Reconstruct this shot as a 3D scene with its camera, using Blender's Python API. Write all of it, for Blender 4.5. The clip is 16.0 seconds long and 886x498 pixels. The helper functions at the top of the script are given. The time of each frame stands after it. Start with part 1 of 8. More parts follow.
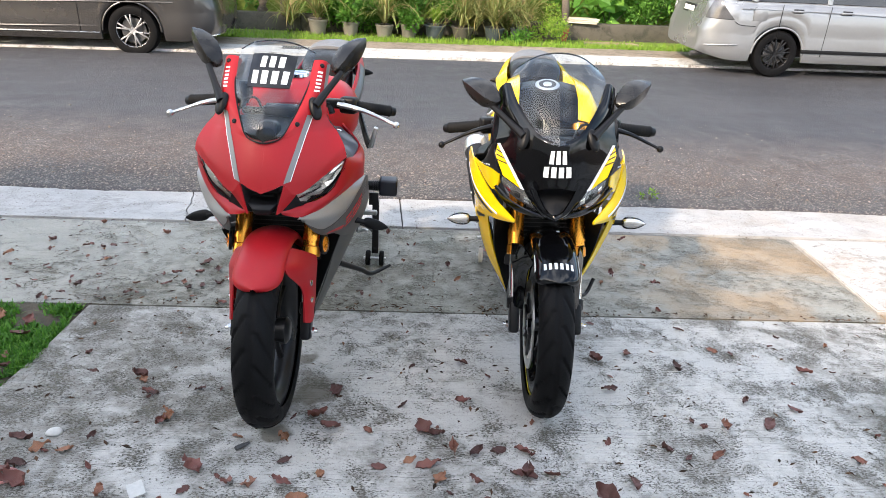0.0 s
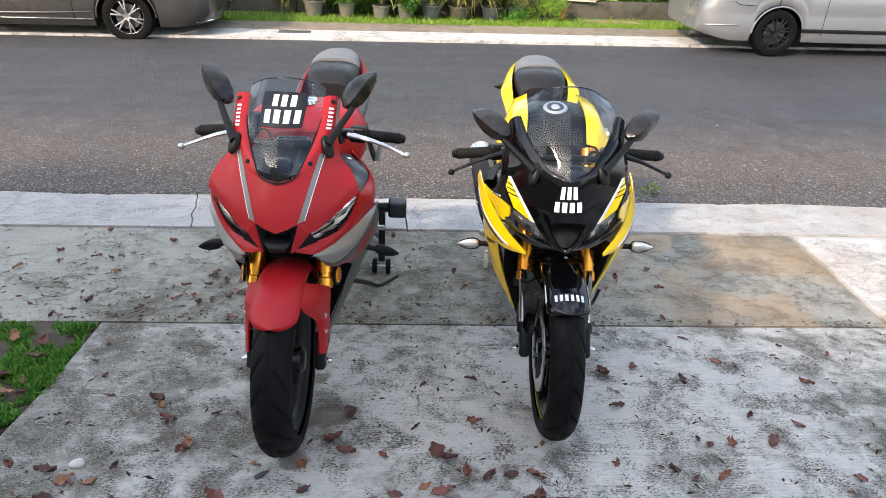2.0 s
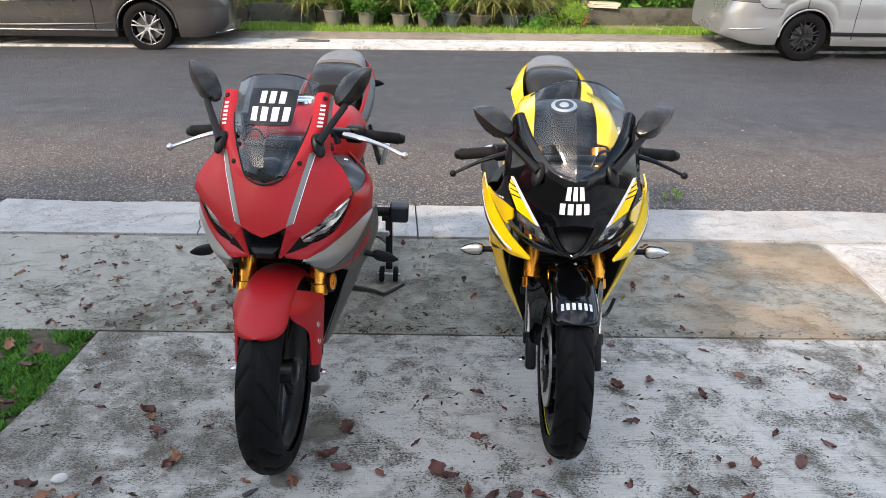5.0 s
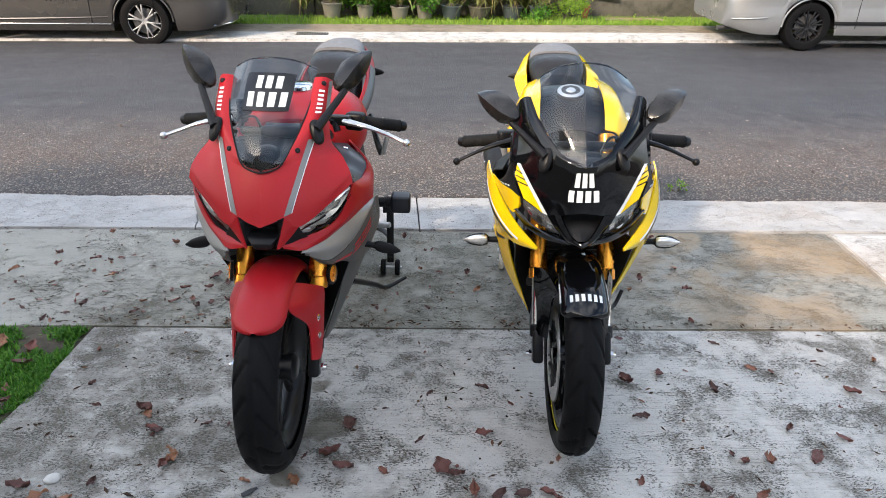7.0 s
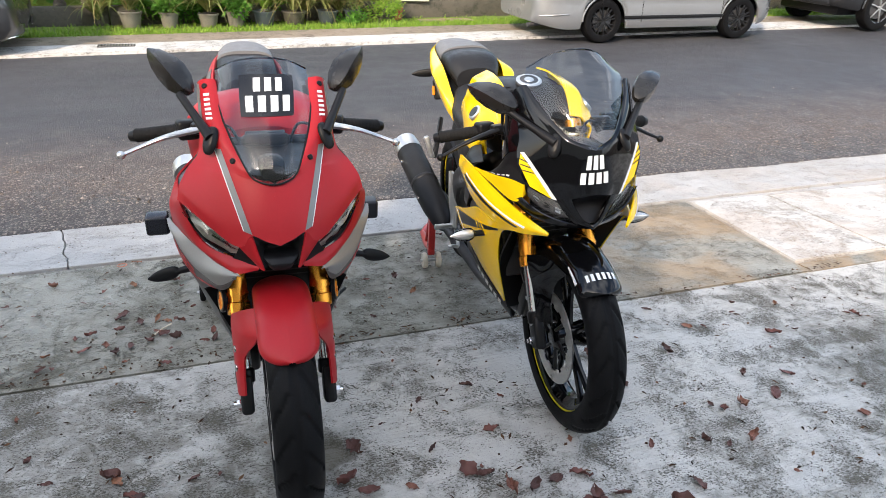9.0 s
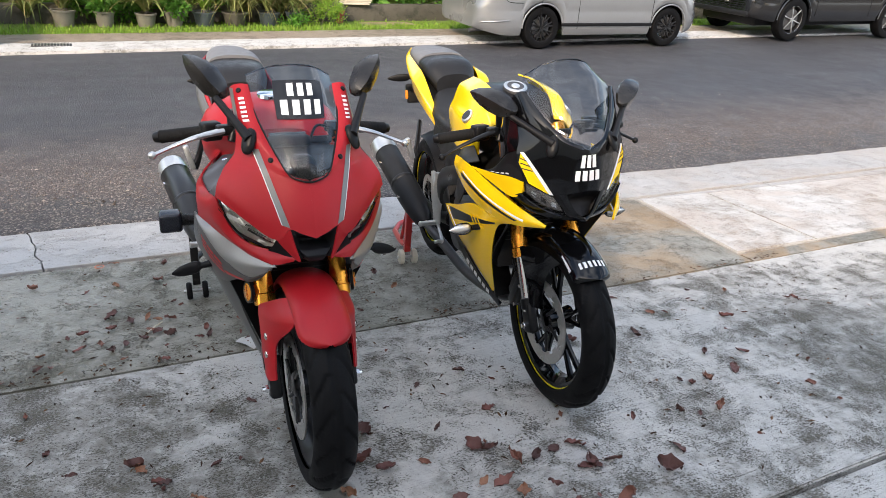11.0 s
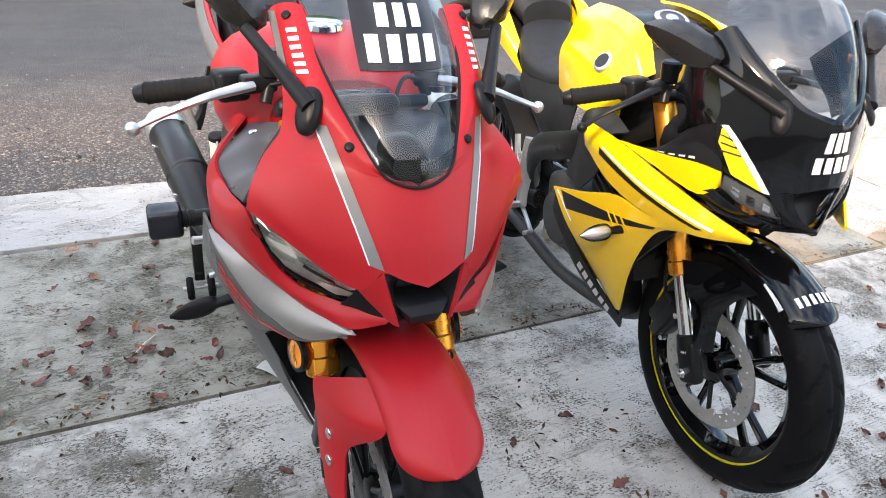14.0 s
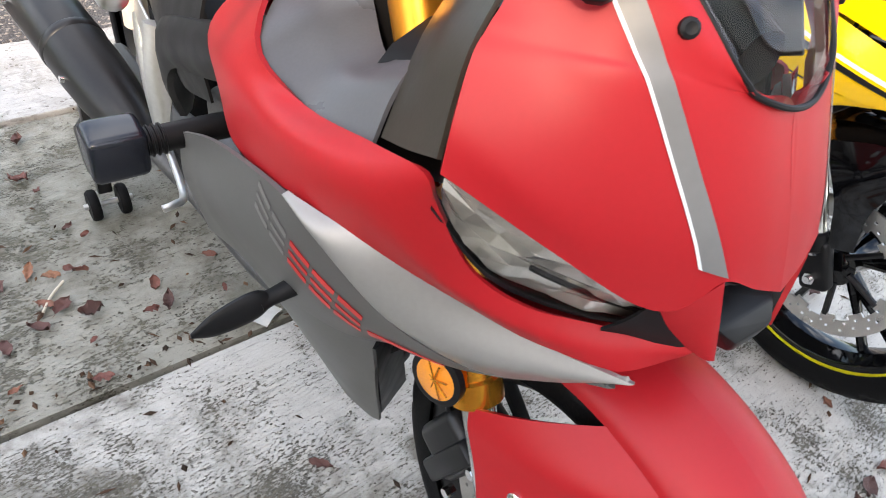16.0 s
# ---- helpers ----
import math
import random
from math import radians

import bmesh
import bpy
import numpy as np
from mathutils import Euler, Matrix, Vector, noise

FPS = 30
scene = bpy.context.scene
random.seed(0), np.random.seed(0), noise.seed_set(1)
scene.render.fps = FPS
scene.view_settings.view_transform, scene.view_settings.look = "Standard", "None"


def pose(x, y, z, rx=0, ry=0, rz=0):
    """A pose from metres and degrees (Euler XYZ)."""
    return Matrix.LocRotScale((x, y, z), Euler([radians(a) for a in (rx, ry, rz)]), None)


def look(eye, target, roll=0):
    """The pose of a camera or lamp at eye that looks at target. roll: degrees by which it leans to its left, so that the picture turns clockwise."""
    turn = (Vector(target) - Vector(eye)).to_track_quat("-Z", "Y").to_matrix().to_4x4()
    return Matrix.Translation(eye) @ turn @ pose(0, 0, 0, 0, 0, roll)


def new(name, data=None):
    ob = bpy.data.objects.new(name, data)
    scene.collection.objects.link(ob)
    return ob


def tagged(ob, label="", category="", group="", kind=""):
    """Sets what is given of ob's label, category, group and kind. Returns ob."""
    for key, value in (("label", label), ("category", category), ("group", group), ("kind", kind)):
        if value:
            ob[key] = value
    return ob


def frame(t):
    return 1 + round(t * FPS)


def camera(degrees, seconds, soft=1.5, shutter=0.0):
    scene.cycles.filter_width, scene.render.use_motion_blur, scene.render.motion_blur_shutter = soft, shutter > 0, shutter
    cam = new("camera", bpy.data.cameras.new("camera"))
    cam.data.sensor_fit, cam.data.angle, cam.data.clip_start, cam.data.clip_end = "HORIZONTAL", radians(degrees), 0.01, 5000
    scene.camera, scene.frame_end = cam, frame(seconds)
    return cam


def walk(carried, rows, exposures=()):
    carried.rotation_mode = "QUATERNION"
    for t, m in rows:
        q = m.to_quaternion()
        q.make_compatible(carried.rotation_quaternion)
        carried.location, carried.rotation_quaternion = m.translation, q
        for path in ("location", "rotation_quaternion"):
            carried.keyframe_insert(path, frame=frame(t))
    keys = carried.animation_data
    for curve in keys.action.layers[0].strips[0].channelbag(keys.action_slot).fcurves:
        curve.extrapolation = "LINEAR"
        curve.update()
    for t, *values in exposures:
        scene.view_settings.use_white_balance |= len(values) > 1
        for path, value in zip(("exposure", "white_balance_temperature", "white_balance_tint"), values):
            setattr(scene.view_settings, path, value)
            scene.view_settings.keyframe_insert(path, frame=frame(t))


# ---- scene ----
cam = camera(65.4, 16.0, soft=0.55, shutter=0.2)
# The driveway falls towards the street; RAMP carries its own level plane (z = 0) into the world.
EDGE_Y = 2.5
RAMP = pose(0, EDGE_Y, 0, -4.6) @ pose(0, -EDGE_Y, 0)
PATH = [
    (0, (-0.168, -1.847, 1.286), (0.030, 0.016, 0.588), 3.6),
    (0.5, (-0.137, -1.869, 1.383), (0.006, -0.019, 0.638), 3.5),
    (1, (-0.145, -1.880, 1.427), (-0.018, -0.019, 0.706), 3.6),
    (1.5, (-0.194, -1.842, 1.476), (-0.001, 0.006, 0.739), 2.5),
    (2, (-0.218, -1.801, 1.462), (-0.010, 0.030, 0.686), 3.1),
    (2.5, (-0.183, -1.763, 1.456), (-0.098, 0.074, 0.670), 1.5),
    (3, (-0.177, -1.743, 1.443), (-0.109, 0.093, 0.652), 1.8),
    (3.5, (-0.176, -1.739, 1.431), (-0.088, 0.105, 0.662), 1.6),
    (4, (-0.166, -1.730, 1.427), (-0.049, 0.115, 0.667), 1.7),
    (4.5, (-0.154, -1.709, 1.420), (-0.016, 0.134, 0.657), 2.3),
    (4.7, (-0.146, -1.705, 1.412), (-0.008, 0.144, 0.663), 2.3),
    (6.8, (-0.089, -1.667, 1.390), (0.026, 0.170, 0.609), 1.5),
    (7, (-0.139, -1.644, 1.366), (-0.003, 0.199, 0.602), 1.9),
    (7.5, (-0.269, -1.595, 1.349), (0.008, 0.249, 0.627), 0.9),
    (8, (-0.402, -1.503, 1.321), (0.000, 0.308, 0.572), 1.9),
    (8.5, (-0.508, -1.429, 1.306), (-0.023, 0.356, 0.546), 1.8),
    (9, (-0.658, -1.487, 1.314), (0.015, 0.247, 0.578), 1.2),
    (9.5, (-0.799, -1.586, 1.336), (-0.040, 0.118, 0.615), 1.9),
    (12, (-0.931, -1.507, 1.342), (-0.055, 0.124, 0.586), 2.5),
    (12.5, (-0.918, -1.461, 1.324), (-0.076, 0.170, 0.529), 3.0),
    (13, (-0.852, -1.312, 1.293), (-0.064, 0.335, 0.477), 2.4),
    (13.5, (-0.814, -1.095, 1.263), (-0.085, 0.576, 0.443), 5.2),
    (14, (-0.852, -0.746, 1.210), (-0.001, 0.833, 0.324), 3.8),
    (14.5, (-0.849, -0.550, 1.158), (0.033, 0.920, 0.129), 4.9),
    (15, (-0.847, -0.379, 1.108), (0.065, 1.053, 0.053), 7.9),
    (15.3, (-0.876, -0.278, 1.085), (0.196, 1.029, 0.015), 7.8),
    (15.5, (-0.900, -0.218, 1.075), (0.218, 1.005, -0.044), 8.5),
    (16, (-0.932, -0.129, 1.059), (0.154, 0.997, -0.186), 7.5),
]
walk(cam, [(t, RAMP @ look(eye, target, roll)) for t, eye, target, roll in PATH],
     exposures=[(0.0, 1.36, 6250, 10), (1.2, 1.24, 6250, 10), (2.5, 1.03, 6250, 10), (4.5, 1.02, 6250, 10), (7.0, 1.08, 6250, 10), (9.0, 1.12, 6250, 10), (9.5, 1.04, 6250, 10), (12.0, 0.90, 6250, 11), (12.6, 0.94, 6250, 11),
                (13.0, 1.08, 6250, 11), (13.5, 1.34, 6300, 11), (14.0, 1.50, 6350, 11), (15.0, 1.76, 6450, 11), (16.0, 1.74, 6600, 11)])

# ---- light ----
world = bpy.data.worlds.new("sky")
scene.world = world
world.use_nodes = True
wn = world.node_tree.nodes
wn.clear()
w_out = wn.new("ShaderNodeOutputWorld")
w_bg = wn.new("ShaderNodeBackground")
w_sky = wn.new("ShaderNodeTexSky")
SUN_EL, SUN_AZ = 33.0, 226.0   # azimuth: degrees from +y towards +x
w_sky.sky_type = "NISHITA"
w_sky.sun_disc = False
w_sky.sun_elevation = radians(SUN_EL)
w_sky.sun_rotation = radians(SUN_AZ)
w_sky.air_density, w_sky.dust_density = 1.2, 2.5
w_bg.inputs["Strength"].default_value = 0.15
# broken bright cloud over the clear sky
w_tc = wn.new("ShaderNodeTexCoord")
w_map = wn.new("ShaderNodeMapping")
w_map.inputs["Scale"].default_value = (1.0, 1.0, 2.2)
w_cl = wn.new("ShaderNodeTexNoise")
w_cl.inputs["Scale"].default_value, w_cl.inputs["Detail"].default_value = 2.6, 6
w_rg = wn.new("ShaderNodeMapRange")
w_rg.interpolation_type = "SMOOTHSTEP"
w_rg.inputs["From Min"].default_value, w_rg.inputs["From Max"].default_value = 0.42, 0.66
w_rg.inputs["To Max"].default_value = 0.85
w_mx = wn.new("ShaderNodeMix")
w_mx.data_type = "RGBA"
w_mx.inputs[7].default_value = (9.5, 9.6, 9.9, 1)
for a, b in ((w_tc.outputs["Generated"], w_map.inputs[0]), (w_map.outputs[0], w_cl.inputs["Vector"]), (w_cl.outputs["Fac"], w_rg.inputs[0]), (w_rg.outputs[0], w_mx.inputs[0]), (w_sky.outputs[0], w_mx.inputs[6]), (w_mx.outputs[2], w_bg.inputs[0])):
    world.node_tree.links.new(a, b)
world.node_tree.links.new(w_bg.outputs[0], w_out.inputs[0])
sun_data = bpy.data.lights.new("sun", "SUN")
sun_data.energy, sun_data.angle, sun_data.color = 2.7, radians(4), (1.0, 0.79, 0.58)
sun = new("sun", sun_data)
_a, _e = radians(SUN_AZ), radians(SUN_EL)
sun.matrix_world = look((Vector((math.sin(_a) * math.cos(_e), math.cos(_a) * math.cos(_e), math.sin(_e))) * 30), (0, 0, 0))

# ---- materials ----
def mat(name, base, rough=0.5, metal=0.0, coat=0.0, bump=0.0, scale=40.0, vary=0.08, rough_vary=0.1, spec=0.5, coord="Object", alpha=None, trans=0.0, ior=1.45):
    """A procedural surface: base colour with two scales of variation, roughness variation and fine relief."""
    m = bpy.data.materials.new(name)
    m.use_nodes = True
    nt = m.node_tree
    b = nt.nodes["Principled BSDF"]
    b.inputs["Metallic"].default_value = metal
    b.inputs["Specular IOR Level"].default_value = spec
    b.inputs["Coat Weight"].default_value = coat
    b.inputs["Coat Roughness"].default_value = 0.06
    b.inputs["Transmission Weight"].default_value = trans
    b.inputs["IOR"].default_value = ior
    tc = nt.nodes.new("ShaderNodeTexCoord")
    n1 = nt.nodes.new("ShaderNodeTexNoise")
    n1.inputs["Scale"].default_value, n1.inputs["Detail"].default_value = scale * 0.12, 5
    n2 = nt.nodes.new("ShaderNodeTexNoise")
    n2.inputs["Scale"].default_value, n2.inputs["Detail"].default_value = scale * 3, 4
    for n in (n1, n2):
        nt.links.new(tc.outputs[coord], n.inputs["Vector"])
    add = nt.nodes.new("ShaderNodeMath")
    add.operation = "ADD"
    nt.links.new(n1.outputs["Fac"], add.inputs[0])
    nt.links.new(n2.outputs["Fac"], add.inputs[1])
    ramp = nt.nodes.new("ShaderNodeMapRange")
    ramp.inputs["From Min"].default_value, ramp.inputs["From Max"].default_value = 0.6, 1.4
    ramp.inputs["To Min"].default_value, ramp.inputs["To Max"].default_value = 1 - vary, 1 + vary
    nt.links.new(add.outputs[0], ramp.inputs[0])
    mul = nt.nodes.new("ShaderNodeVectorMath")
    mul.operation = "MULTIPLY"
    mul.inputs[0].default_value = base[:3]
    nt.links.new(ramp.outputs[0], mul.inputs[1])
    nt.links.new(mul.outputs[0], b.inputs["Base Color"])
    rr = nt.nodes.new("ShaderNodeMapRange")
    rr.inputs["From Min"].default_value, rr.inputs["From Max"].default_value = 0.3, 0.7
    rr.inputs["To Min"].default_value, rr.inputs["To Max"].default_value = max(0.02, rough - rough_vary), min(1, rough + rough_vary)
    nt.links.new(n1.outputs["Fac"], rr.inputs[0])
    nt.links.new(rr.outputs[0], b.inputs["Roughness"])
    if bump:
        bp = nt.nodes.new("ShaderNodeBump")
        bp.inputs["Strength"].default_value, bp.inputs["Distance"].default_value = bump, 0.002
        nt.links.new(n2.outputs["Fac"], bp.inputs["Height"])
        nt.links.new(bp.outputs[0], b.inputs["Normal"])
    return m


def glass(name, tint=(0.9, 0.92, 0.94), rough=0.02, mix=0.5):
    """A thin clear plastic or glass sheet: clear with a gloss that grows at grazing angles."""
    m = bpy.data.materials.new(name)
    m.use_nodes = True
    nt = m.node_tree
    nt.nodes.clear()
    out = nt.nodes.new("ShaderNodeOutputMaterial")
    tr = nt.nodes.new("ShaderNodeBsdfTransparent")
    tr.inputs[0].default_value = (*tint, 1)
    gl = nt.nodes.new("ShaderNodeBsdfGlossy")
    gl.inputs["Roughness"].default_value = rough
    fr = nt.nodes.new("ShaderNodeFresnel")
    fr.inputs[0].default_value = 1.0 + mix
    mx = nt.nodes.new("ShaderNodeMixShader")
    nt.links.new(fr.outputs[0], mx.inputs[0])
    nt.links.new(tr.outputs[0], mx.inputs[1])
    nt.links.new(gl.outputs[0], mx.inputs[2])
    nt.links.new(mx.outputs[0], out.inputs[0])
    return m


class Graph:
    """A small helper to write node graphs in few lines."""
    def __init__(self, name):
        self.m = bpy.data.materials.new(name)
        self.m.use_nodes = True
        self.nt = self.m.node_tree
        self.b = self.nt.nodes["Principled BSDF"]
        self.tc = self.nt.nodes.new("ShaderNodeTexCoord")

    def link(self, a, b):
        self.nt.links.new(a, b)

    def noise(self, scale, detail=6, rough=0.55, dist=0.0, vec=None, coord="Object"):
        n = self.nt.nodes.new("ShaderNodeTexNoise")
        n.inputs["Scale"].default_value, n.inputs["Detail"].default_value = scale, detail
        n.inputs["Roughness"].default_value, n.inputs["Distortion"].default_value = rough, dist
        self.link(vec or self.tc.outputs[coord], n.inputs["Vector"])
        return n.outputs["Fac"]

    def voronoi(self, scale, out="Distance", feature="F1", vec=None, coord="Object"):
        n = self.nt.nodes.new("ShaderNodeTexVoronoi")
        n.feature = feature
        n.inputs["Scale"].default_value = scale
        self.link(vec or self.tc.outputs[coord], n.inputs["Vector"])
        return n.outputs[out]

    def stretch(self, sx, sy, sz, coord="Object"):
        n = self.nt.nodes.new("ShaderNodeMapping")
        n.inputs["Scale"].default_value = (sx, sy, sz)
        self.link(self.tc.outputs[coord], n.inputs["Vector"])
        return n.outputs[0]

    def range(self, v, a, b, c=0.0, d=1.0, smooth=False):
        n = self.nt.nodes.new("ShaderNodeMapRange")
        if smooth:
            n.interpolation_type = "SMOOTHSTEP"
        for k, x in zip(("From Min", "From Max", "To Min", "To Max"), (a, b, c, d)):
            n.inputs[k].default_value = x
        self.link(v, n.inputs[0])
        return n.outputs[0]

    def math(self, op, a, b=None):
        n = self.nt.nodes.new("ShaderNodeMath")
        n.operation = op
        for i, v in enumerate((a, b)):
            if v is None:
                continue
            if isinstance(v, (int, float)):
                n.inputs[i].default_value = v
            else:
                self.link(v, n.inputs[i])
        return n.outputs[0]

    def mix(self, f, a, b):
        n = self.nt.nodes.new("ShaderNodeMix")
        n.data_type = "RGBA"
        for i, v in ((0, f), (6, a), (7, b)):
            if isinstance(v, (int, float)):
                n.inputs[i].default_value = v
            elif isinstance(v, tuple):
                n.inputs[i].default_value = (*v, 1)
            else:
                self.link(v, n.inputs[i])
        return n.outputs[2]

    def bump(self, h, strength=0.5, dist=0.004):
        n = self.nt.nodes.new("ShaderNodeBump")
        n.inputs["Strength"].default_value, n.inputs["Distance"].default_value = strength, dist
        self.link(h, n.inputs["Height"])
        self.link(n.outputs[0], self.b.inputs["Normal"])

    def axis(self, i, coord="Object"):
        n = self.nt.nodes.new("ShaderNodeSeparateXYZ")
        self.link(self.tc.outputs[coord], n.inputs[0])
        return n.outputs[i]


def concrete(name, pale, dark, amount, wet=0.0, warm=(0.36, 0.27, 0.17), warm_amount=0.0, warm_from=None, spots=(), sheen=0.0, stain_sheen_x=None, age_y=None, pit_scale=150.0, film=None, pits=0.88):
    """Old concrete: pale laitance with soft damp stains, worn through in fine pits that follow the broom; brown washes,
    also used as painted sun warmth; stains shifted along x, also as painted sky sheen; oil spots, damp sheen.
    """
    g = Graph(name)
    big = g.noise(0.9, 4, 0.55, 0.7)
    mid = g.noise(3.6, 6, 0.66, 0.5)
    small = g.noise(17.0, 6, 0.72, 0.3)
    rash = g.noise(7.0, 5, 0.7, 0.4)
    fine = g.noise(1.0, 4, 0.72, 0.1, g.stretch(pit_scale * 0.62, pit_scale * 1.25, pit_scale))
    grit = g.noise(420.0, 2, 0.7)
    brush = g.noise(1.0, 5, 0.7, 0.2, g.stretch(5, 120, 8))
    low = g.math("ADD", g.math("ADD", g.math("MULTIPLY", big, 0.45), g.math("MULTIPLY", mid, 0.55)), g.math("MULTIPLY", small, 0.30))
    # stain tone shifts along x; on the apron this paints in sky sheen
    if stain_sheen_x:
        low = g.math("ADD", low, g.range(g.axis(0), stain_sheen_x[0], stain_sheen_x[1], stain_sheen_x[2], 0.0, smooth=True))
    if age_y:
        low = g.math("ADD", low, g.range(g.axis(1), age_y[0], age_y[1], 0.0, age_y[2], smooth=True))
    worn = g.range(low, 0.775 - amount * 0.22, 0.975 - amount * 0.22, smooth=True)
    crowd = g.range(g.math("ADD", g.math("MULTIPLY", rash, 0.75), g.math("MULTIPLY", low, 0.35)), 0.50, 0.74, 0.0, 1.0)
    f = g.range(g.math("ADD", g.math("ADD", fine, g.math("MULTIPLY", crowd, 0.24)), g.math("MULTIPLY", g.math("SUBTRACT", brush, 0.5), 0.22)), 0.635, 0.735, smooth=True)
    pale_c = g.mix(g.range(mid, 0.36, 0.62), tuple(c * 0.84 for c in pale), pale)
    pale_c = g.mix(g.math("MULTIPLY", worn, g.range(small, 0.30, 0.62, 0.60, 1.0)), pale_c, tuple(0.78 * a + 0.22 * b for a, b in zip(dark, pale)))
    pale_c = g.mix(g.math("MULTIPLY", g.range(brush, 0.52, 0.66), 0.30), pale_c, tuple(c * 0.55 for c in pale))
    dark_c = g.mix(g.range(small, 0.35, 0.65), tuple(c * 0.5 for c in dark), tuple(c * 1.3 for c in dark))
    col = g.mix(g.math("MULTIPLY", f, pits), pale_c, dark_c)
    # pinholes and trowel scratches
    sep = g.nt.nodes.new("ShaderNodeSeparateColor")
    g.link(g.voronoi(pit_scale * 0.62, "Color"), sep.inputs[0])
    size = g.range(g.math("ADD", sep.outputs[0], g.math("MULTIPLY", crowd, 0.40)), 0.72, 1.30, 0.0, 0.42)
    pin = g.range(g.math("SUBTRACT", g.voronoi(pit_scale * 0.62), size), -0.05, 0.03, 1.0, 0.0)
    lines = g.noise(1.0, 3, 0.6, 0.15, g.stretch(6.0, 170, 8))
    scratch = g.math("MULTIPLY", g.range(lines, 0.60, 0.66), g.range(mid, 0.42, 0.56))
    mark = g.math("MAXIMUM", g.math("MULTIPLY", pin, 0.9), g.math("MULTIPLY", scratch, 0.42))
    col = g.mix(mark, col, tuple(c * 0.62 for c in dark))
    if warm_amount:
        k = g.range(g.noise(1.5, 6, 0.68, 0.7), 0.40, 0.60, smooth=True)
        if warm_from:
            k = g.math("MULTIPLY", k, g.range(g.axis(0), warm_from[0], warm_from[1], smooth=True))
        col = g.mix(g.math("MULTIPLY", k, warm_amount), col, g.mix(g.range(small, 0.35, 0.65), tuple(c * 0.7 for c in warm), warm))
    col = g.mix(g.math("MULTIPLY", g.range(grit, 0.60, 0.70), 0.45), col, (0.07, 0.066, 0.058))
    for x, y, r in spots:
        n = g.nt.nodes.new("ShaderNodeVectorMath")
        n.operation = "DISTANCE"
        n.inputs[1].default_value = (x, y, 0)
        g.link(g.tc.outputs["Object"], n.inputs[0])
        d = g.math("ADD", n.outputs["Value"], g.math("MULTIPLY", g.math("SUBTRACT", g.noise(16.0), 0.5), r * 1.5))
        col = g.mix(g.math("MULTIPLY", g.range(d, r * 0.75, r * 1.05, 1.0, 0.0), 0.72), col, (0.10, 0.085, 0.055))
    g.link(col, g.b.inputs["Base Color"])
    rough = g.range(f, 0, 1, 0.72 - wet, 0.86 - wet)
    if sheen:
        rough = g.math("SUBTRACT", rough, g.math("MULTIPLY", g.range(g.noise(1.7, 4, 0.6), 0.44, 0.60, smooth=True), sheen))
    if film:
        wet_x = g.math("ADD", g.axis(0), g.math("MULTIPLY", g.math("SUBTRACT", mid, 0.5), 1.2))
        rough = g.math("SUBTRACT", rough, g.range(wet_x, film[0], film[1], film[2], 0.0, smooth=True))
    g.link(rough, g.b.inputs["Roughness"])
    g.bump(g.math("ADD", g.math("MULTIPLY", g.math("MAXIMUM", f, mark), -1.1), g.math("ADD", g.math("MULTIPLY", fine, 0.6), g.math("ADD", g.math("MULTIPLY", brush, 0.9), g.math("MULTIPLY", small, 0.5)))), 0.8, 0.004)
    return g.m


# stains thicken slightly towards the driveway's left edge
M_RAMP = concrete("driveway_concrete", (0.59, 0.572, 0.535), (0.105, 0.093, 0.068), 0.94, wet=0.06, stain_sheen_x=(-1.25, -0.5, 0.07), spots=((-0.36, 0.17, 0.075), (-0.40, 0.41, 0.04), (-0.45, -0.05, 0.05)), pit_scale=170.0)
# left end kept paler: the sky sheen there is painted into the colour
M_APRON = concrete("damp_apron_concrete", (0.365, 0.350, 0.300), (0.098, 0.088, 0.060), 1.18, wet=0.12, warm_amount=0.7, warm=(0.42, 0.29, 0.16), warm_from=(0.6, 1.5), sheen=0.22, pit_scale=140.0, stain_sheen_x=(-2.2, -0.8, -0.20), film=(-1.6, -0.7, 0.36))
# the warm wash from x = 0.2 on paints low sunlight into the kerb
M_KERB = concrete("kerb_concrete", (0.47, 0.462, 0.448), (0.26, 0.24, 0.21), 0.55, warm_amount=0.25, warm=(0.55, 0.45, 0.36), warm_from=(0.2, 1.4), pit_scale=110.0, pits=0.30)
M_SLAB = concrete("cover_slab_concrete", (0.62, 0.605, 0.575), (0.26, 0.225, 0.18), 0.66, warm_amount=0.35, warm=(0.48, 0.36, 0.27), pit_scale=110.0, pits=0.5)
M_WALL = concrete("mossy_wall_concrete", (0.105, 0.095, 0.075), (0.04, 0.043, 0.03), 0.8)
M_PAVE = concrete("wet_verge_concrete", (0.34, 0.28, 0.22), (0.15, 0.125, 0.095), 0.5, wet=0.2)
M_WHITE_KERB = concrete("white_kerb_paint", (0.62, 0.61, 0.585), (0.28, 0.265, 0.235), 0.45, pit_scale=60.0)


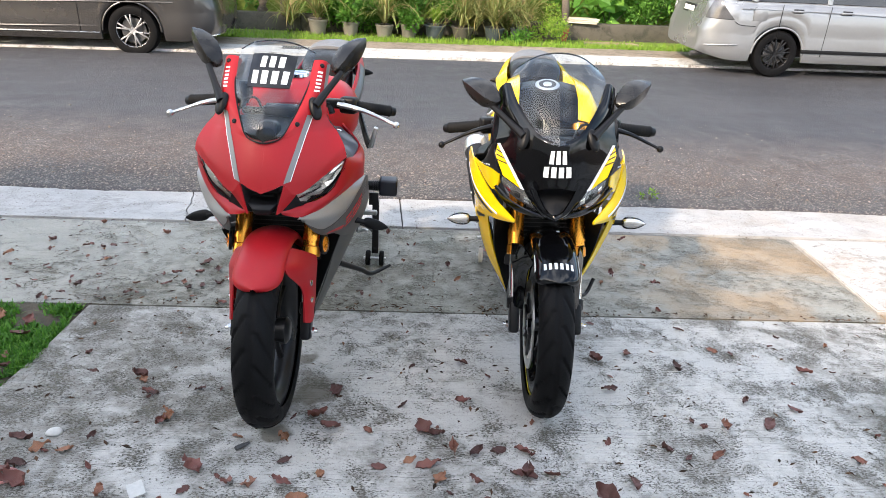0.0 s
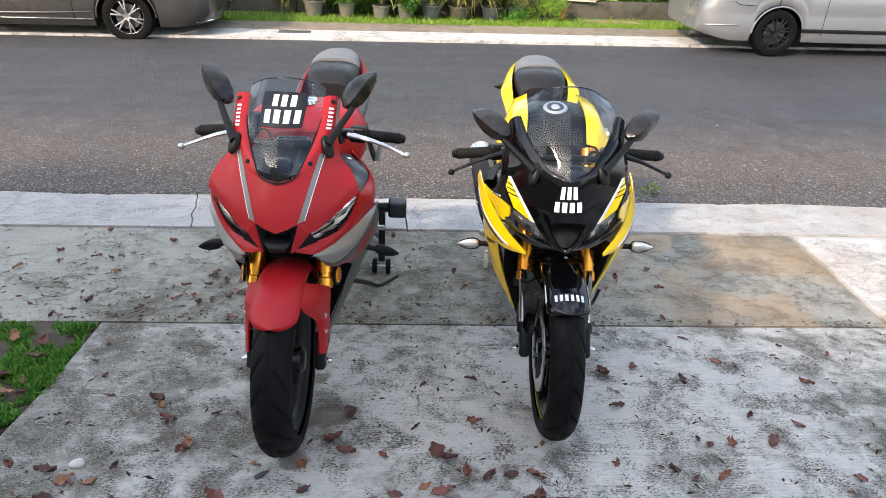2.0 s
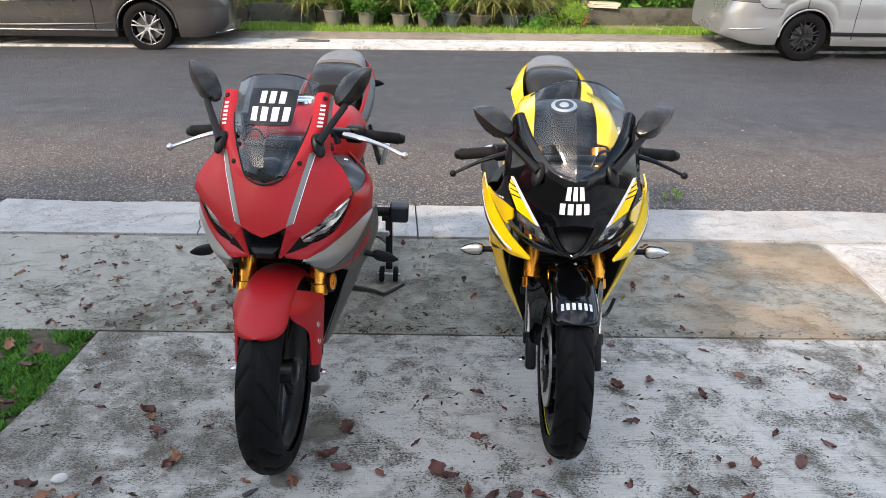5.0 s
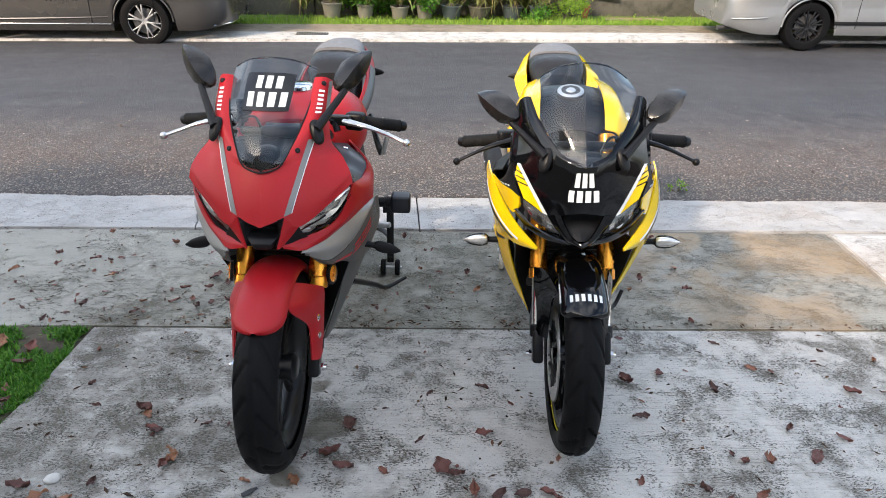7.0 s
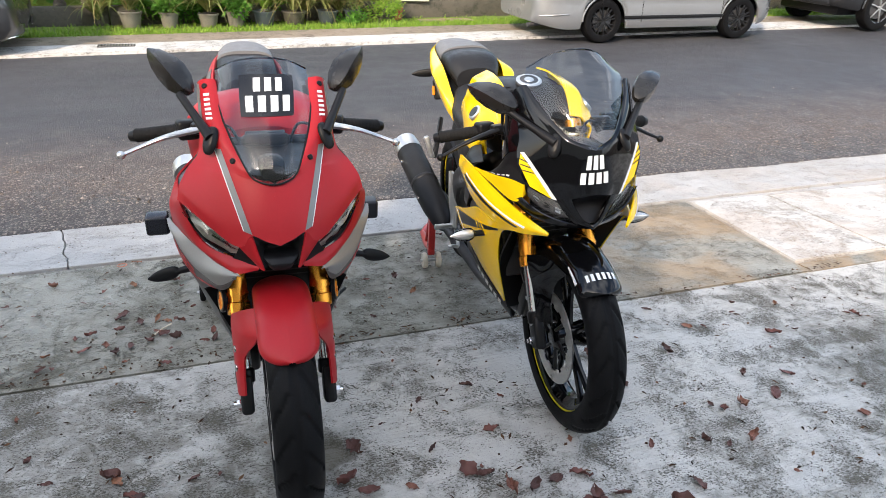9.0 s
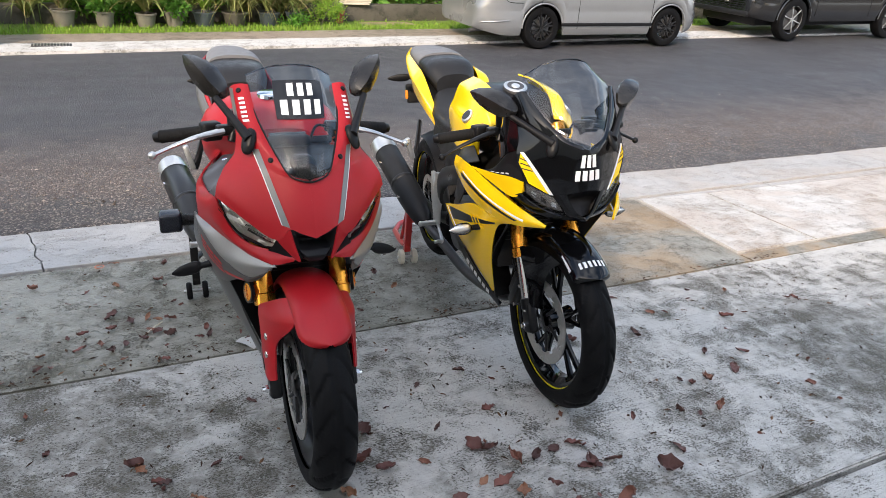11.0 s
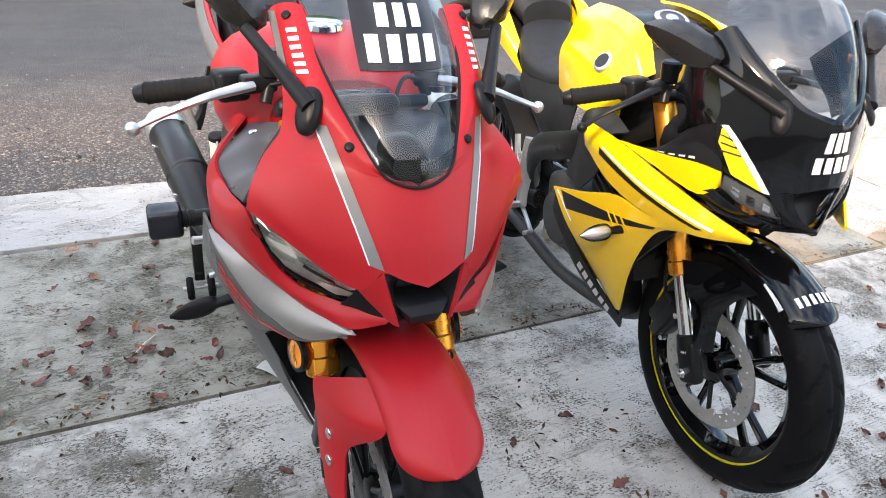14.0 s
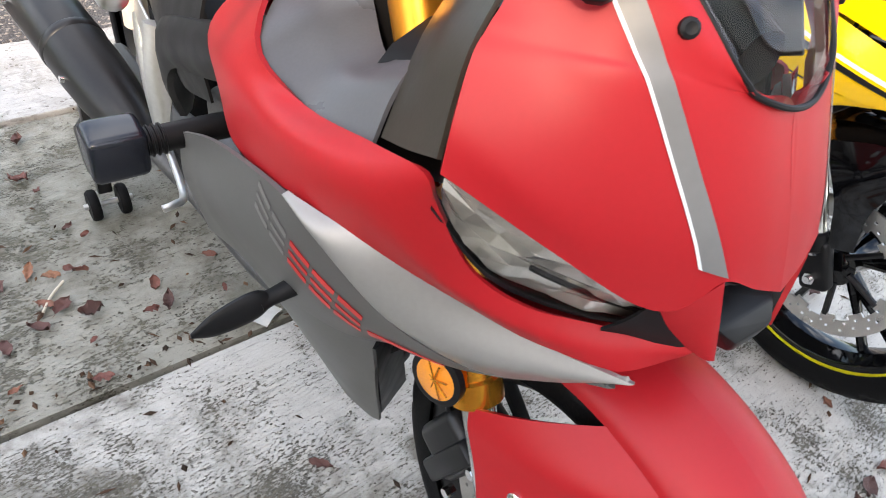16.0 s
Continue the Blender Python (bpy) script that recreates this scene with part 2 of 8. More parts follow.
def asphalt_material():
    """Worn street asphalt: chips of stone in bitumen, tyre-polished streaks, a brown gravelly margin along the near
    edge with sun warmth painted in.
    """
    g = Graph("asphalt")
    stones = g.voronoi(105.0)
    seps = []
    for scale in (105.0, 230.0):
        sep = g.nt.nodes.new("ShaderNodeSeparateColor")
        g.link(g.voronoi(scale, "Color"), sep.inputs[0])
        seps.append(sep.outputs)
    big = g.noise(0.55, 5, 0.6, 0.5)
    mid = g.noise(3.2, 6, 0.7, 0.4)
    small = g.noise(26.0, 5, 0.75)
    streak = g.noise(1.0, 5, 0.65, 0.2, g.stretch(0.3, 4.0, 1))
    edge = g.math("ADD", g.axis(1, "Object"), g.math("MULTIPLY", g.math("SUBTRACT", mid, 0.5), 2.2))
    near = g.range(edge, 2.9, 4.7, 1.0, 0.0, smooth=True)
    rim = g.range(g.math("ADD", g.axis(1, "Object"), g.math("MULTIPLY", g.math("SUBTRACT", mid, 0.5), 0.7)), 2.72, 3.22, 1.0, 0.0, smooth=True)
    base = g.mix(g.range(big, 0.35, 0.65), (0.034, 0.036, 0.043), (0.056, 0.058, 0.065))
    base = g.mix(g.math("MULTIPLY", g.range(streak, 0.45, 0.66), 0.55), base, (0.076, 0.078, 0.087))
    base = g.mix(g.math("MULTIPLY", g.range(small, 0.52, 0.68), 0.6), base, (0.022, 0.023, 0.026))
    # brown gravel margin; its colour also carries the warm low sun
    base = g.mix(g.math("MULTIPLY", near, g.range(mid, 0.36, 0.58, 0.30, 0.85)), base, (0.133, 0.093, 0.072))
    base = g.mix(g.math("MULTIPLY", rim, 0.8), base, (0.031, 0.029, 0.030))
    chip = g.mix(seps[1][0], (0.020, 0.019, 0.019), (0.105, 0.098, 0.093))
    col = g.mix(g.math("MULTIPLY", g.range(seps[1][1], 0.45, 0.60), g.math("ADD", g.math("MULTIPLY", near, 0.45), 0.38)), base, chip)
    stone_col = g.mix(seps[0][0], (0.017, 0.017, 0.017), (0.328, 0.276, 0.230))
    col = g.mix(g.math("MULTIPLY", g.range(seps[0][1], 0.62, 0.74), g.math("ADD", g.math("MULTIPLY", near, 0.85), 0.03)), col, stone_col)
    g.link(col, g.b.inputs["Base Color"])
    g.link(g.range(mid, 0.3, 0.7, 0.48, 0.78), g.b.inputs["Roughness"])
    g.bump(g.math("ADD", g.math("MULTIPLY", g.range(stones, 0.0, 0.6, 1.0, 0.0), 1.0), small), 0.9, 0.007)
    return g.m


def earth_material(name, a, b, scale=20):
    g = Graph(name)
    n = g.noise(scale, 7, 0.7)
    col = g.mix(g.range(n, 0.35, 0.65), a, b)
    g.link(col, g.b.inputs["Base Color"])
    g.b.inputs["Roughness"].default_value = 0.95
    g.bump(n, 0.8, 0.02)
    return g.m


def leaf_material(name, a, b, c, rough=0.55):
    """Foliage: every blade or leaf takes its own tone between three greens."""
    g = Graph(name)
    geo = g.nt.nodes.new("ShaderNodeNewGeometry")
    r = geo.outputs["Random Per Island"]
    col = g.mix(g.range(r, 0.0, 0.6), a, b)
    col = g.mix(g.range(r, 0.7, 1.0), col, c)
    col = g.mix(g.math("MULTIPLY", g.noise(6.0), 0.35), col, tuple(x * 0.5 for x in a))
    g.link(col, g.b.inputs["Base Color"])
    g.b.inputs["Roughness"].default_value = rough
    g.b.inputs["Specular IOR Level"].default_value = 0.3
    out = g.nt.nodes["Material Output"]
    tl = g.nt.nodes.new("ShaderNodeBsdfTranslucent")
    g.link(col, tl.inputs[0])
    mx = g.nt.nodes.new("ShaderNodeMixShader")
    mx.inputs[0].default_value = 0.35
    g.link(g.b.outputs[0], mx.inputs[1])
    g.link(tl.outputs[0], mx.inputs[2])
    g.link(mx.outputs[0], out.inputs[0])
    return g.m


def dry_leaf_material():
    g = Graph("dry_leaf")
    info = g.nt.nodes.new("ShaderNodeObjectInfo")
    r = info.outputs["Random"]
    col = g.mix(g.range(r, 0.0, 0.55), (0.060, 0.027, 0.024), (0.20, 0.070, 0.055))
    col = g.mix(g.range(r, 0.60, 1.0), col, (0.36, 0.17, 0.085))
    n = g.noise(60.0)
    col = g.mix(g.range(n, 0.45, 0.7), col, (0.12, 0.06, 0.045))
    g.link(col, g.b.inputs["Base Color"])
    g.b.inputs["Roughness"].default_value = 0.6
    g.bump(n, 0.4, 0.003)
    return g.m


M_ASPHALT = asphalt_material()
M_EARTH = earth_material("damp_earth", (0.05, 0.04, 0.028), (0.10, 0.08, 0.055))
M_TURF = earth_material("turf_soil", (0.09, 0.13, 0.02), (0.16, 0.22, 0.04), 9)
M_GRASS = leaf_material("grass_blade", (0.17, 0.32, 0.03), (0.27, 0.45, 0.05), (0.42, 0.50, 0.10))
M_CLOVER = leaf_material("clover_leaf", (0.045, 0.14, 0.014), (0.095, 0.26, 0.026), (0.20, 0.38, 0.055))
M_LEAF = leaf_material("bush_leaf", (0.06, 0.16, 0.02), (0.12, 0.29, 0.04), (0.22, 0.42, 0.07))
M_BROAD = leaf_material("broad_leaf", (0.08, 0.22, 0.03), (0.16, 0.38, 0.05), (0.27, 0.48, 0.08))
M_SPIKY = leaf_material("spiky_leaf", (0.16, 0.22, 0.06), (0.32, 0.33, 0.11), (0.48, 0.33, 0.17))
M_DRY = dry_leaf_material()
M_BARK = mat("bark", (0.13, 0.11, 0.09), 0.9, bump=0.9, scale=30, vary=0.4)
M_POT = mat("grey_pot_plastic", (0.19, 0.18, 0.15), 0.8, bump=0.3, vary=0.4, scale=30)
M_POT_DARK = mat("dark_pot_plastic", (0.06, 0.075, 0.085), 0.55, vary=0.2)
M_BRICK = mat("red_brick", (0.33, 0.09, 0.06), 0.85, bump=0.5, vary=0.25)

M_RED = mat("matt_red_paint", (0.38, 0.010, 0.015), 0.42, spec=0.38, vary=0.04, rough_vary=0.03, bump=0.02, scale=60)
M_GREY = mat("matt_grey_paint", (0.115, 0.113, 0.110), 0.45, metal=0.25, vary=0.05, rough_vary=0.04, bump=0.02, scale=60)
M_TRIM_GREY = mat("satin_charcoal_trim", (0.080, 0.081, 0.088), 0.34, spec=0.55, vary=0.08, bump=0.05, scale=120)
M_COWL_TRIM = mat("satin_bronze_black_trim", (0.036, 0.032, 0.025), 0.36, spec=0.55, vary=0.08, bump=0.05, scale=120)
M_PUCK = mat("blue_black_anodised", (0.010, 0.012, 0.019), 0.28, spec=0.6, vary=0.1)
M_RING = mat("orange_rubber", (0.55, 0.16, 0.07), 0.6)
M_SILVER = mat("matt_silver_paint", (0.32, 0.31, 0.295), 0.42, metal=0.45, vary=0.05, rough_vary=0.04, bump=0.02, scale=60)
M_YELLOW = mat("gloss_yellow_paint", (0.95, 0.63, 0.002), 0.22, spec=0.4, coat=0.5, vary=0.02, rough_vary=0.04)
M_GLOSS_BLACK = mat("gloss_black_paint", (0.003, 0.0032, 0.004), 0.06, spec=0.42, coat=0.1, vary=0.1, rough_vary=0.02)
M_BLACK = mat("black_plastic", (0.007, 0.007, 0.0078), 0.42, spec=0.27, bump=0.0, scale=120, vary=0.15)
M_SATIN = mat("satin_black_metal", (0.015, 0.015, 0.016), 0.35, metal=0.3, vary=0.15)
M_MIRROR_SHELL = mat("mirror_shell_plastic", (0.014, 0.0135, 0.013), 0.26, spec=0.5, bump=0.15, scale=120, vary=0.12)
M_DARKGREY = mat("dark_grey_plastic", (0.012, 0.0123, 0.0135), 0.48, spec=0.28, bump=0.05, scale=120, vary=0.12)
M_RUBBER = mat("tyre_rubber", (0.0045, 0.0045, 0.005), 0.60, spec=0.15, bump=0.25, scale=90, vary=0.35)
M_GRIP = mat("grip_rubber", (0.008, 0.008, 0.008), 0.75, spec=0.25, bump=0.4, scale=200)
M_GOLD = mat("gold_anodised", (0.85, 0.36, 0.04), 0.24, metal=0.85, vary=0.06)
M_CHROME = mat("chrome", (0.78, 0.78, 0.78), 0.12, metal=1.0, vary=0.05, rough_vary=0.06)
M_ALU = mat("brushed_aluminium", (0.60, 0.60, 0.59), 0.35, metal=0.9, vary=0.1, bump=0.1)
M_STEEL = mat("drilled_steel_disc", (0.58, 0.56, 0.53), 0.35, metal=0.95, vary=0.2, bump=0.15, scale=150)
M_IRON = mat("cast_engine_metal", (0.09, 0.09, 0.092), 0.5, metal=0.6, bump=0.3, vary=0.25)
M_SEAT = mat("seat_vinyl", (0.012, 0.012, 0.013), 0.42, spec=0.4, bump=0.35, scale=220, vary=0.15)
M_SEAT_GREY = mat("grey_seat_vinyl", (0.16, 0.16, 0.165), 0.6, bump=0.35, scale=220, vary=0.1)
M_AMBER = mat("amber_reflector", (0.85, 0.30, 0.02), 0.15, coat=1.0, bump=0.5, scale=150)
M_WHITE = mat("white_vinyl", (0.78, 0.78, 0.78), 0.4, vary=0.03)
M_DECAL_SILVER = mat("silver_decal", (0.21, 0.205, 0.20), 0.42, metal=0.35, vary=0.05)
M_DECAL_BLACK = mat("black_decal", (0.012, 0.012, 0.013), 0.3, vary=0.1)
M_DECAL_RED = mat("red_decal", (0.55, 0.03, 0.03), 0.35, vary=0.05)
M_STAND_RED = mat("red_stand_paint", (0.52, 0.03, 0.03), 0.35, coat=0.3, vary=0.1)
M_WHEEL_WHITE = mat("cream_nylon", (0.62, 0.56, 0.45), 0.5, vary=0.1)
M_YELLOW_LINE = mat("yellow_rim_tape", (0.85, 0.75, 0.02), 0.35)
M_SCREEN = glass("clear_screen", (0.70, 0.75, 0.79), 0.02, 0.62)
M_SCREEN_SMOKE = glass("smoked_screen", (0.42, 0.45, 0.48), 0.03, 0.5)
M_LENS = glass("lamp_lens", (0.95, 0.95, 0.95), 0.02, 0.5)
M_BOWL = mat("lamp_reflector_bowl", (0.92, 0.88, 0.83), 0.14, metal=0.7, coat=0.3, vary=0.2, scale=25)
M_MIRROR = mat("mirror_glass", (0.85, 0.86, 0.87), 0.03, metal=1.0, vary=0.0, rough_vary=0.0)
M_CAR_SILVER = mat("silver_car_paint", (0.27, 0.28, 0.29), 0.3, metal=0.5, coat=1.0, vary=0.03, scale=8)
M_CAR_GREY = mat("grey_car_paint", (0.062, 0.059, 0.057), 0.28, metal=0.55, coat=1.0, vary=0.03, scale=8)
M_ALLOY = mat("machined_alloy", (0.44, 0.44, 0.45), 0.35, metal=0.75, vary=0.08)
M_CAR_BLACK = mat("black_car_paint", (0.012, 0.013, 0.015), 0.2, coat=1.0, vary=0.1, scale=8)
M_CAR_GLASS = mat("dark_car_glass", (0.012, 0.014, 0.017), 0.05, spec=0.8, vary=0.0)
M_LAMP_CLEAR = mat("clear_tail_lamp", (0.11, 0.11, 0.115), 0.12, coat=1.0, metal=0.3, bump=0.5, scale=60, vary=0.5)
M_PAPER = mat("white_paper", (0.55, 0.54, 0.51), 0.8, vary=0.1)
M_PINK = mat("pink_plastic", (0.75, 0.36, 0.33), 0.4)
# pale so that the unseen house throws light back onto the motorcycles
M_HOUSE = mat("house_wall_paint", (0.62, 0.57, 0.49), 0.85, bump=0.3, scale=20, vary=0.05)

# ---- building tools ----
def mesh_from(name, verts, faces, material, smooth=True):
    me = bpy.data.meshes.new(name)
    me.from_pydata([tuple(v) for v in verts], [], [tuple(f) for f in faces])
    me.validate()
    me.update()
    if material:
        me.materials.append(material)
    if smooth:
        me.polygons.foreach_set("use_smooth", [True] * len(me.polygons))
    return me


def thing(name, label, category, group="", kind="", m=None):
    ob = new(name)
    ob.empty_display_size = 0.1
    if m is not None:
        ob.matrix_world = m
    return tagged(ob, label, category, group, kind)


def part(name, bm, material, parent, label="", smooth=True, angle=40):
    """Links a bmesh (or a mesh) as one mesh object under a thing or a part."""
    if isinstance(bm, bmesh.types.BMesh):
        bmesh.ops.recalc_face_normals(bm, faces=bm.faces)
        twin = None
        if bm.faces and {min(v.co.x for v in bm.verts) < -1e-3, max(v.co.x for v in bm.verts) > 1e-3} == {True} and all(all(v.co.x > 1e-4 for v in f.verts) or all(v.co.x < -1e-4 for v in f.verts) for f in bm.faces):
            twin = bm.copy()
            bmesh.ops.delete(twin, geom=[f for f in twin.faces if f.verts[0].co.x > 0], context="FACES")
            bmesh.ops.delete(bm, geom=[f for f in bm.faces if f.verts[0].co.x < 0], context="FACES")
            part(name, twin, material, parent, label, smooth, angle)
        me = bpy.data.meshes.new(name)
        bm.to_mesh(me)
        bm.free()
        me.materials.append(material)
        me.polygons.foreach_set("use_smooth", [smooth] * len(me.polygons))
        if smooth:
            me.set_sharp_from_angle(angle=radians(angle))
    else:
        me = bm
        if material and not me.materials:
            me.materials.append(material)
    ob = new(name, me)
    ob.parent = parent
    if label:
        ob["label"] = label
    return ob


def box(size, at=(0, 0, 0), rot=(0, 0, 0), bevel=0.0, segs=2, bm=None, taper=1.0):
    bm2 = bmesh.new()
    bmesh.ops.create_cube(bm2, size=1.0)
    for v in bm2.verts:
        k = taper if v.co.z > 0 else 1.0
        v.co = Vector((v.co.x * size[0] * k, v.co.y * size[1] * k, v.co.z * size[2]))
    if bevel:
        bmesh.ops.bevel(bm2, geom=bm2.edges[:], offset=bevel, segments=segs, affect="EDGES", profile=0.5)
    bmesh.ops.transform(bm2, matrix=pose(*at, *rot), verts=bm2.verts)
    return join(bm, bm2)


def join(bm, other):
    if bm is None:
        return other
    me = bpy.data.meshes.new("tmp")
    other.to_mesh(me)
    other.free()
    bm.from_mesh(me)
    bpy.data.meshes.remove(me)
    return bm


def lathe(profile, n=32, at=(0, 0, 0), axis=(0, 0, 1), bm=None, closed=False):
    """Turns a profile of (radius, height) about an axis."""
    bm2 = bmesh.new()
    rings = []
    for r, h in profile:
        rings.append([bm2.verts.new((r * math.cos(2 * math.pi * i / n), r * math.sin(2 * math.pi * i / n), h)) for i in range(n)])
    pairs = list(zip(rings, rings[1:])) + ([(rings[-1], rings[0])] if closed else [])
    for a, b in pairs:
        for i in range(n):
            bm2.faces.new((a[i], a[(i + 1) % n], b[(i + 1) % n], b[i]))
    if not closed:
        for ring in (rings[0], rings[-1]):
            if (ring[0].co.xy).length > 1e-4:
                bm2.faces.new(ring)
    bmesh.ops.remove_doubles(bm2, verts=bm2.verts, dist=1e-5)
    q = Vector((0, 0, 1)).rotation_difference(Vector(axis).normalized()).to_matrix().to_4x4()
    bmesh.ops.transform(bm2, matrix=Matrix.Translation(at) @ q, verts=bm2.verts)
    return join(bm, bm2)


def rod(a, b, r, r2=None, n=16, bm=None, bevel=0.0):
    a, b = Vector(a), Vector(b)
    d = (b - a).length
    r2 = r if r2 is None else r2
    e = min(bevel, r * 0.9, r2 * 0.9)
    prof = [(r - e, 0), (r, e), (r2, d - e), (r2 - e, d)] if e else [(r, 0), (r2, d)]
    return lathe(prof, n, a, b - a, bm)


def catmull(points, n):
    """n+1 points of a smooth curve through the given points."""
    p = [Vector(q) for q in points]
    if len(p) == 2:
        return [p[0].lerp(p[1], i / n) for i in range(n + 1)]
    p = [p[0] * 2 - p[1]] + p + [p[-1] * 2 - p[-2]]
    out = []
    spans = len(p) - 3
    for i in range(n + 1):
        u = i / n * spans
        k = min(int(u), spans - 1)
        u -= k
        a, b, c, d = p[k:k + 4]
        out.append(0.5 * ((2 * b) + (c - a) * u + (2 * a - 5 * b + 4 * c - d) * u * u + (3 * b - a - 3 * c + d) * u ** 3))
    return out


def tube(points, r, n=10, steps=24, bm=None, radii=None, flat=1.0):
    """A bent tube through the points; radii runs along it."""
    path = catmull(points, steps)
    bm2 = bmesh.new()
    rings = []
    up = Vector((0, 0, 1))
    for i, p in enumerate(path):
        d = (path[min(i + 1, steps)] - path[max(i - 1, 0)]).normalized()
        s = d.cross(up)
        if s.length < 0.05:
            s = d.cross(Vector((0, 1, 0)))
        s.normalize()
        t = s.cross(d)
        rr = r
        if radii:
            u = i / steps * (len(radii) - 1)
            k = min(int(u), len(radii) - 2)
            rr = radii[k] + (radii[k + 1] - radii[k]) * (u - k)
        rings.append([bm2.verts.new(p + s * rr * math.cos(2 * math.pi * j / n) + t * rr * flat * math.sin(2 * math.pi * j / n)) for j in range(n)])
    for a, b in zip(rings, rings[1:]):
        for j in range(n):
            bm2.faces.new((a[j], a[(j + 1) % n], b[(j + 1) % n], b[j]))
    bm2.faces.new(rings[0][::-1])
    bm2.faces.new(rings[-1])
    return join(bm, bm2)


class Sheet:
    """A smooth surface through rows of control points; at(u, v) with u across the rows and v along a row, both 0 to 1."""
    def __init__(self, rows):
        self.rows = [[Vector(p) for p in r] for r in rows]
        mx = sum(p.x for r in self.rows for p in r) / sum(len(r) for r in self.rows)
        out = Vector((0.8 if mx > 0.005 else -0.8 if mx < -0.005 else 0.0, -0.6, 0.5))
        self.coarse = None
        self.sign = 1.0
        self.sign = 1.0 if self.normal(0.5, 0.5).dot(out) >= 0 else -1.0

    @staticmethod
    def _curve(p, t):
        n = len(p) - 1
        u = min(max(t, 0.0), 1.0) * n
        k = min(int(u), n - 1)
        u -= k
        b, c = p[k], p[k + 1]
        a = p[k - 1] if k > 0 else b * 2 - c
        d = p[k + 2] if k + 2 <= n else c * 2 - b
        return 0.5 * ((2 * b) + (c - a) * u + (2 * a - 5 * b + 4 * c - d) * u * u + (3 * b - a - 3 * c + d) * u ** 3)

    def at(self, u, v):
        return self._curve([self._curve(r, v) for r in self.rows], u)

    def normal(self, u, v):
        e = 0.01
        a = self.at(min(u + e, 1), v) - self.at(max(u - e, 0), v)
        b = self.at(u, min(v + e, 1)) - self.at(u, max(v - e, 0))
        n = a.cross(b)
        return n.normalized() * self.sign if n.length > 1e-9 else Vector((0, -1, 0))

    def find(self, target, axes="xz", start=(0.5, 0.5)):
        """The (u, v) at which the surface has the wanted pair of coordinates."""
        ia, ib = "xyz".index(axes[0]), "xyz".index(axes[1])
        if self.coarse is None:
            self.coarse = [(i / 12, j / 12, self.at(i / 12, j / 12)) for i in range(13) for j in range(13)]
        best = min(((p[ia] - target[0]) ** 2 + (p[ib] - target[1]) ** 2, a, b) for a, b, p in self.coarse)
        _, a, b = best
        for _ in range(9):
            p = self.at(a, b)
            e = (target[0] - p[ia], target[1] - p[ib])
            if abs(e[0]) + abs(e[1]) < 2e-4:
                break
            h = 0.01
            pu = (self.at(min(a + h, 1), b) - self.at(max(a - h, 0), b)) / (min(a + h, 1) - max(a - h, 0))
            pv = (self.at(a, min(b + h, 1)) - self.at(a, max(b - h, 0))) / (min(b + h, 1) - max(b - h, 0))
            det = pu[ia] * pv[ib] - pv[ia] * pu[ib]
            if abs(det) < 1e-9:
                break
            da = (e[0] * pv[ib] - pv[ia] * e[1]) / det
            db = (pu[ia] * e[1] - e[0] * pu[ib]) / det
            a, b = min(max(a + 0.8 * da, 0), 1), min(max(b + 0.8 * db, 0), 1)
        return a, b

    def decal(self, quad, axes="xz", nu=10, nv=3, lift=0.0013, thick=0.0007, side=0):
        """A thin film on the surface whose four corners (a start, b start, b end, a end) are given in two axes."""
        q = [Vector((*c, 0)) for c in quad]
        def shape(a, k):
            p = q[0].lerp(q[3], a).lerp(q[1].lerp(q[2], a), k)
            return self.find((p.x, p.y), axes)
        return self.patch(nu, nv, shape=shape, lift=lift, thick=thick, mirror=not side, side=side)

    def patch(self, nu=16, nv=16, u=(0, 1), v=(0, 1), lift=0.0, thick=0.0, flip=False, bm=None, mirror=False, shape=None, side=0):
        """A bmesh of the surface, or of a window of it. thick: a closed shell that far behind it. mirror: with its twin across x = 0."""
        bm2 = bmesh.new()
        sides = (1, -1) if mirror else ((side,) if side else (1,))
        for s in sides:
            def grid(off):
                g = []
                for i in range(nu + 1):
                    row = []
                    for j in range(nv + 1):
                        a, b = i / nu, j / nv
                        if shape:
                            uu, vv = shape(a, b)
                        else:
                            uu, vv = u[0] + (u[1] - u[0]) * a, v[0] + (v[1] - v[0]) * b
                        p = self.at(uu, vv)
                        if off:
                            p = p + self.normal(uu, vv) * off
                        row.append(bm2.verts.new((p.x * s, p.y, p.z)))
                    g.append(row)
                return g
            top = grid(lift)
            layers = [top]
            if thick:
                layers.append(grid(lift - thick))
            for g in layers:
                for i in range(nu):
                    for j in range(nv):
                        f = (g[i][j], g[i + 1][j], g[i + 1][j + 1], g[i][j + 1])
                        if len(set(tuple(round(c, 6) for c in w.co) for w in f)) >= 3:
                            bm2.faces.new(f)
            if thick:
                a, b = layers
                loop = [(i, 0) for i in range(nu)] + [(nu, j) for j in range(nv)] + [(i, nv) for i in range(nu, 0, -1)] + [(0, j) for j in range(nv, 0, -1)]
                for (i, j), (k, l) in zip(loop, loop[1:] + loop[:1]):
                    bm2.faces.new((a[i][j], a[k][l], b[k][l], b[i][j]))
        bmesh.ops.remove_doubles(bm2, verts=bm2.verts, dist=2e-5)
        bmesh.ops.dissolve_degenerate(bm2, dist=1e-6, edges=bm2.edges)
        return join(bm, bm2)


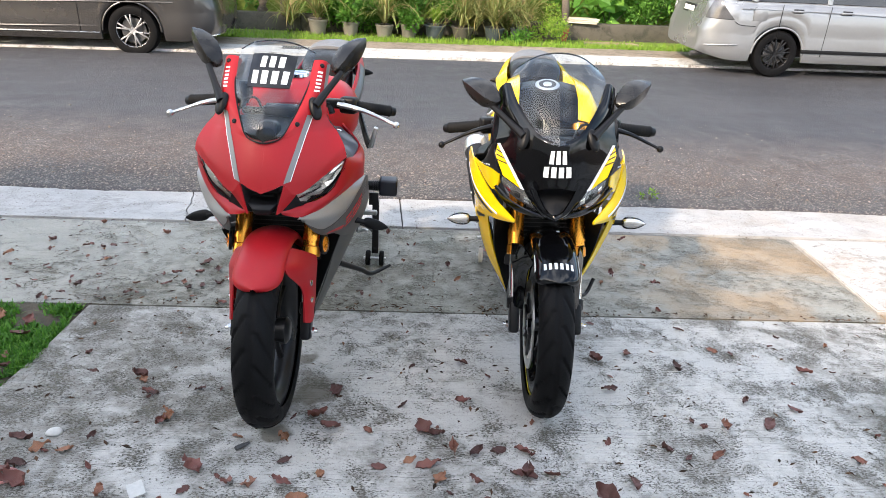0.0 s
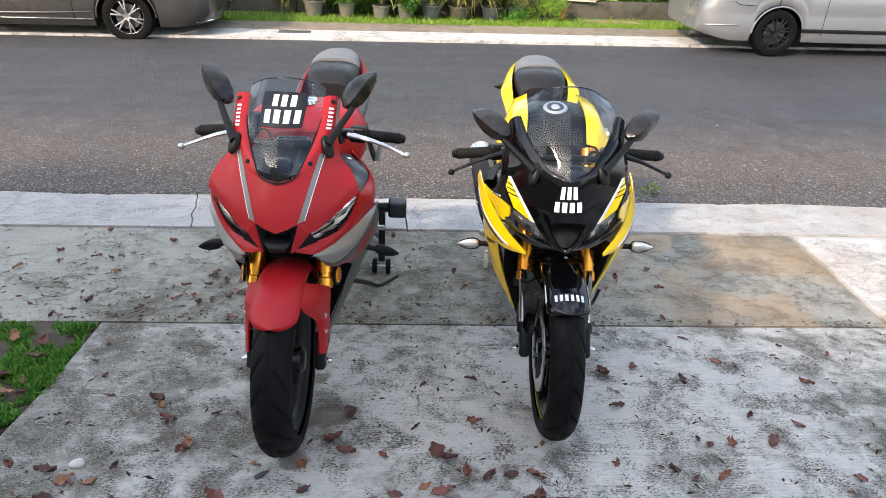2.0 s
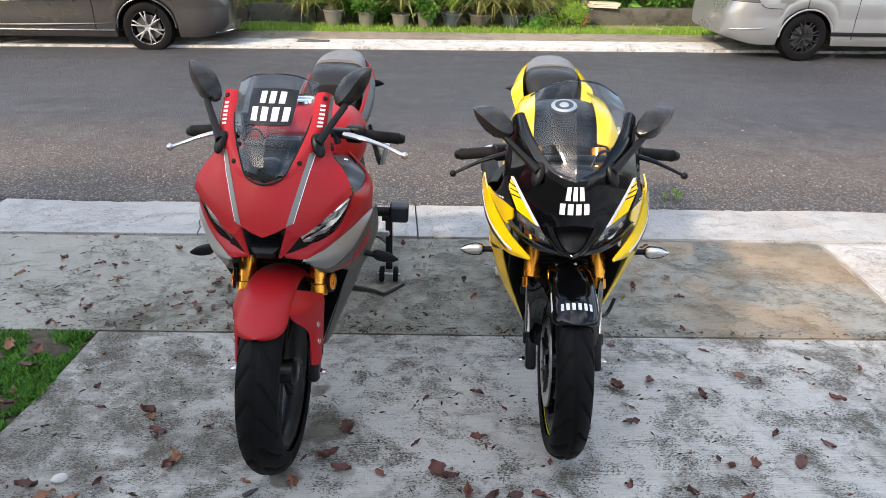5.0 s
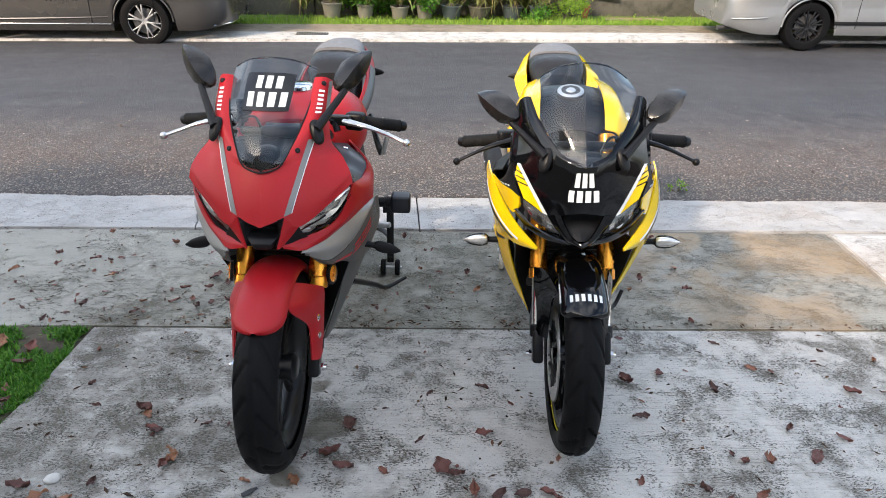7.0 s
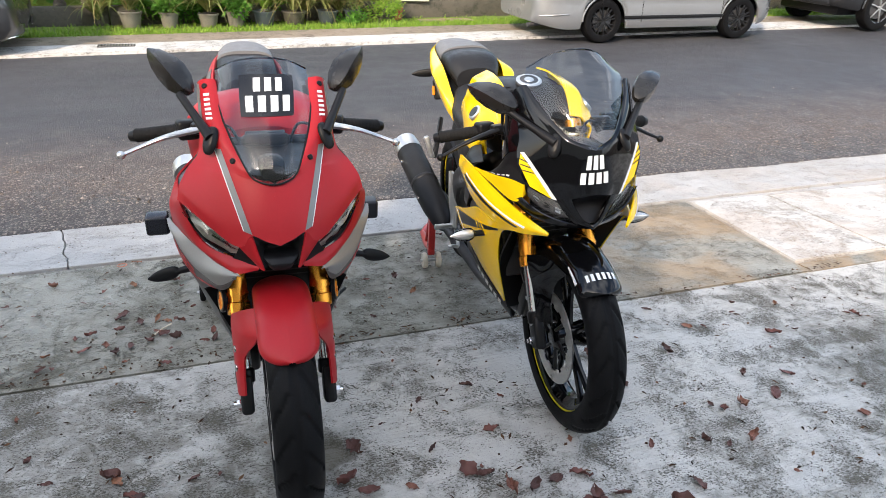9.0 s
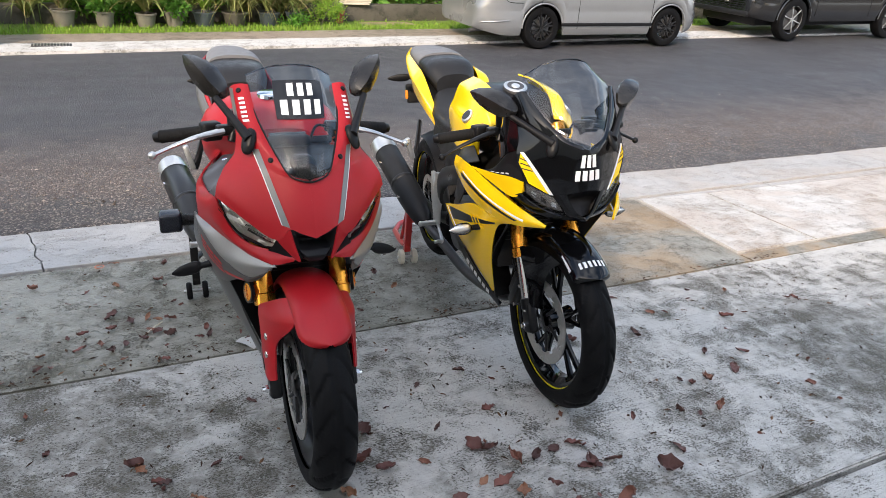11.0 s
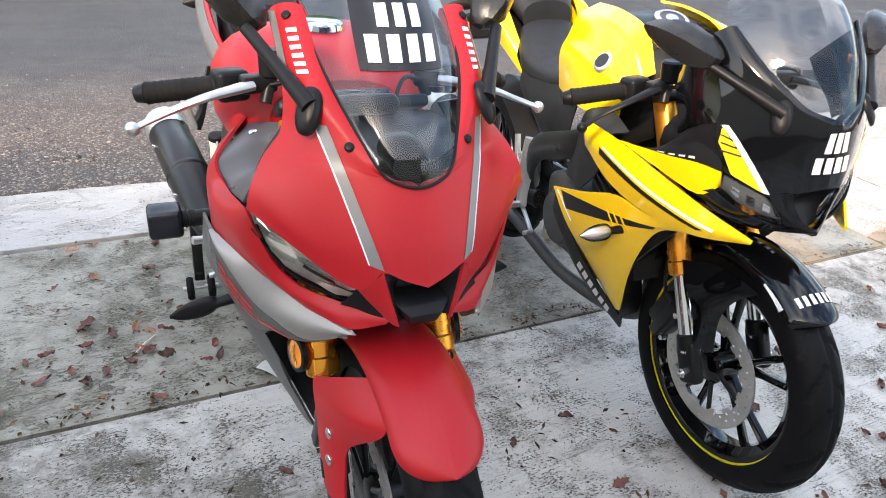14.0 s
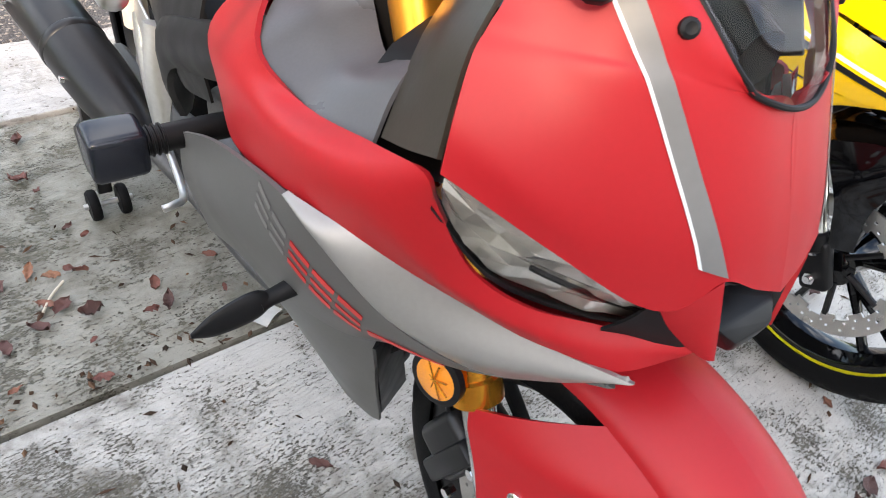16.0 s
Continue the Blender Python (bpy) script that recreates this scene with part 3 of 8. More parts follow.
def loft(sections, n=8, cap=True, bm=None, steps=None):
    """A closed body through cross-sections (each a closed ring of the same number of points), smoothed along its length."""
    k = len(sections[0])
    cols = [catmull([s[j] for s in sections], (steps or n * (len(sections) - 1))) for j in range(k)]
    bm2 = bmesh.new()
    rings = [[bm2.verts.new(cols[j][i]) for j in range(k)] for i in range(len(cols[0]))]
    for a, b in zip(rings, rings[1:]):
        for j in range(k):
            bm2.faces.new((a[j], a[(j + 1) % k], b[(j + 1) % k], b[j]))
    if cap:
        bm2.faces.new(rings[0][::-1])
        bm2.faces.new(rings[-1])
    return join(bm, bm2)


def oval(cx, cy, cz, wx, wz, n=20, power=2.4, tilt=0.0, low=1.0):
    """A rounded ring in the x-z plane at y = cy. low: scales its lower half."""
    out = []
    for i in range(n):
        a = 2 * math.pi * i / n
        c, s = math.cos(a), math.sin(a)
        x = abs(c) ** (2 / power) * (1 if c >= 0 else -1) * wx
        z = abs(s) ** (2 / power) * (1 if s >= 0 else -low) * wz
        out.append(Vector((cx + x, cy + z * math.tan(radians(tilt)), cz + z)))
    return out


def plate_prism(outline, depth, bm=None, axis="x", at=0.0, bevel=0.0):
    """A flat outline of (a, b) pulled to a depth. axis x: outline is (y, z); axis y: outline is (x, z)."""
    bm2 = bmesh.new()
    def put(a, b, h):
        return (at + h, a, b) if axis == "x" else (a, at + h, b) if axis == "y" else (a, b, at + h)
    vs = [bm2.verts.new(put(a, b, -depth / 2)) for a, b in outline]
    f = bm2.faces.new(vs)
    r = bmesh.ops.extrude_face_region(bm2, geom=[f])
    d = put(0, 0, depth / 2)
    off = Vector(put(0, 0, depth / 2)) - Vector(put(0, 0, -depth / 2))
    bmesh.ops.translate(bm2, vec=off, verts=[g for g in r["geom"] if isinstance(g, bmesh.types.BMVert)])
    if bevel:
        bmesh.ops.bevel(bm2, geom=bm2.edges[:], offset=bevel, segments=2, affect="EDGES", profile=0.5)
    return join(bm, bm2)

# ---- ground, street and verge ----
ROAD_FAR, KERB_FAR, PAVE_FAR, WALL_Y = 7.65, 8.2, 8.85, 9.75


def gz(x, y):
    """Height of the street side: level at the driveway's foot, rising gently to the right on the far side."""
    k = min(max((y - EDGE_Y) / 4.9, 0.0), 1.0)
    return 0.0218 * min(max(x, -25), 30) * k


def strip(name, y0, y1, dz, material, x0=-60.0, x1=70.0, nx=130, ny=2, drop=0.0):
    verts, faces = [], []
    xs = np.linspace(x0, x1, nx + 1)
    ys = np.linspace(y0, y1, ny + 1)
    for y in ys:
        for x in xs:
            verts.append((x, y, gz(x, y) + dz))
    w = nx + 1
    for j in range(ny):
        for i in range(nx):
            faces.append((j * w + i, j * w + i + 1, (j + 1) * w + i + 1, (j + 1) * w + i))
    if drop:
        for row, base in ((0, 0), (ny, ny * w)):
            k = len(verts)
            verts += [(x, ys[row], gz(x, ys[row]) + dz - drop) for x in xs]
            for i in range(nx):
                faces.append((base + i, base + i + 1, k + i + 1, k + i))
    ob = new(name, mesh_from(name, verts, faces, material, smooth=False))
    return ob


def ground_sheet():
    """One sheet of earth that runs under everything and on to the horizon."""
    xs = [-900, -300, -100, -60, -25, -12, -6, -3, 0, 3, 6, 12, 30, 70, 200, 900]
    ys = [-400, -100, -30, -12, -6, -3, 0, EDGE_Y, 5, 7.4, 9, 12, 20, 60, 200, 900]
    verts = []
    slope = math.tan(radians(4.6))
    for y in ys:
        for x in xs:
            z = gz(x, y) - 0.14 if y >= EDGE_Y else (EDGE_Y - max(y, -6)) * slope - 0.14
            verts.append((x, y, z))
    w = len(xs)
    faces = [(j * w + i, j * w + i + 1, (j + 1) * w + i + 1, (j + 1) * w + i) for j in range(len(ys) - 1) for i in range(w - 1)]
    return new("ground", mesh_from("ground", verts, faces, M_EARTH, smooth=False))


tagged(ground_sheet(), "damp brown earth under the street and plots", "ground", kind="structure")
tagged(strip("road", EDGE_Y - 0.02, ROAD_FAR, 0.0, M_ASPHALT, ny=12), "dark worn asphalt street with loose gravel along its edge", "road", kind="structure")
tagged(strip("kerb", ROAD_FAR, KERB_FAR, 0.035, M_WHITE_KERB, drop=0.1), "whitewashed low concrete kerb across the street", "kerb", kind="structure")
tagged(strip("pavement", KERB_FAR, PAVE_FAR, 0.03, M_PAVE, drop=0.1), "wet brown concrete drain edge behind the kerb", "pavement", kind="structure")
tagged(strip("verge", PAVE_FAR, 14.0, 0.02, M_TURF, ny=3), "turf soil of the verge under the plants", "ground", kind="structure")


def slab(outline, z0, z1, material, parent, name="slab", bevel=0.006):
    bm = bmesh.new()
    lo = [bm.verts.new((x, y, z0)) for x, y in outline]
    hi = [bm.verts.new((x, y, z1)) for x, y in outline]
    top = bm.faces.new(hi)
    bm.faces.new(lo[::-1])
    for i in range(len(lo)):
        j = (i + 1) % len(lo)
        bm.faces.new((lo[i], lo[j], hi[j], hi[i]))
    bmesh.ops.bevel(bm, geom=[e for e in top.edges], offset=bevel, segments=2, affect="EDGES")
    ob = part(name, bm, material, parent, smooth=False)
    return ob


def road_edge():
    """The ragged lip where the asphalt was laid over the kerb strip."""
    verts, faces = [], []
    xs = np.linspace(-6, 7, 520)
    prof = ((0.0, -0.004), (0.004, 0.007), (0.018, 0.012), (0.05, 0.014), (0.12, 0.009), (0.30, 0.0012))
    for x in xs:
        e = EDGE_Y - 0.025 + 0.05 * noise.noise(Vector((x * 1.3, 0, 0))) + 0.022 * noise.noise(Vector((x * 9, 1, 0))) + 0.010 * noise.noise(Vector((x * 31, 2, 0)))
        for k, (d, z) in enumerate(prof):
            r = 0.004 * noise.noise(Vector((x * 60, d * 90, 5))) if 0 < k < 5 else 0.0
            verts.append((x, e + d, gz(x, e) + z + r))
    w = len(prof)
    faces = [(i * w + j, (i + 1) * w + j, (i + 1) * w + j + 1, i * w + j + 1) for i in range(len(xs) - 1) for j in range(w - 1)]
    return new("road_edge", mesh_from("road_edge", verts, faces, M_ASPHALT, smooth=False))


tagged(road_edge(), "ragged dark lip of asphalt along the kerb strip", "road", kind="structure")
driveway = thing("driveway", "old stained concrete driveway falling to the street", "driveway", kind="structure", m=RAMP)
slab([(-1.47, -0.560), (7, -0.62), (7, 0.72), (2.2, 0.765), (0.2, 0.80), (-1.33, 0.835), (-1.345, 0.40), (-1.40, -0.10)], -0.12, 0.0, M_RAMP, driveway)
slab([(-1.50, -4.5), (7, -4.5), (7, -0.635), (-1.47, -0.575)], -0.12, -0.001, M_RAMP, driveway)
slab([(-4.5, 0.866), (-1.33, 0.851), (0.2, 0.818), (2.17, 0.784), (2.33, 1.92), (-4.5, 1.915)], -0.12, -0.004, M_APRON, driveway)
slab([(2.19, 0.90), (2.83, 0.885), (2.94, 1.86), (2.345, 1.88)], -0.12, 0.004, M_SLAB, driveway)
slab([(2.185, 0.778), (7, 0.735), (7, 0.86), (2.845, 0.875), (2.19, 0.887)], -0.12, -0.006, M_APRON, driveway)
slab([(2.845, 0.885), (7, 0.87), (7, 1.72), (2.955, 1.86)], -0.12, 0.0, M_SLAB, driveway)
slab([(2.35, 1.89), (2.955, 1.872), (7, 1.735), (7, 1.92), (2.35, 1.92)], -0.12, -0.004, M_KERB, driveway)
CRACK = [(-1.225 - 0.09 * k / 26 + 0.030 * noise.noise(Vector((k * 0.16, 4, 0))) + 0.009 * noise.noise(Vector((k * 0.9, 8, 0))), 1.93 + 0.56 * k / 26) for k in range(27)]
slab([(-2.52, 1.928)] + [(x - 0.004, y) for x, y in CRACK] + [(-2.52, 2.49)], -0.12, 0.004, M_KERB, driveway, bevel=0.002)
slab([(-0.012, 1.932), (-0.016, 2.49)] + [(x + 0.004, y) for x, y in CRACK[::-1]], -0.12, 0.005, M_KERB, driveway, bevel=0.002)
slab([(-0.004, 1.932), (0.85, 1.935), (0.86, 2.49), (-0.008, 2.49)], -0.12, 0.003, M_KERB, driveway, bevel=0.003)
slab([(-4.5, 2.128), (-2.80, 2.128), (-2.80, 2.49), (-4.5, 2.49)], -0.12, 0.003, M_KERB, driveway)
slab([(0.858, 1.935), (7, 1.935), (7, 2.60), (4.0, 2.58), (0.868, 2.49)], -0.12, 0.003, M_KERB, driveway)
slab([(-4.5, 1.928), (-2.54, 1.928), (-2.54, 2.12), (-4.5, 2.12)], -0.12, 0.004, M_KERB, driveway)


def drain_cover():
    """A slotted iron gully cover let into the kerb strip."""
    d = thing("drain_cover", "dark slotted iron gully cover set in the kerb strip", "drain cover", m=RAMP @ pose(-2.66, 2.31, -0.02))
    bm = box((0.25, 0.34, 0.012), (0, 0, -0.03))
    part("gully_pan", bm, M_BLACK, d)
    for s in (-1, 1):
        part("cover_frame", box((0.018, 0.34, 0.03), (s * 0.117, 0, 0.0), bevel=0.003), M_IRON, d)
        part("cover_frame", box((0.214, 0.018, 0.03), (0, s * 0.160, 0.0), bevel=0.003), M_IRON, d)
    for i in range(7):
        part("cover_bar", box((0.212, 0.020, 0.022), (0, -0.132 + 0.044 * i, 0.0), bevel=0.003), M_IRON, d)


drain_cover()

# ---- motorcycle parts; x across, y towards the tail, z up, origin on the ground under the front axle ----
def tyre_mesh(r, w, rim_r, seed, n=330, m=30):
    """A road tyre with a rounded crown, a centre groove and slanting rain grooves."""
    verts, faces = [], []
    for i in range(n):
        a = 2 * math.pi * i / n
        for j in range(m + 1):
            s = j / m * 2 - 1
            b = s * math.radians(118)
            x = math.sin(b) * w / 2 * (1.0 if abs(b) < math.pi / 2 else 1.0)
            rr = r - (1 - math.cos(b)) * w * 0.42
            if abs(s) > 0.86:
                rr = rim_r + (rr - rim_r) * (1 - (abs(s) - 0.86) / 0.14 * 0.9)
            groove = 0.0
            if abs(s) < 0.045:
                groove = 0.006
            k = (a / (2 * math.pi) * 20 + (0.5 if s > 0 else 0.0)) % 1.0
            slant = 0.12 + 0.75 * (abs(s) - 0.12) / 0.42
            if 0.12 < abs(s) < 0.54 and abs(k - slant) < 0.075:
                groove = 0.007
            rr -= groove
            verts.append((x, rr * math.cos(a), rr * math.sin(a)))
    for i in range(n):
        for j in range(m):
            p, q = i * (m + 1) + j, ((i + 1) % n) * (m + 1) + j
            faces.append((p, p + 1, q + 1, q))
    return mesh_from("tyre", verts, faces, M_RUBBER)


def disc_mesh(r0, r1, holes, n=144, rings=9):
    """A drilled brake disc: a ring with rows of holes through it."""
    verts, faces = [], []
    for side in (-0.0022, 0.0022):
        for i in range(n):
            a = 2 * math.pi * i / n
            for j in range(rings + 1):
                rr = r0 + (r1 - r0) * j / rings
                verts.append((side, rr * math.cos(a), rr * math.sin(a)))
    w = rings + 1
    def keep(i, j):
        if 0 < j < rings - 1:
            ph = (i * holes / n) % 1.0
            row = int((i * holes / n) % 4)
            if ph < 0.34 and j == (2, 5, 3, 6)[row]:
                return False
        if j <= 1 and (i * 12 / n) % 1.0 > 0.45:
            return False
        return True
    def vid(s, i, j):
        return s * n * w + (i % n) * w + j
    for i in range(n):
        for j in range(rings):
            if not keep(i, j):
                continue
            for s in (0, 1):
                faces.append((vid(s, i, j), vid(s, i + 1, j), vid(s, i + 1, j + 1), vid(s, i, j + 1)))
            for (i2, j2, e) in ((i - 1, j, ((i, j), (i, j + 1))), (i + 1, j, ((i + 1, j), (i + 1, j + 1))), (i, j - 1, ((i, j), (i + 1, j))), (i, j + 1, ((i, j + 1), (i + 1, j + 1)))):
                if not (0 <= j2 < rings) or not keep(i2 % n, j2):
                    (a, b), (c, d) = e
                    faces.append((vid(0, a, b), vid(0, c, d), vid(1, c, d), vid(1, a, b)))
    return mesh_from("brake_disc", verts, faces, M_STEEL, smooth=False)


def wheel(bike, name, y, z, r, w, rim_mat, line_mat=None, disc=0.0, disc_side=-1, spokes=5, spin=0.3):
    """A cast wheel: rim with split spokes and hub; tyre, drilled disc and rim tape are its pieces."""
    rim_r = 0.222
    prof = [(rim_r + 0.008, -w * 0.36), (rim_r - 0.004, -w * 0.355), (rim_r - 0.012, -w * 0.30), (rim_r - 0.030, -w * 0.16), (rim_r - 0.033, 0), (rim_r - 0.030, w * 0.16),
            (rim_r - 0.012, w * 0.30), (rim_r - 0.004, w * 0.355), (rim_r + 0.008, w * 0.36), (rim_r - 0.004, w * 0.28), (rim_r - 0.018, 0), (rim_r - 0.004, -w * 0.28)]
    bm = lathe(prof, 72, (0, 0, 0), (1, 0, 0), closed=True)
    lathe([(0.030, -0.055), (0.042, -0.045), (0.036, -0.02), (0.036, 0.02), (0.042, 0.045), (0.030, 0.055)], 28, (0, 0, 0), (1, 0, 0), bm)
    ob = part(name, bm, rim_mat, bike)
    ob.matrix_basis = pose(0, y, z)
    for k in range(spokes):
        for off in (-0.17, 0.17):
            a0 = 2 * math.pi * k / spokes + spin
            p = Vector((0, 0.036 * math.cos(a0), 0.036 * math.sin(a0)))
            q = Vector((0, (rim_r - 0.026) * math.cos(a0 + off), (rim_r - 0.026) * math.sin(a0 + off)))
            part("spoke", tube([p, p.lerp(q, 0.5), q], 0.011, 8, 6, radii=[0.016, 0.010, 0.012], flat=0.8), rim_mat, ob)
    part("tyre", tyre_mesh(r, w, rim_r + 0.004, 1), M_RUBBER, ob)
    if line_mat:
        for s in (-1, 1):
            part("rim_tape", lathe([(rim_r + 0.002, s * w * 0.366), (rim_r + 0.009, s * w * 0.366), (rim_r + 0.009, s * w * 0.372), (rim_r + 0.002, s * w * 0.372)], 72, (0, 0, 0), (1, 0, 0), closed=True), line_mat, ob, "thin yellow rim tape")
    if disc:
        d = part("brake_disc", disc_mesh(disc * 0.70, disc, 60), None, ob)
        d.location = (disc_side * 0.052, 0, 0)
        for k in range(6):
            a = 2 * math.pi * k / 6 + 0.2
            bm = tube([(disc_side * 0.05, 0.035 * math.cos(a - 0.25), 0.035 * math.sin(a - 0.25)), (disc_side * 0.052, disc * 0.72 * math.cos(a), disc * 0.72 * math.sin(a))], 0.006, 6, 3)
            part("carrier_arm", bm, M_SATIN, ob)
    return ob


RAKE = math.tan(radians(24.5))


def fork_leg(bike, s, x, low_z, top_z, bracket_mat=M_BLACK):
    """An upside-down fork leg: gold outer tube with collar, chrome slider, black axle bracket."""
    def at(z, dx=0.0):
        return Vector((s * (x + dx), (z - 0.295) * RAKE, z))
    bm = rod(at(low_z), at(top_z), 0.0255, n=24, bevel=0.003)
    rod(at(low_z), at(low_z + 0.03), 0.029, n=24, bm=bm, bevel=0.003)
    rod(at(low_z + 0.045), at(low_z + 0.052), 0.0275, n=24, bm=bm)
    leg = part("fork_leg", bm, M_GOLD, bike, "gold anodised fork tube")
    part("slider", rod(at(0.335), at(low_z), 0.0185, n=20), M_CHROME, leg, "bright chrome fork slider")
    bm = box((0.032, 0.055, 0.10), at(0.315), (-24, 0, 0), bevel=0.010, segs=3)
    rod(at(0.34), at(0.375), 0.024, n=20, bm=bm, bevel=0.004)
    part("axle_bracket", bm, bracket_mat, leg)
    bm = rod((s * (x + 0.012), 0, 0.295), (s * (x + 0.026), 0, 0.295), 0.012, n=6)
    rod((s * (x + 0.016), 0, 0.295), (s * (x + 0.034), 0, 0.295), 0.007, n=12, bm=bm)
    part("axle_nut", bm, M_CHROME, leg)
    return leg


def caliper(bike, s, x):
    bm = box((0.045, 0.075, 0.10), (s * x, 0.125, 0.375), (28, 0, 0), bevel=0.012, segs=3)
    box((0.03, 0.03, 0.12), (s * (x + 0.018), 0.112, 0.37), (28, 0, 0), bevel=0.006, bm=bm)
    cal = part("brake_caliper", bm, M_SATIN, bike)
    for k in (-0.04, 0.04):
        part("caliper_bolt", rod((s * (x + 0.02), 0.085 - k * 0.4, 0.365 + k), (s * (x + 0.034), 0.085 - k * 0.4, 0.365 + k), 0.007, n=6), M_CHROME, cal)
    part("brake_hose", tube([(s * (x + 0.01), 0.14, 0.42), (s * (x + 0.03), 0.13, 0.50), (s * (x - 0.01), 0.17, 0.62), (s * 0.05, 0.24, 0.80)], 0.0045, 8, 24), M_BLACK, cal)


def mirror(bike, s, base, tip, inner, elbow, stem_r=0.011, fat=0.75):
    """A mirror on its stalk: rubber foot, bent stem, tapering shell and the glass that faces the rider."""
    base, tip, inner, elbow = (Vector((s * p[0], p[1], p[2])) for p in (base, tip, inner, elbow))
    stem = part("mirror", tube([base, base.lerp(elbow, 0.5), elbow], stem_r, 12, 12, radii=[stem_r * 1.35, stem_r, stem_r * 0.95]), M_BLACK, bike, "black mirror on a slim stem")
    foot = loft([oval(0, 0, 0, 0.018, 0.033, 18, 2.4), oval(0, -0.006, 0.001, 0.016, 0.031, 18, 2.4), oval(0, -0.011, 0.004, 0.011, 0.021, 18, 2.2)], 4)
    bmesh.ops.transform(foot, matrix=Matrix.Translation(base + Vector((0, 0.006, -0.008))) @ pose(0, 0, 0, -28, 0, s * 38), verts=foot.verts)
    part("mirror_foot", foot, M_BLACK, stem)
    long = tip - inner
    ctr = inner.lerp(tip, 0.5)
    rings = []
    X = long.normalized()
    Y = Vector((s * 0.25, 1, 0.1)).normalized()
    Y = (Y - X * Y.dot(X)).normalized()
    Z = X.cross(Y)
    L = long.length / 2
    if Z.dot(Vector((-s, 0, 0.6))) < 0:
        Z = -Z
    outline = ((-1.0, 0.002, 0.016, 0.006), (-0.86, -0.014, 0.025, 0.020), (-0.50, -0.028, 0.035, 0.032), (0.0, -0.031, 0.037, 0.034), (0.42, -0.028, 0.028, 0.029), (0.78, -0.021, 0.013, 0.018), (1.0, -0.012, -0.004, 0.005))
    for t, lo, hi, dep in outline:
        ring = []
        mid, half = (lo + hi) / 2, (hi - lo) / 2
        for i in range(9):
            w = -1 + i / 4
            ridge = 1 - abs(w + 0.25) / (1.25 if w > -0.25 else 0.75)
            ring.append(ctr + X * (t * L) + Z * ((mid + half * w) * fat) - Y * (dep * ridge ** 0.75))
        for w in (1.0, 0.0, -1.0):
            ring.append(ctr + X * (t * L) + Z * ((mid + half * w * 0.97) * fat) + Y * 0.008)
        rings.append(ring)
    sb = bmesh.new()
    grid = [[sb.verts.new(p) for p in ring] for ring in rings]
    for ra, rb in zip(grid, grid[1:]):
        for i in range(len(ra)):
            j = (i + 1) % len(ra)
            sb.faces.new((ra[i], ra[j], rb[j], rb[i]))
    sb.faces.new(grid[0][::-1])
    sb.faces.new(grid[-1])
    bmesh.ops.recalc_face_normals(sb, faces=sb.faces)
    part("mirror_shell", sb, M_MIRROR_SHELL, stem, angle=22)
    rings2 = []
    for t, lo, hi, dep in outline[1:-1]:
        mid, half = (lo + hi) / 2, (hi - lo) / 2 * 0.9
        rings2.append([ctr + X * (t * L * 0.95) + Z * ((mid + half * math.cos(2 * math.pi * i / 14)) * fat) + Y * (0.0088 + 0.0012 * math.sin(2 * math.pi * i / 14)) for i in range(14)])
    part("mirror_glass", loft(rings2, 3), M_MIRROR, stem)


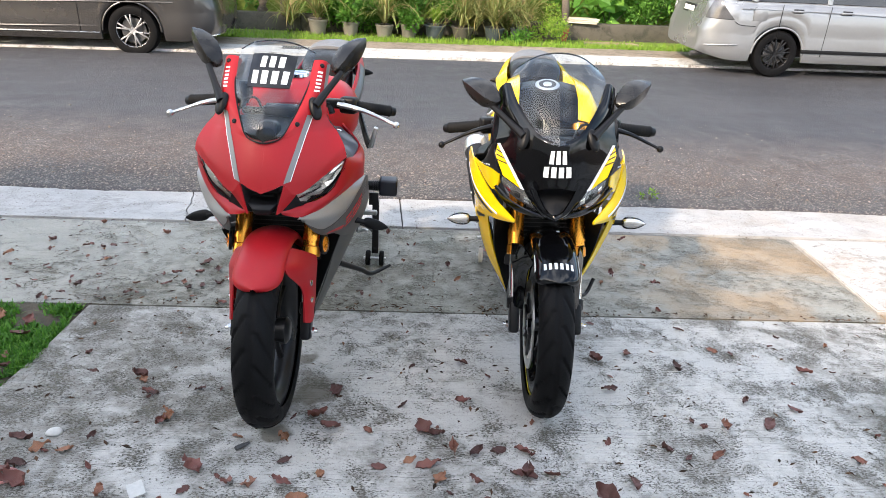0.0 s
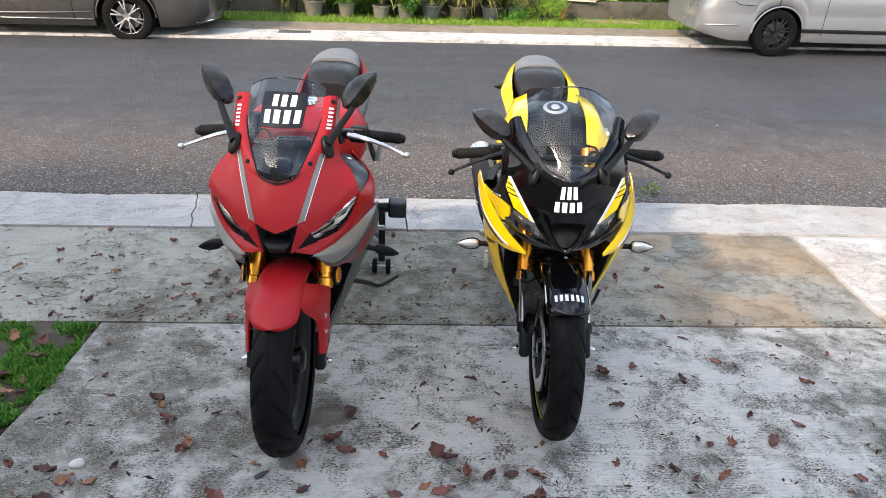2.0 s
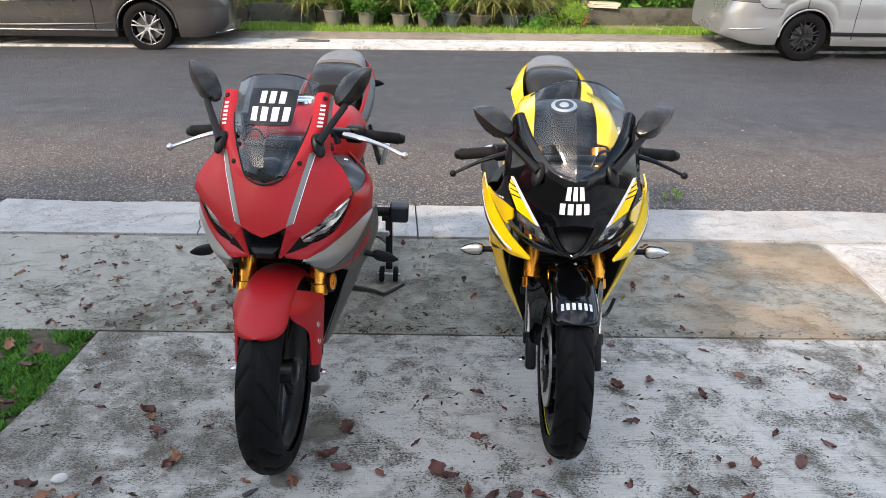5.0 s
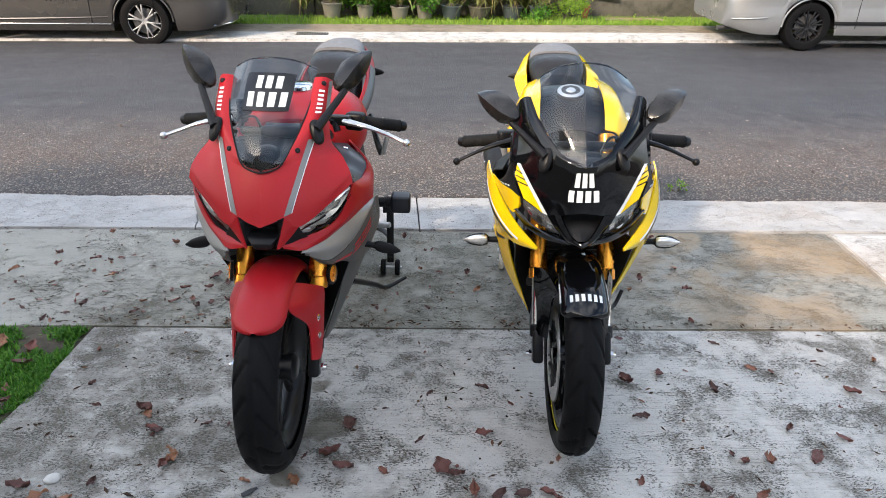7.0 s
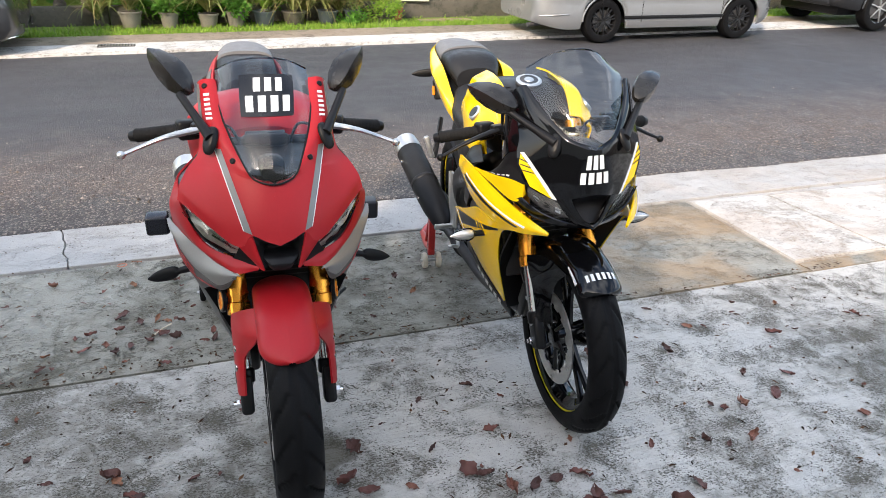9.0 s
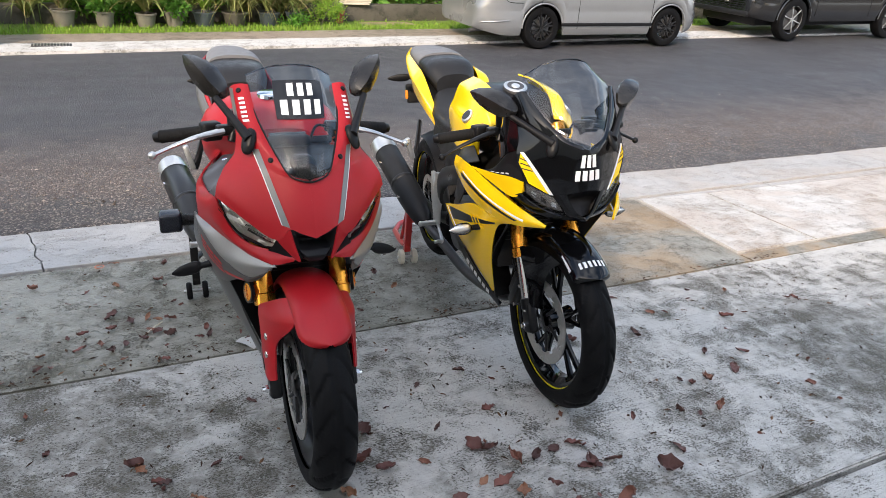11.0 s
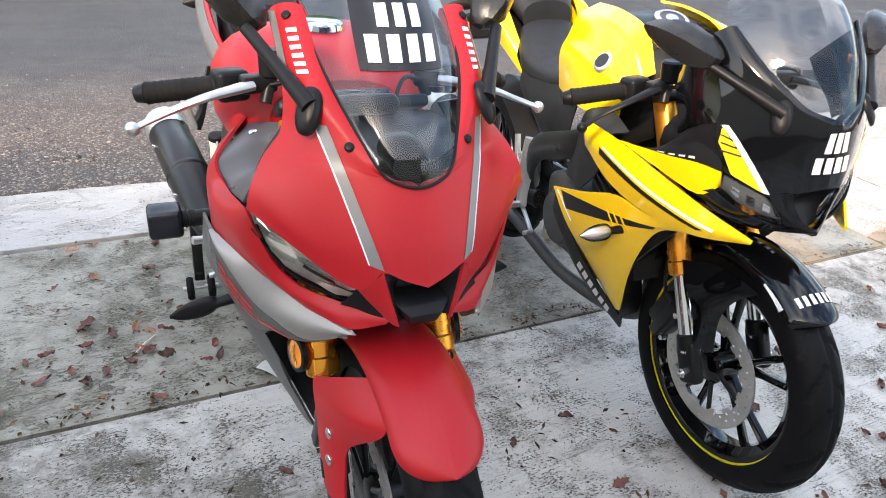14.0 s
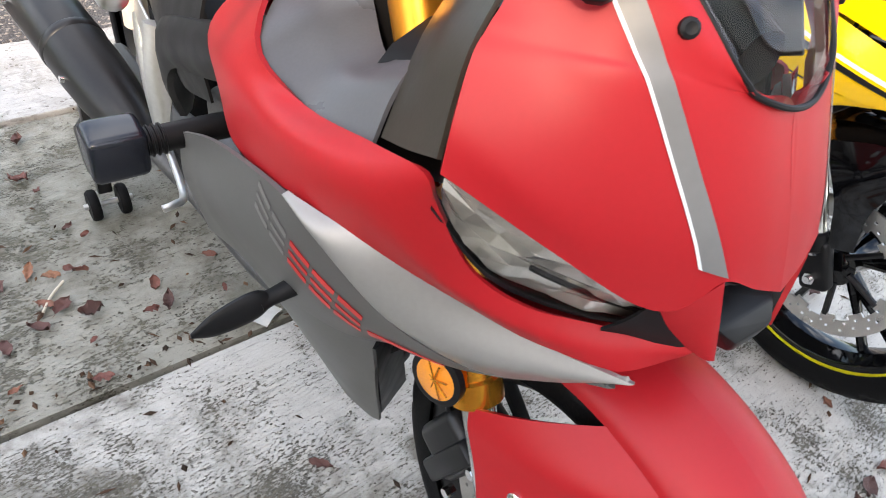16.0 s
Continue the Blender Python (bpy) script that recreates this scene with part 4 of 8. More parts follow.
def handlebar(bike, s, grip_end, lever_tip, lever_mat, rise=0.0):
    """A clip-on bar: grip with bar end, switch housing, lever with ball end, reservoir."""
    ex, ey, ez = grip_end
    inner = Vector((s * (ex - 0.20), ey - 0.055, ez + 0.028))
    end = Vector((s * ex, ey, ez))
    d = (end - inner).normalized()
    g0 = end - d * 0.125
    bm = rod(inner, g0, 0.0115, n=14)
    bar = part("handlebar", bm, M_SATIN, bike)
    prof = [(0.012, 0), (0.0205, 0.001), (0.0205, 0.006)]
    for k in range(9):
        prof += [(0.0172, 0.010 + k * 0.011), (0.0182, 0.014 + k * 0.011), (0.0172, 0.018 + k * 0.011)]
    prof += [(0.0185, 0.114), (0.0185, 0.118), (0.010, 0.119)]
    part("grip", lathe(prof, 20, g0, d), M_GRIP, bar)
    part("bar_end", rod(end - d * 0.008, end + d * 0.012, 0.0165, 0.014, n=18, bevel=0.003), M_BLACK, bar)
    sw = inner.lerp(g0, 0.80)
    bm = box((0.055, 0.044, 0.052), sw, (0, 0, s * -15), bevel=0.010, segs=3)
    box((0.018, 0.016, 0.02), sw + Vector((0, 0.024, 0.008)), (0, 0, 0), bevel=0.004, bm=bm)
    part("switch_housing", bm, M_BLACK, bar)
    piv = inner.lerp(g0, 0.45) + Vector((0, -0.035, 0.004))
    tip = Vector((s * lever_tip[0], lever_tip[1], lever_tip[2]))
    mid = piv.lerp(tip, 0.42) + Vector((0, -0.012, 0.010))
    mid2 = piv.lerp(tip, 0.75) + Vector((0, 0.003, 0.004))
    lev = part("lever", tube([piv, mid, mid2, tip], 0.008, 10, 18, radii=[0.013, 0.0095, 0.0075, 0.0065], flat=0.7), lever_mat, bar)
    part("lever_ball", lathe([(max(0.0002, 0.011 * math.sin(math.pi * k / 10)), -0.011 * math.cos(math.pi * k / 10)) for k in range(11)], 20, tip), lever_mat, lev)
    bm = box((0.06, 0.03, 0.03), piv + Vector((s * -0.012, 0.012, 0)), (0, 0, s * -12), bevel=0.007)
    rod(piv + Vector((s * -0.03, 0.01, 0)), piv + Vector((s * -0.02, 0.0, -0.03)), 0.010, n=12, bm=bm)
    part("lever_clamp", bm, M_SATIN, bar)
    part("cable", tube([piv + Vector((s * -0.03, 0, 0)), piv + Vector((s * -0.08, -0.03, 0.005)), (s * 0.05, ey - 0.14, ez - 0.06), (s * 0.04, ey - 0.1, ez - 0.2)], 0.004, 8, 24), M_BLACK, bar)
    if s < 0:
        bm = rod(piv + Vector((0.035, 0.01, 0.01)), piv + Vector((0.035, 0.01, 0.055)), 0.021, 0.022, 20, bevel=0.004)
        part("brake_reservoir", bm, M_BLACK, bar)


def fender(bike, material, r, w, a_front, a_back, edge=0.028, thick=0.004, nose=0.55):
    """A front mudguard that arches over the tyre; angles in degrees from straight up, forwards positive."""
    rows = []
    n = 19
    for i in range(n):
        a = radians(a_front + (a_back - a_front) * (i / (n - 1)) ** 1.7)
        q = min(1.0, abs(a - radians(a_front)) * r / (w * nose) + 0.004)
        k = max(0.10, (1 - (1 - q) ** 2.2) ** (1 / 2.2))
        row = []
        for j in range(9):
            t = j / 8
            x = w / 2 * k * math.sin(t * math.pi / 2)
            rr = r - edge * (1 - math.cos(t * math.pi / 2)) * 1.25 * (0.35 + 0.65 * k)
            row.append((x, -rr * math.sin(a), 0.295 + rr * math.cos(a)))
        rows.append(row)
    sh = Sheet(rows)
    return sh, part("front_mudguard", sh.patch(44, 12, thick=thick, mirror=True, flip=False), material, bike)


def bars_on(sheet, parent, material, u, v, n, gap=0.35, lift=0.0015, along="u", side=0, mirror=True, name="lettering", flip=False, skew=0.0):
    """Plain bars in a row on a surface, in place of lettering."""
    bm = bmesh.new()
    for k in range(n):
        a, b = (k + gap / 2) / n, (k + 1 - gap / 2) / n
        if along == "u":
            uu, vv = (u[0] + (u[1] - u[0]) * a, u[0] + (u[1] - u[0]) * b), v
        else:
            uu, vv = u, (v[0] + (v[1] - v[0]) * a, v[0] + (v[1] - v[0]) * b)
        sheet.patch(3, 3, uu, vv, lift=lift, bm=bm, mirror=mirror, side=side, flip=flip)
    return part(name, bm, material, parent)


def paddock_stand(label, m, tube_mat, wheel_mat, width=0.45, lift_z=0.34, back=0.30, group="paddock stands"):
    """A rear lifting stand: two uprights with forked rollers, cross tube and handle loop behind the wheel."""
    st = thing("paddock_stand", label, "motorcycle stand", group, m=m)
    hw = width / 2
    for s in (-1, 1):
        up = part("upright", box((0.032, 0.032, lift_z - 0.06), (s * hw, 0.0, (lift_z + 0.06) / 2 + 0.0), (8, 0, 0), bevel=0.004), tube_mat, st)
        part("arm", tube([(s * hw, 0.0, 0.10), (s * hw, 0.12, 0.07), (s * hw * 0.9, back + 0.05, 0.05)], 0.014, 12, 10), tube_mat, st)
        part("brace", tube([(s * hw, 0.02, lift_z - 0.05), (s * hw, 0.13, 0.09)], 0.009, 10, 4), tube_mat, st)
        bm = box((0.012, 0.05, 0.03), (s * (hw - 0.02), -0.01, lift_z), bevel=0.003)
        box((0.045, 0.014, 0.06), (s * (hw - 0.01), -0.03, lift_z + 0.01), bevel=0.003, bm=bm)
        part("hook", bm, M_SATIN, st)
        for k in (-1, 1):
            w = part("roller", lathe([(0.010, -0.012), (0.034, -0.011), (0.038, -0.006), (0.038, 0.006), (0.034, 0.011), (0.010, 0.012)], 24, (s * hw + k * 0.033, 0.0, 0.038), (1, 0, 0)), wheel_mat, st)
        part("roller_axle", rod((s * hw - 0.055, 0, 0.038), (s * hw + 0.055, 0, 0.038), 0.007, n=10), M_ALU, st)
    part("cross_tube", tube([(-hw * 0.9, back + 0.05, 0.05), (-hw * 0.5, back + 0.16, 0.06), (hw * 0.5, back + 0.16, 0.06), (hw * 0.9, back + 0.05, 0.05)], 0.014, 12, 20), tube_mat, st)
    part("handle", tube([(0, back + 0.16, 0.06), (0, back + 0.26, 0.16), (0, back + 0.30, 0.34)], 0.012, 12, 12), tube_mat, st)
    return st


def engine_block(bike, yc, zc, paint=M_IRON):
    bm = box((0.26, 0.34, 0.22), (0, yc, zc - 0.06), (0, 0, 0), bevel=0.03, segs=3)
    box((0.17, 0.16, 0.26), (0, yc - 0.13, zc + 0.13), (28, 0, 0), bevel=0.02, bm=bm)
    eng = part("engine", bm, paint, bike)
    for k in range(7):
        part("engine_fin", box((0.19, 0.18, 0.008), (0, yc - 0.10 - k * 0.011, zc + 0.06 + k * 0.024), (28, 0, 0), bevel=0.002), paint, eng)
    for s in (-1, 1):
        bm = lathe([(0.02, 0), (0.085, 0.0), (0.09, 0.012), (0.075, 0.03), (0.02, 0.034)], 28, (s * 0.125, yc + 0.05, zc - 0.06), (s, 0, 0))
        part("clutch_cover", bm, paint, eng)
        bm = lathe([(0.02, 0), (0.06, 0.0), (0.064, 0.012), (0.05, 0.024), (0.02, 0.026)], 24, (s * 0.125, yc - 0.08, zc - 0.09), (s, 0, 0))
        part("side_cover", bm, paint, eng)
    for s in (-1, 1):
        for k in range(6):
            a = k * math.pi / 3
            part("engine_bolt", rod((s * 0.13, yc + 0.05 + 0.078 * math.cos(a), zc - 0.06 + 0.078 * math.sin(a)), (s * 0.146, yc + 0.05 + 0.078 * math.cos(a), zc - 0.06 + 0.078 * math.sin(a)), 0.006, n=6), M_ALU, eng)
    return eng


def radiator(bike, y, z, w=0.26, h=0.24):
    core = part("radiator", box((w, 0.03, h), (0, y, z), (-12, 0, 0), bevel=0.006), M_SATIN, bike)
    for k in range(16):
        bm = box((w * 0.94, 0.004, 0.003), (0, y - 0.018, z - h * 0.45 + h * 0.9 * k / 15), (-12, 0, 0))
        part("radiator_fin", bm, M_IRON, core)


def rear_end(bike, ry, rz, seat_mat_top, tail_mat, arm_mat=M_SATIN):
    """Swing arm, chain guard and rear hugger."""
    for s in (-1, 1):
        arm = part("swing_arm", tube([(s * 0.11, ry - 0.52, rz + 0.06), (s * 0.115, ry - 0.25, rz + 0.015), (s * 0.11, ry + 0.03, rz)], 0.024, 10, 14, flat=1.3), arm_mat, bike)
        part("axle_nut", rod((s * 0.13, ry, rz), (s * 0.15, ry, rz), 0.014, n=6), M_CHROME, arm)
        part("swing_spool", rod((s * 0.13, ry - 0.06, rz - 0.01), (s * 0.165, ry - 0.06, rz - 0.01), 0.014, n=14, bevel=0.003), M_SATIN, arm)
    part("chain", tube([(0.085, ry - 0.55, rz + 0.09), (0.085, ry - 0.2, rz + 0.10), (0.085, ry, rz + 0.085)], 0.008, 8, 12, flat=1.6), M_IRON, bike)
    rows = []
    for i in range(6):
        a = radians(-70 + 75 * i / 5)
        rows.append([(x, ry + 0.335 * math.sin(a) * (1 if True else 1), rz + 0.335 * math.cos(a) - abs(x) * 0.35) for x in (0, 0.035, 0.07, 0.085)])
    part("rear_hugger", Sheet(rows).patch(12, 6, thick=0.003, mirror=True), M_BLACK, bike)


def muffler(bike, s, a, b, r, cap_mat, body_mat=M_SATIN):
    """A slash-sided muffler with a bright end cap, strap and heat shield, and the pipe that feeds it."""
    a, b = Vector((s * a[0], a[1], a[2])), Vector((s * b[0], b[1], b[2]))
    d = (b - a).normalized()
    L = (b - a).length
    can = part("muffler", lathe([(r * 0.45, 0), (r * 0.72, L * 0.06), (r * 0.94, L * 0.22), (r, L * 0.34), (r, L * 0.86), (r * 0.97, L * 0.865)], 32, a, d), body_mat, bike)
    part("end_cap", lathe([(r * 1.015, L * 0.85), (r * 1.02, L * 0.90), (r * 0.92, L * 0.985), (r * 0.6, L * 1.0), (r * 0.42, L * 1.0), (r * 0.40, L * 0.93)], 32, a, d), cap_mat, can, "bright metal end cap")
    part("strap", lathe([(r * 1.0, L * 0.46), (r * 1.03, L * 0.465), (r * 1.03, L * 0.49), (r * 1.0, L * 0.495)], 32, a, d), M_SATIN, can)
    side = Vector((s, 0, 0.2)).normalized()
    for k in (0.3, 0.72):
        p = a + d * (L * k) + side * (r * 0.98)
        part("shield_bolt", rod(p, p + side * 0.008, 0.007, n=12), M_CHROME, can)
    part("exhaust_pipe", tube([(0.0, a.y - 0.62, 0.42), (s * 0.03, a.y - 0.60, 0.24), (s * 0.08, a.y - 0.30, 0.20), (s * 0.14, a.y - 0.10, a.z - 0.06), a + d * 0.02], 0.021, 12, 28), M_IRON, can)
    return can


def rearset(bike, s, y, z, plate_mat=M_ALU, x=0.16):
    """Footrest bracket with cut-outs, folding peg and pedal."""
    bm = bmesh.new()
    tube([(s * x, y - 0.02, z + 0.22), (s * (x + 0.012), y - 0.01, z + 0.10), (s * (x + 0.015), y, z)], 0.012, 8, 10, bm, flat=2.0)
    tube([(s * x, y + 0.09, z + 0.20), (s * (x + 0.012), y + 0.05, z + 0.10), (s * (x + 0.015), y, z)], 0.010, 8, 10, bm, flat=2.0)
    tube([(s * (x + 0.004), y - 0.015, z + 0.16), (s * (x + 0.008), y + 0.07, z + 0.15)], 0.007, 8, 4, bm)
    br = part("footrest_bracket", bm, plate_mat, bike)
    part("footpeg", lathe([(0.008, 0), (0.012, 0.004), (0.0105, 0.02), (0.0125, 0.024), (0.0105, 0.04), (0.0125, 0.044), (0.0105, 0.06), (0.012, 0.078), (0.006, 0.082)], 14, (s * (x + 0.015), y, z), (s, -0.1, 0.05)), M_ALU, br)
    part("pedal", tube([(s * (x + 0.01), y, z - 0.01), (s * (x + 0.02), y - 0.09, z - 0.05), (s * (x + 0.05), y - 0.14, z - 0.03), (s * (x + 0.07), y - 0.145, z - 0.03)], 0.007, 10, 14), M_ALU, br)
    part("pillion_bracket", tube([(s * (x - 0.02), y + 0.36, z + 0.36), (s * (x + 0.02), y + 0.28, z + 0.26), (s * (x + 0.04), y + 0.26, z + 0.22)], 0.010, 8, 10, flat=1.8), M_SATIN, bike)
    part("pillion_peg", box((0.022, 0.03, 0.095), (s * (x + 0.055), y + 0.26, z + 0.265), (0, s * 14, 0), bevel=0.006), M_ALU, bike)


def indicator(bike, s, base, tip, lens_mat, shell_mat=M_BLACK, clear=False):
    """A winker on a short stalk; clear: a chrome-lined lamp behind a clear teardrop lens."""
    base, tip = Vector((s * base[0], base[1], base[2])), Vector((s * tip[0], tip[1], tip[2]))
    d = (tip - base)
    L = d.length
    d.normalize()
    k = 0.30
    stalk = part("indicator", tube([base - d * 0.03, base.lerp(tip, 0.18), base.lerp(tip, k)], 0.009, 12, 8, radii=[0.012, 0.009, 0.011]), M_BLACK, bike)
    up = Vector((0, 0, 1))
    fr = up.cross(d).normalized()
    rings = []
    for t, h, w in ((k - 0.04, 0.010, 0.010), (k + 0.06, 0.019, 0.015), (k + 0.25, 0.021, 0.016), (k + 0.48, 0.016, 0.012), (1.0, 0.002, 0.002)) if clear else ((k - 0.10, 0.008, 0.008), (k + 0.02, 0.017, 0.009), (k + 0.22, 0.019, 0.008), (k + 0.50, 0.014, 0.006), (1.0, 0.003, 0.002)):
        c = base + d * (L * t)
        rings.append([c + up * (h * math.sin(2 * math.pi * i / 14)) + fr * (w * math.cos(2 * math.pi * i / 14)) for i in range(14)])
    if clear:
        part("indicator_lens", loft(rings, 4), lens_mat, stalk, "clear teardrop lens")
        inner = [[base + d * (L * 0.0) + (p - base) * 1.0 for p in r] for r in rings]
        inner = [[(sum(r, Vector()) / 14).lerp(p, 0.72) for p in r] for r in rings]
        part("indicator_reflector", loft(inner, 4), M_BOWL, stalk)
    else:
        part("indicator_body", loft(rings, 4), shell_mat, stalk)
    return stalk


def crash_slider(bike, s, y, z, x):
    bm = rod((s * (x - 0.17), y, z), (s * (x - 0.055), y, z), 0.017, n=18, bevel=0.003)
    for k in range(4):
        lathe([(0.017, 0), (0.0195, 0.001), (0.0195, 0.003), (0.017, 0.004)], 18, (s * (x - 0.085 + k * 0.007), y, z), (s, 0, 0), bm)
    sl = part("frame_slider", bm, M_BLACK, bike)
    part("slider_puck", box((0.066, 0.054, 0.062), (s * (x - 0.030), y, z), (8, 0, 0), bevel=0.010, segs=4), M_PUCK, sl, "blue-black block of the frame slider")

# ---- the red motorcycle ----
def red_motorcycle():
    b = thing("motorcycle", "matt red sports motorcycle with gold forks parked on a rear stand", "motorcycle", "parked motorcycles", m=RAMP @ pose(-0.472, 0.067, 0, 0, 0, -3.7))
    AX = 0.293
    wheel(b, "front_wheel", 0.0, AX, 0.293, 0.112, M_SATIN, disc=0.149, spin=0.5)
    for s in (-1, 1):
        fork_leg(b, s, 0.104, 0.500, 0.885)
        # reflector on its bracket beside the fork
        rp = part("side_reflector", lathe([(0.002, 0.007), (0.024, 0.006), (0.028, 0.003), (0.028, -0.004), (0.002, -0.005)], 28, (s * 0.142, 0.115, 0.535), (s, -0.25, 0.1)), M_AMBER, b, "round amber reflector")
        for q in range(4):
            a = math.pi * q / 4 + 0.2
            d = Vector((0, math.cos(a) * 0.022, math.sin(a) * 0.022))
            part("reflector_rib", rod(Vector((s * 0.149, 0.113, 0.536)) - d, Vector((s * 0.149, 0.113, 0.536)) + d, 0.0012, n=6), M_GOLD, rp)
        part("reflector_rim", lathe([(0.027, -0.004), (0.031, -0.003), (0.031, 0.005), (0.028, 0.006)], 28, (s * 0.142, 0.115, 0.535), (s, -0.25, 0.1)), M_BLACK, rp)
    caliper(b, -1, 0.085)
    # mudguard and the guards over the fork brackets
    sh, fen = fender(b, M_RED, 0.316, 0.138, 44, -62, edge=0.030, nose=0.52)
    for s in (-1, 1):
        g = Sheet([[(s * 0.062, -0.040, 0.577), (s * 0.086, -0.010, 0.562), (s * 0.108, 0.032, 0.538), (s * 0.125, 0.082, 0.510)],
                   [(s * 0.067, -0.112, 0.553), (s * 0.098, -0.058, 0.532), (s * 0.116, 0.006, 0.512), (s * 0.127, 0.078, 0.488)],
                   [(s * 0.074, -0.112, 0.523), (s * 0.105, -0.048, 0.500), (s * 0.119, 0.006, 0.488), (s * 0.127, 0.070, 0.470)],
                   [(s * 0.100, -0.040, 0.450), (s * 0.116, -0.014, 0.445), (s * 0.124, 0.018, 0.442), (s * 0.127, 0.056, 0.440)],
                   [(s * 0.106, -0.038, 0.395), (s * 0.117, -0.018, 0.390), (s * 0.124, 0.008, 0.390), (s * 0.127, 0.040, 0.390)],
                   [(s * 0.108, -0.046, 0.345), (s * 0.117, -0.028, 0.335), (s * 0.124, -0.007, 0.330), (s * 0.126, 0.018, 0.335)]])
        gd = part("fork_guard", g.patch(26, 12, thick=0.005), M_RED, b)
        for uu in (0.56, 0.76):
            p, n = g.at(uu, 0.52), g.normal(uu, 0.52)
            if n.x * s < 0:
                n = -n
            part("guard_bolt", lathe([(0.001, 0.002), (0.005, 0.002), (0.0075, 0.0015), (0.0095, 0.0), (0.0095, -0.004)], 16, p + n * 0.002, n), M_CHROME, gd)

    # nose cowl
    r0 = [(0, -0.084, 0.745), (0.03, -0.078, 0.756), (0.060, -0.068, 0.768), (0.078, -0.057, 0.742), (0.105, -0.037, 0.742), (0.155, 0.006, 0.778), (0.215, 0.060, 0.826)]
    r1 = [(0, -0.068, 0.795), (0.032, -0.064, 0.80), (0.066, -0.052, 0.806), (0.100, -0.032, 0.803), (0.136, -0.006, 0.808), (0.177, 0.030, 0.832), (0.207, 0.064, 0.858)]
    r2 = [(0, -0.036, 0.872), (0.030, -0.033, 0.874), (0.062, -0.022, 0.878), (0.095, -0.004, 0.884), (0.126, 0.018, 0.886), (0.156, 0.050, 0.888), (0.187, 0.078, 0.892)]
    r2b = [(0.042, -0.026, 0.884), (0.056, -0.020, 0.890), (0.074, -0.010, 0.896), (0.098, 0.007, 0.902), (0.122, 0.027, 0.904), (0.148, 0.056, 0.905), (0.174, 0.082, 0.907)]
    r3 = [(0.060, -0.014, 0.906), (0.070, -0.004, 0.916), (0.084, 0.006, 0.924), (0.102, 0.022, 0.930), (0.120, 0.040, 0.932), (0.138, 0.063, 0.932), (0.158, 0.087, 0.930)]
    r4 = [(0.096, 0.066, 0.990), (0.106, 0.062, 0.989), (0.117, 0.063, 0.988), (0.127, 0.070, 0.987), (0.136, 0.080, 0.986), (0.144, 0.092, 0.985), (0.151, 0.106, 0.985)]
    r5 = [(0.107, 0.168, 1.078), (0.116, 0.165, 1.080), (0.125, 0.165, 1.081), (0.133, 0.168, 1.080), (0.141, 0.174, 1.077), (0.147, 0.182, 1.072), (0.151, 0.190, 1.066)]
    cowl = Sheet([r0, r1, r2, r2b, r3, r4, r5])
    c = part("nose_cowl", cowl.patch(50, 36, thick=0.005, mirror=True, flip=True), M_RED, b)
    part("cowl_stripe", cowl.decal([(0.058, 0.771), (0.074, 0.776), (0.121, 0.944), (0.108, 0.944)], nu=30), M_DECAL_SILVER, c, "silver stripe down the cowl")
    part("cowl_pinstripe", cowl.decal([(0.074, 0.776), (0.0762, 0.777), (0.1232, 0.944), (0.121, 0.944)], nu=30, nv=2), M_WHITE, c)
    part("post_stripe", cowl.decal([(0.1425, 0.992), (0.149, 0.992), (0.1495, 1.068), (0.1435, 1.068)], nu=12), M_DECAL_SILVER, c)
    bars_on(cowl, c, M_WHITE, (0.858, 0.954), (0.33, 0.58), 6, gap=0.48, lift=0.0014, flip=True)
    for uu, vv in ((0.654, 0.36), (0.975, 0.50)):
        p, n = cowl.at(uu, vv), cowl.normal(uu, vv)
        if n.y > 0:
            n = -n
        for s in (-1, 1):
            q, m = Vector((p.x * s, p.y, p.z)), Vector((n.x * s, n.y, n.z))
            part("cowl_bolt", lathe([(0.001, 0.003), (0.004, 0.0035), (0.0065, 0.002), (0.007, -0.002)], 12, q + m * 0.001, m), M_BLACK, c)
    # fangs either side of the intake
    fang = Sheet([[(0.060, -0.0685, 0.768), (0.068, -0.064, 0.758), (0.078, -0.057, 0.744), (0.090, -0.048, 0.738)],
                  [(0.050, -0.074, 0.728), (0.056, -0.071, 0.725), (0.063, -0.064, 0.721), (0.074, -0.050, 0.716)],
                  [(0.038, -0.078, 0.686), (0.041, -0.077, 0.686), (0.046, -0.072, 0.687), (0.054, -0.060, 0.693)]])
    part("intake_fang", fang.patch(12, 8, thick=0.005, mirror=True, flip=True), M_RED, b)
    # intake mouth
    mouth = Sheet([[(0, -0.074, 0.750), (0.03, -0.069, 0.758), (0.060, -0.060, 0.768)], [(0, -0.016, 0.725), (0.03, -0.022, 0.728), (0.052, -0.068, 0.730)],
                   [(0, -0.052, 0.686), (0.022, -0.056, 0.686), (0.040, -0.072, 0.690)]])
    part("air_intake", mouth.patch(10, 10, mirror=True, thick=0.004, flip=True), M_DARKGREY, b)
    lip = bmesh.new()
    for x, y, z in ((0.050, -0.034, 0.724), (0.038, -0.070, 0.712), (0.024, -0.082, 0.700), (0.018, -0.078, 0.684), (0.034, -0.030, 0.680)):
        for s in (-1, 1):
            lip.verts.new((s * x, y, z))
    bmesh.ops.convex_hull(lip, input=lip.verts)
    bmesh.ops.bevel(lip, geom=lip.edges[:], offset=0.0022, segments=2, affect="EDGES", profile=0.5)
    part("intake_lip", lip, M_BLACK, b, angle=25)
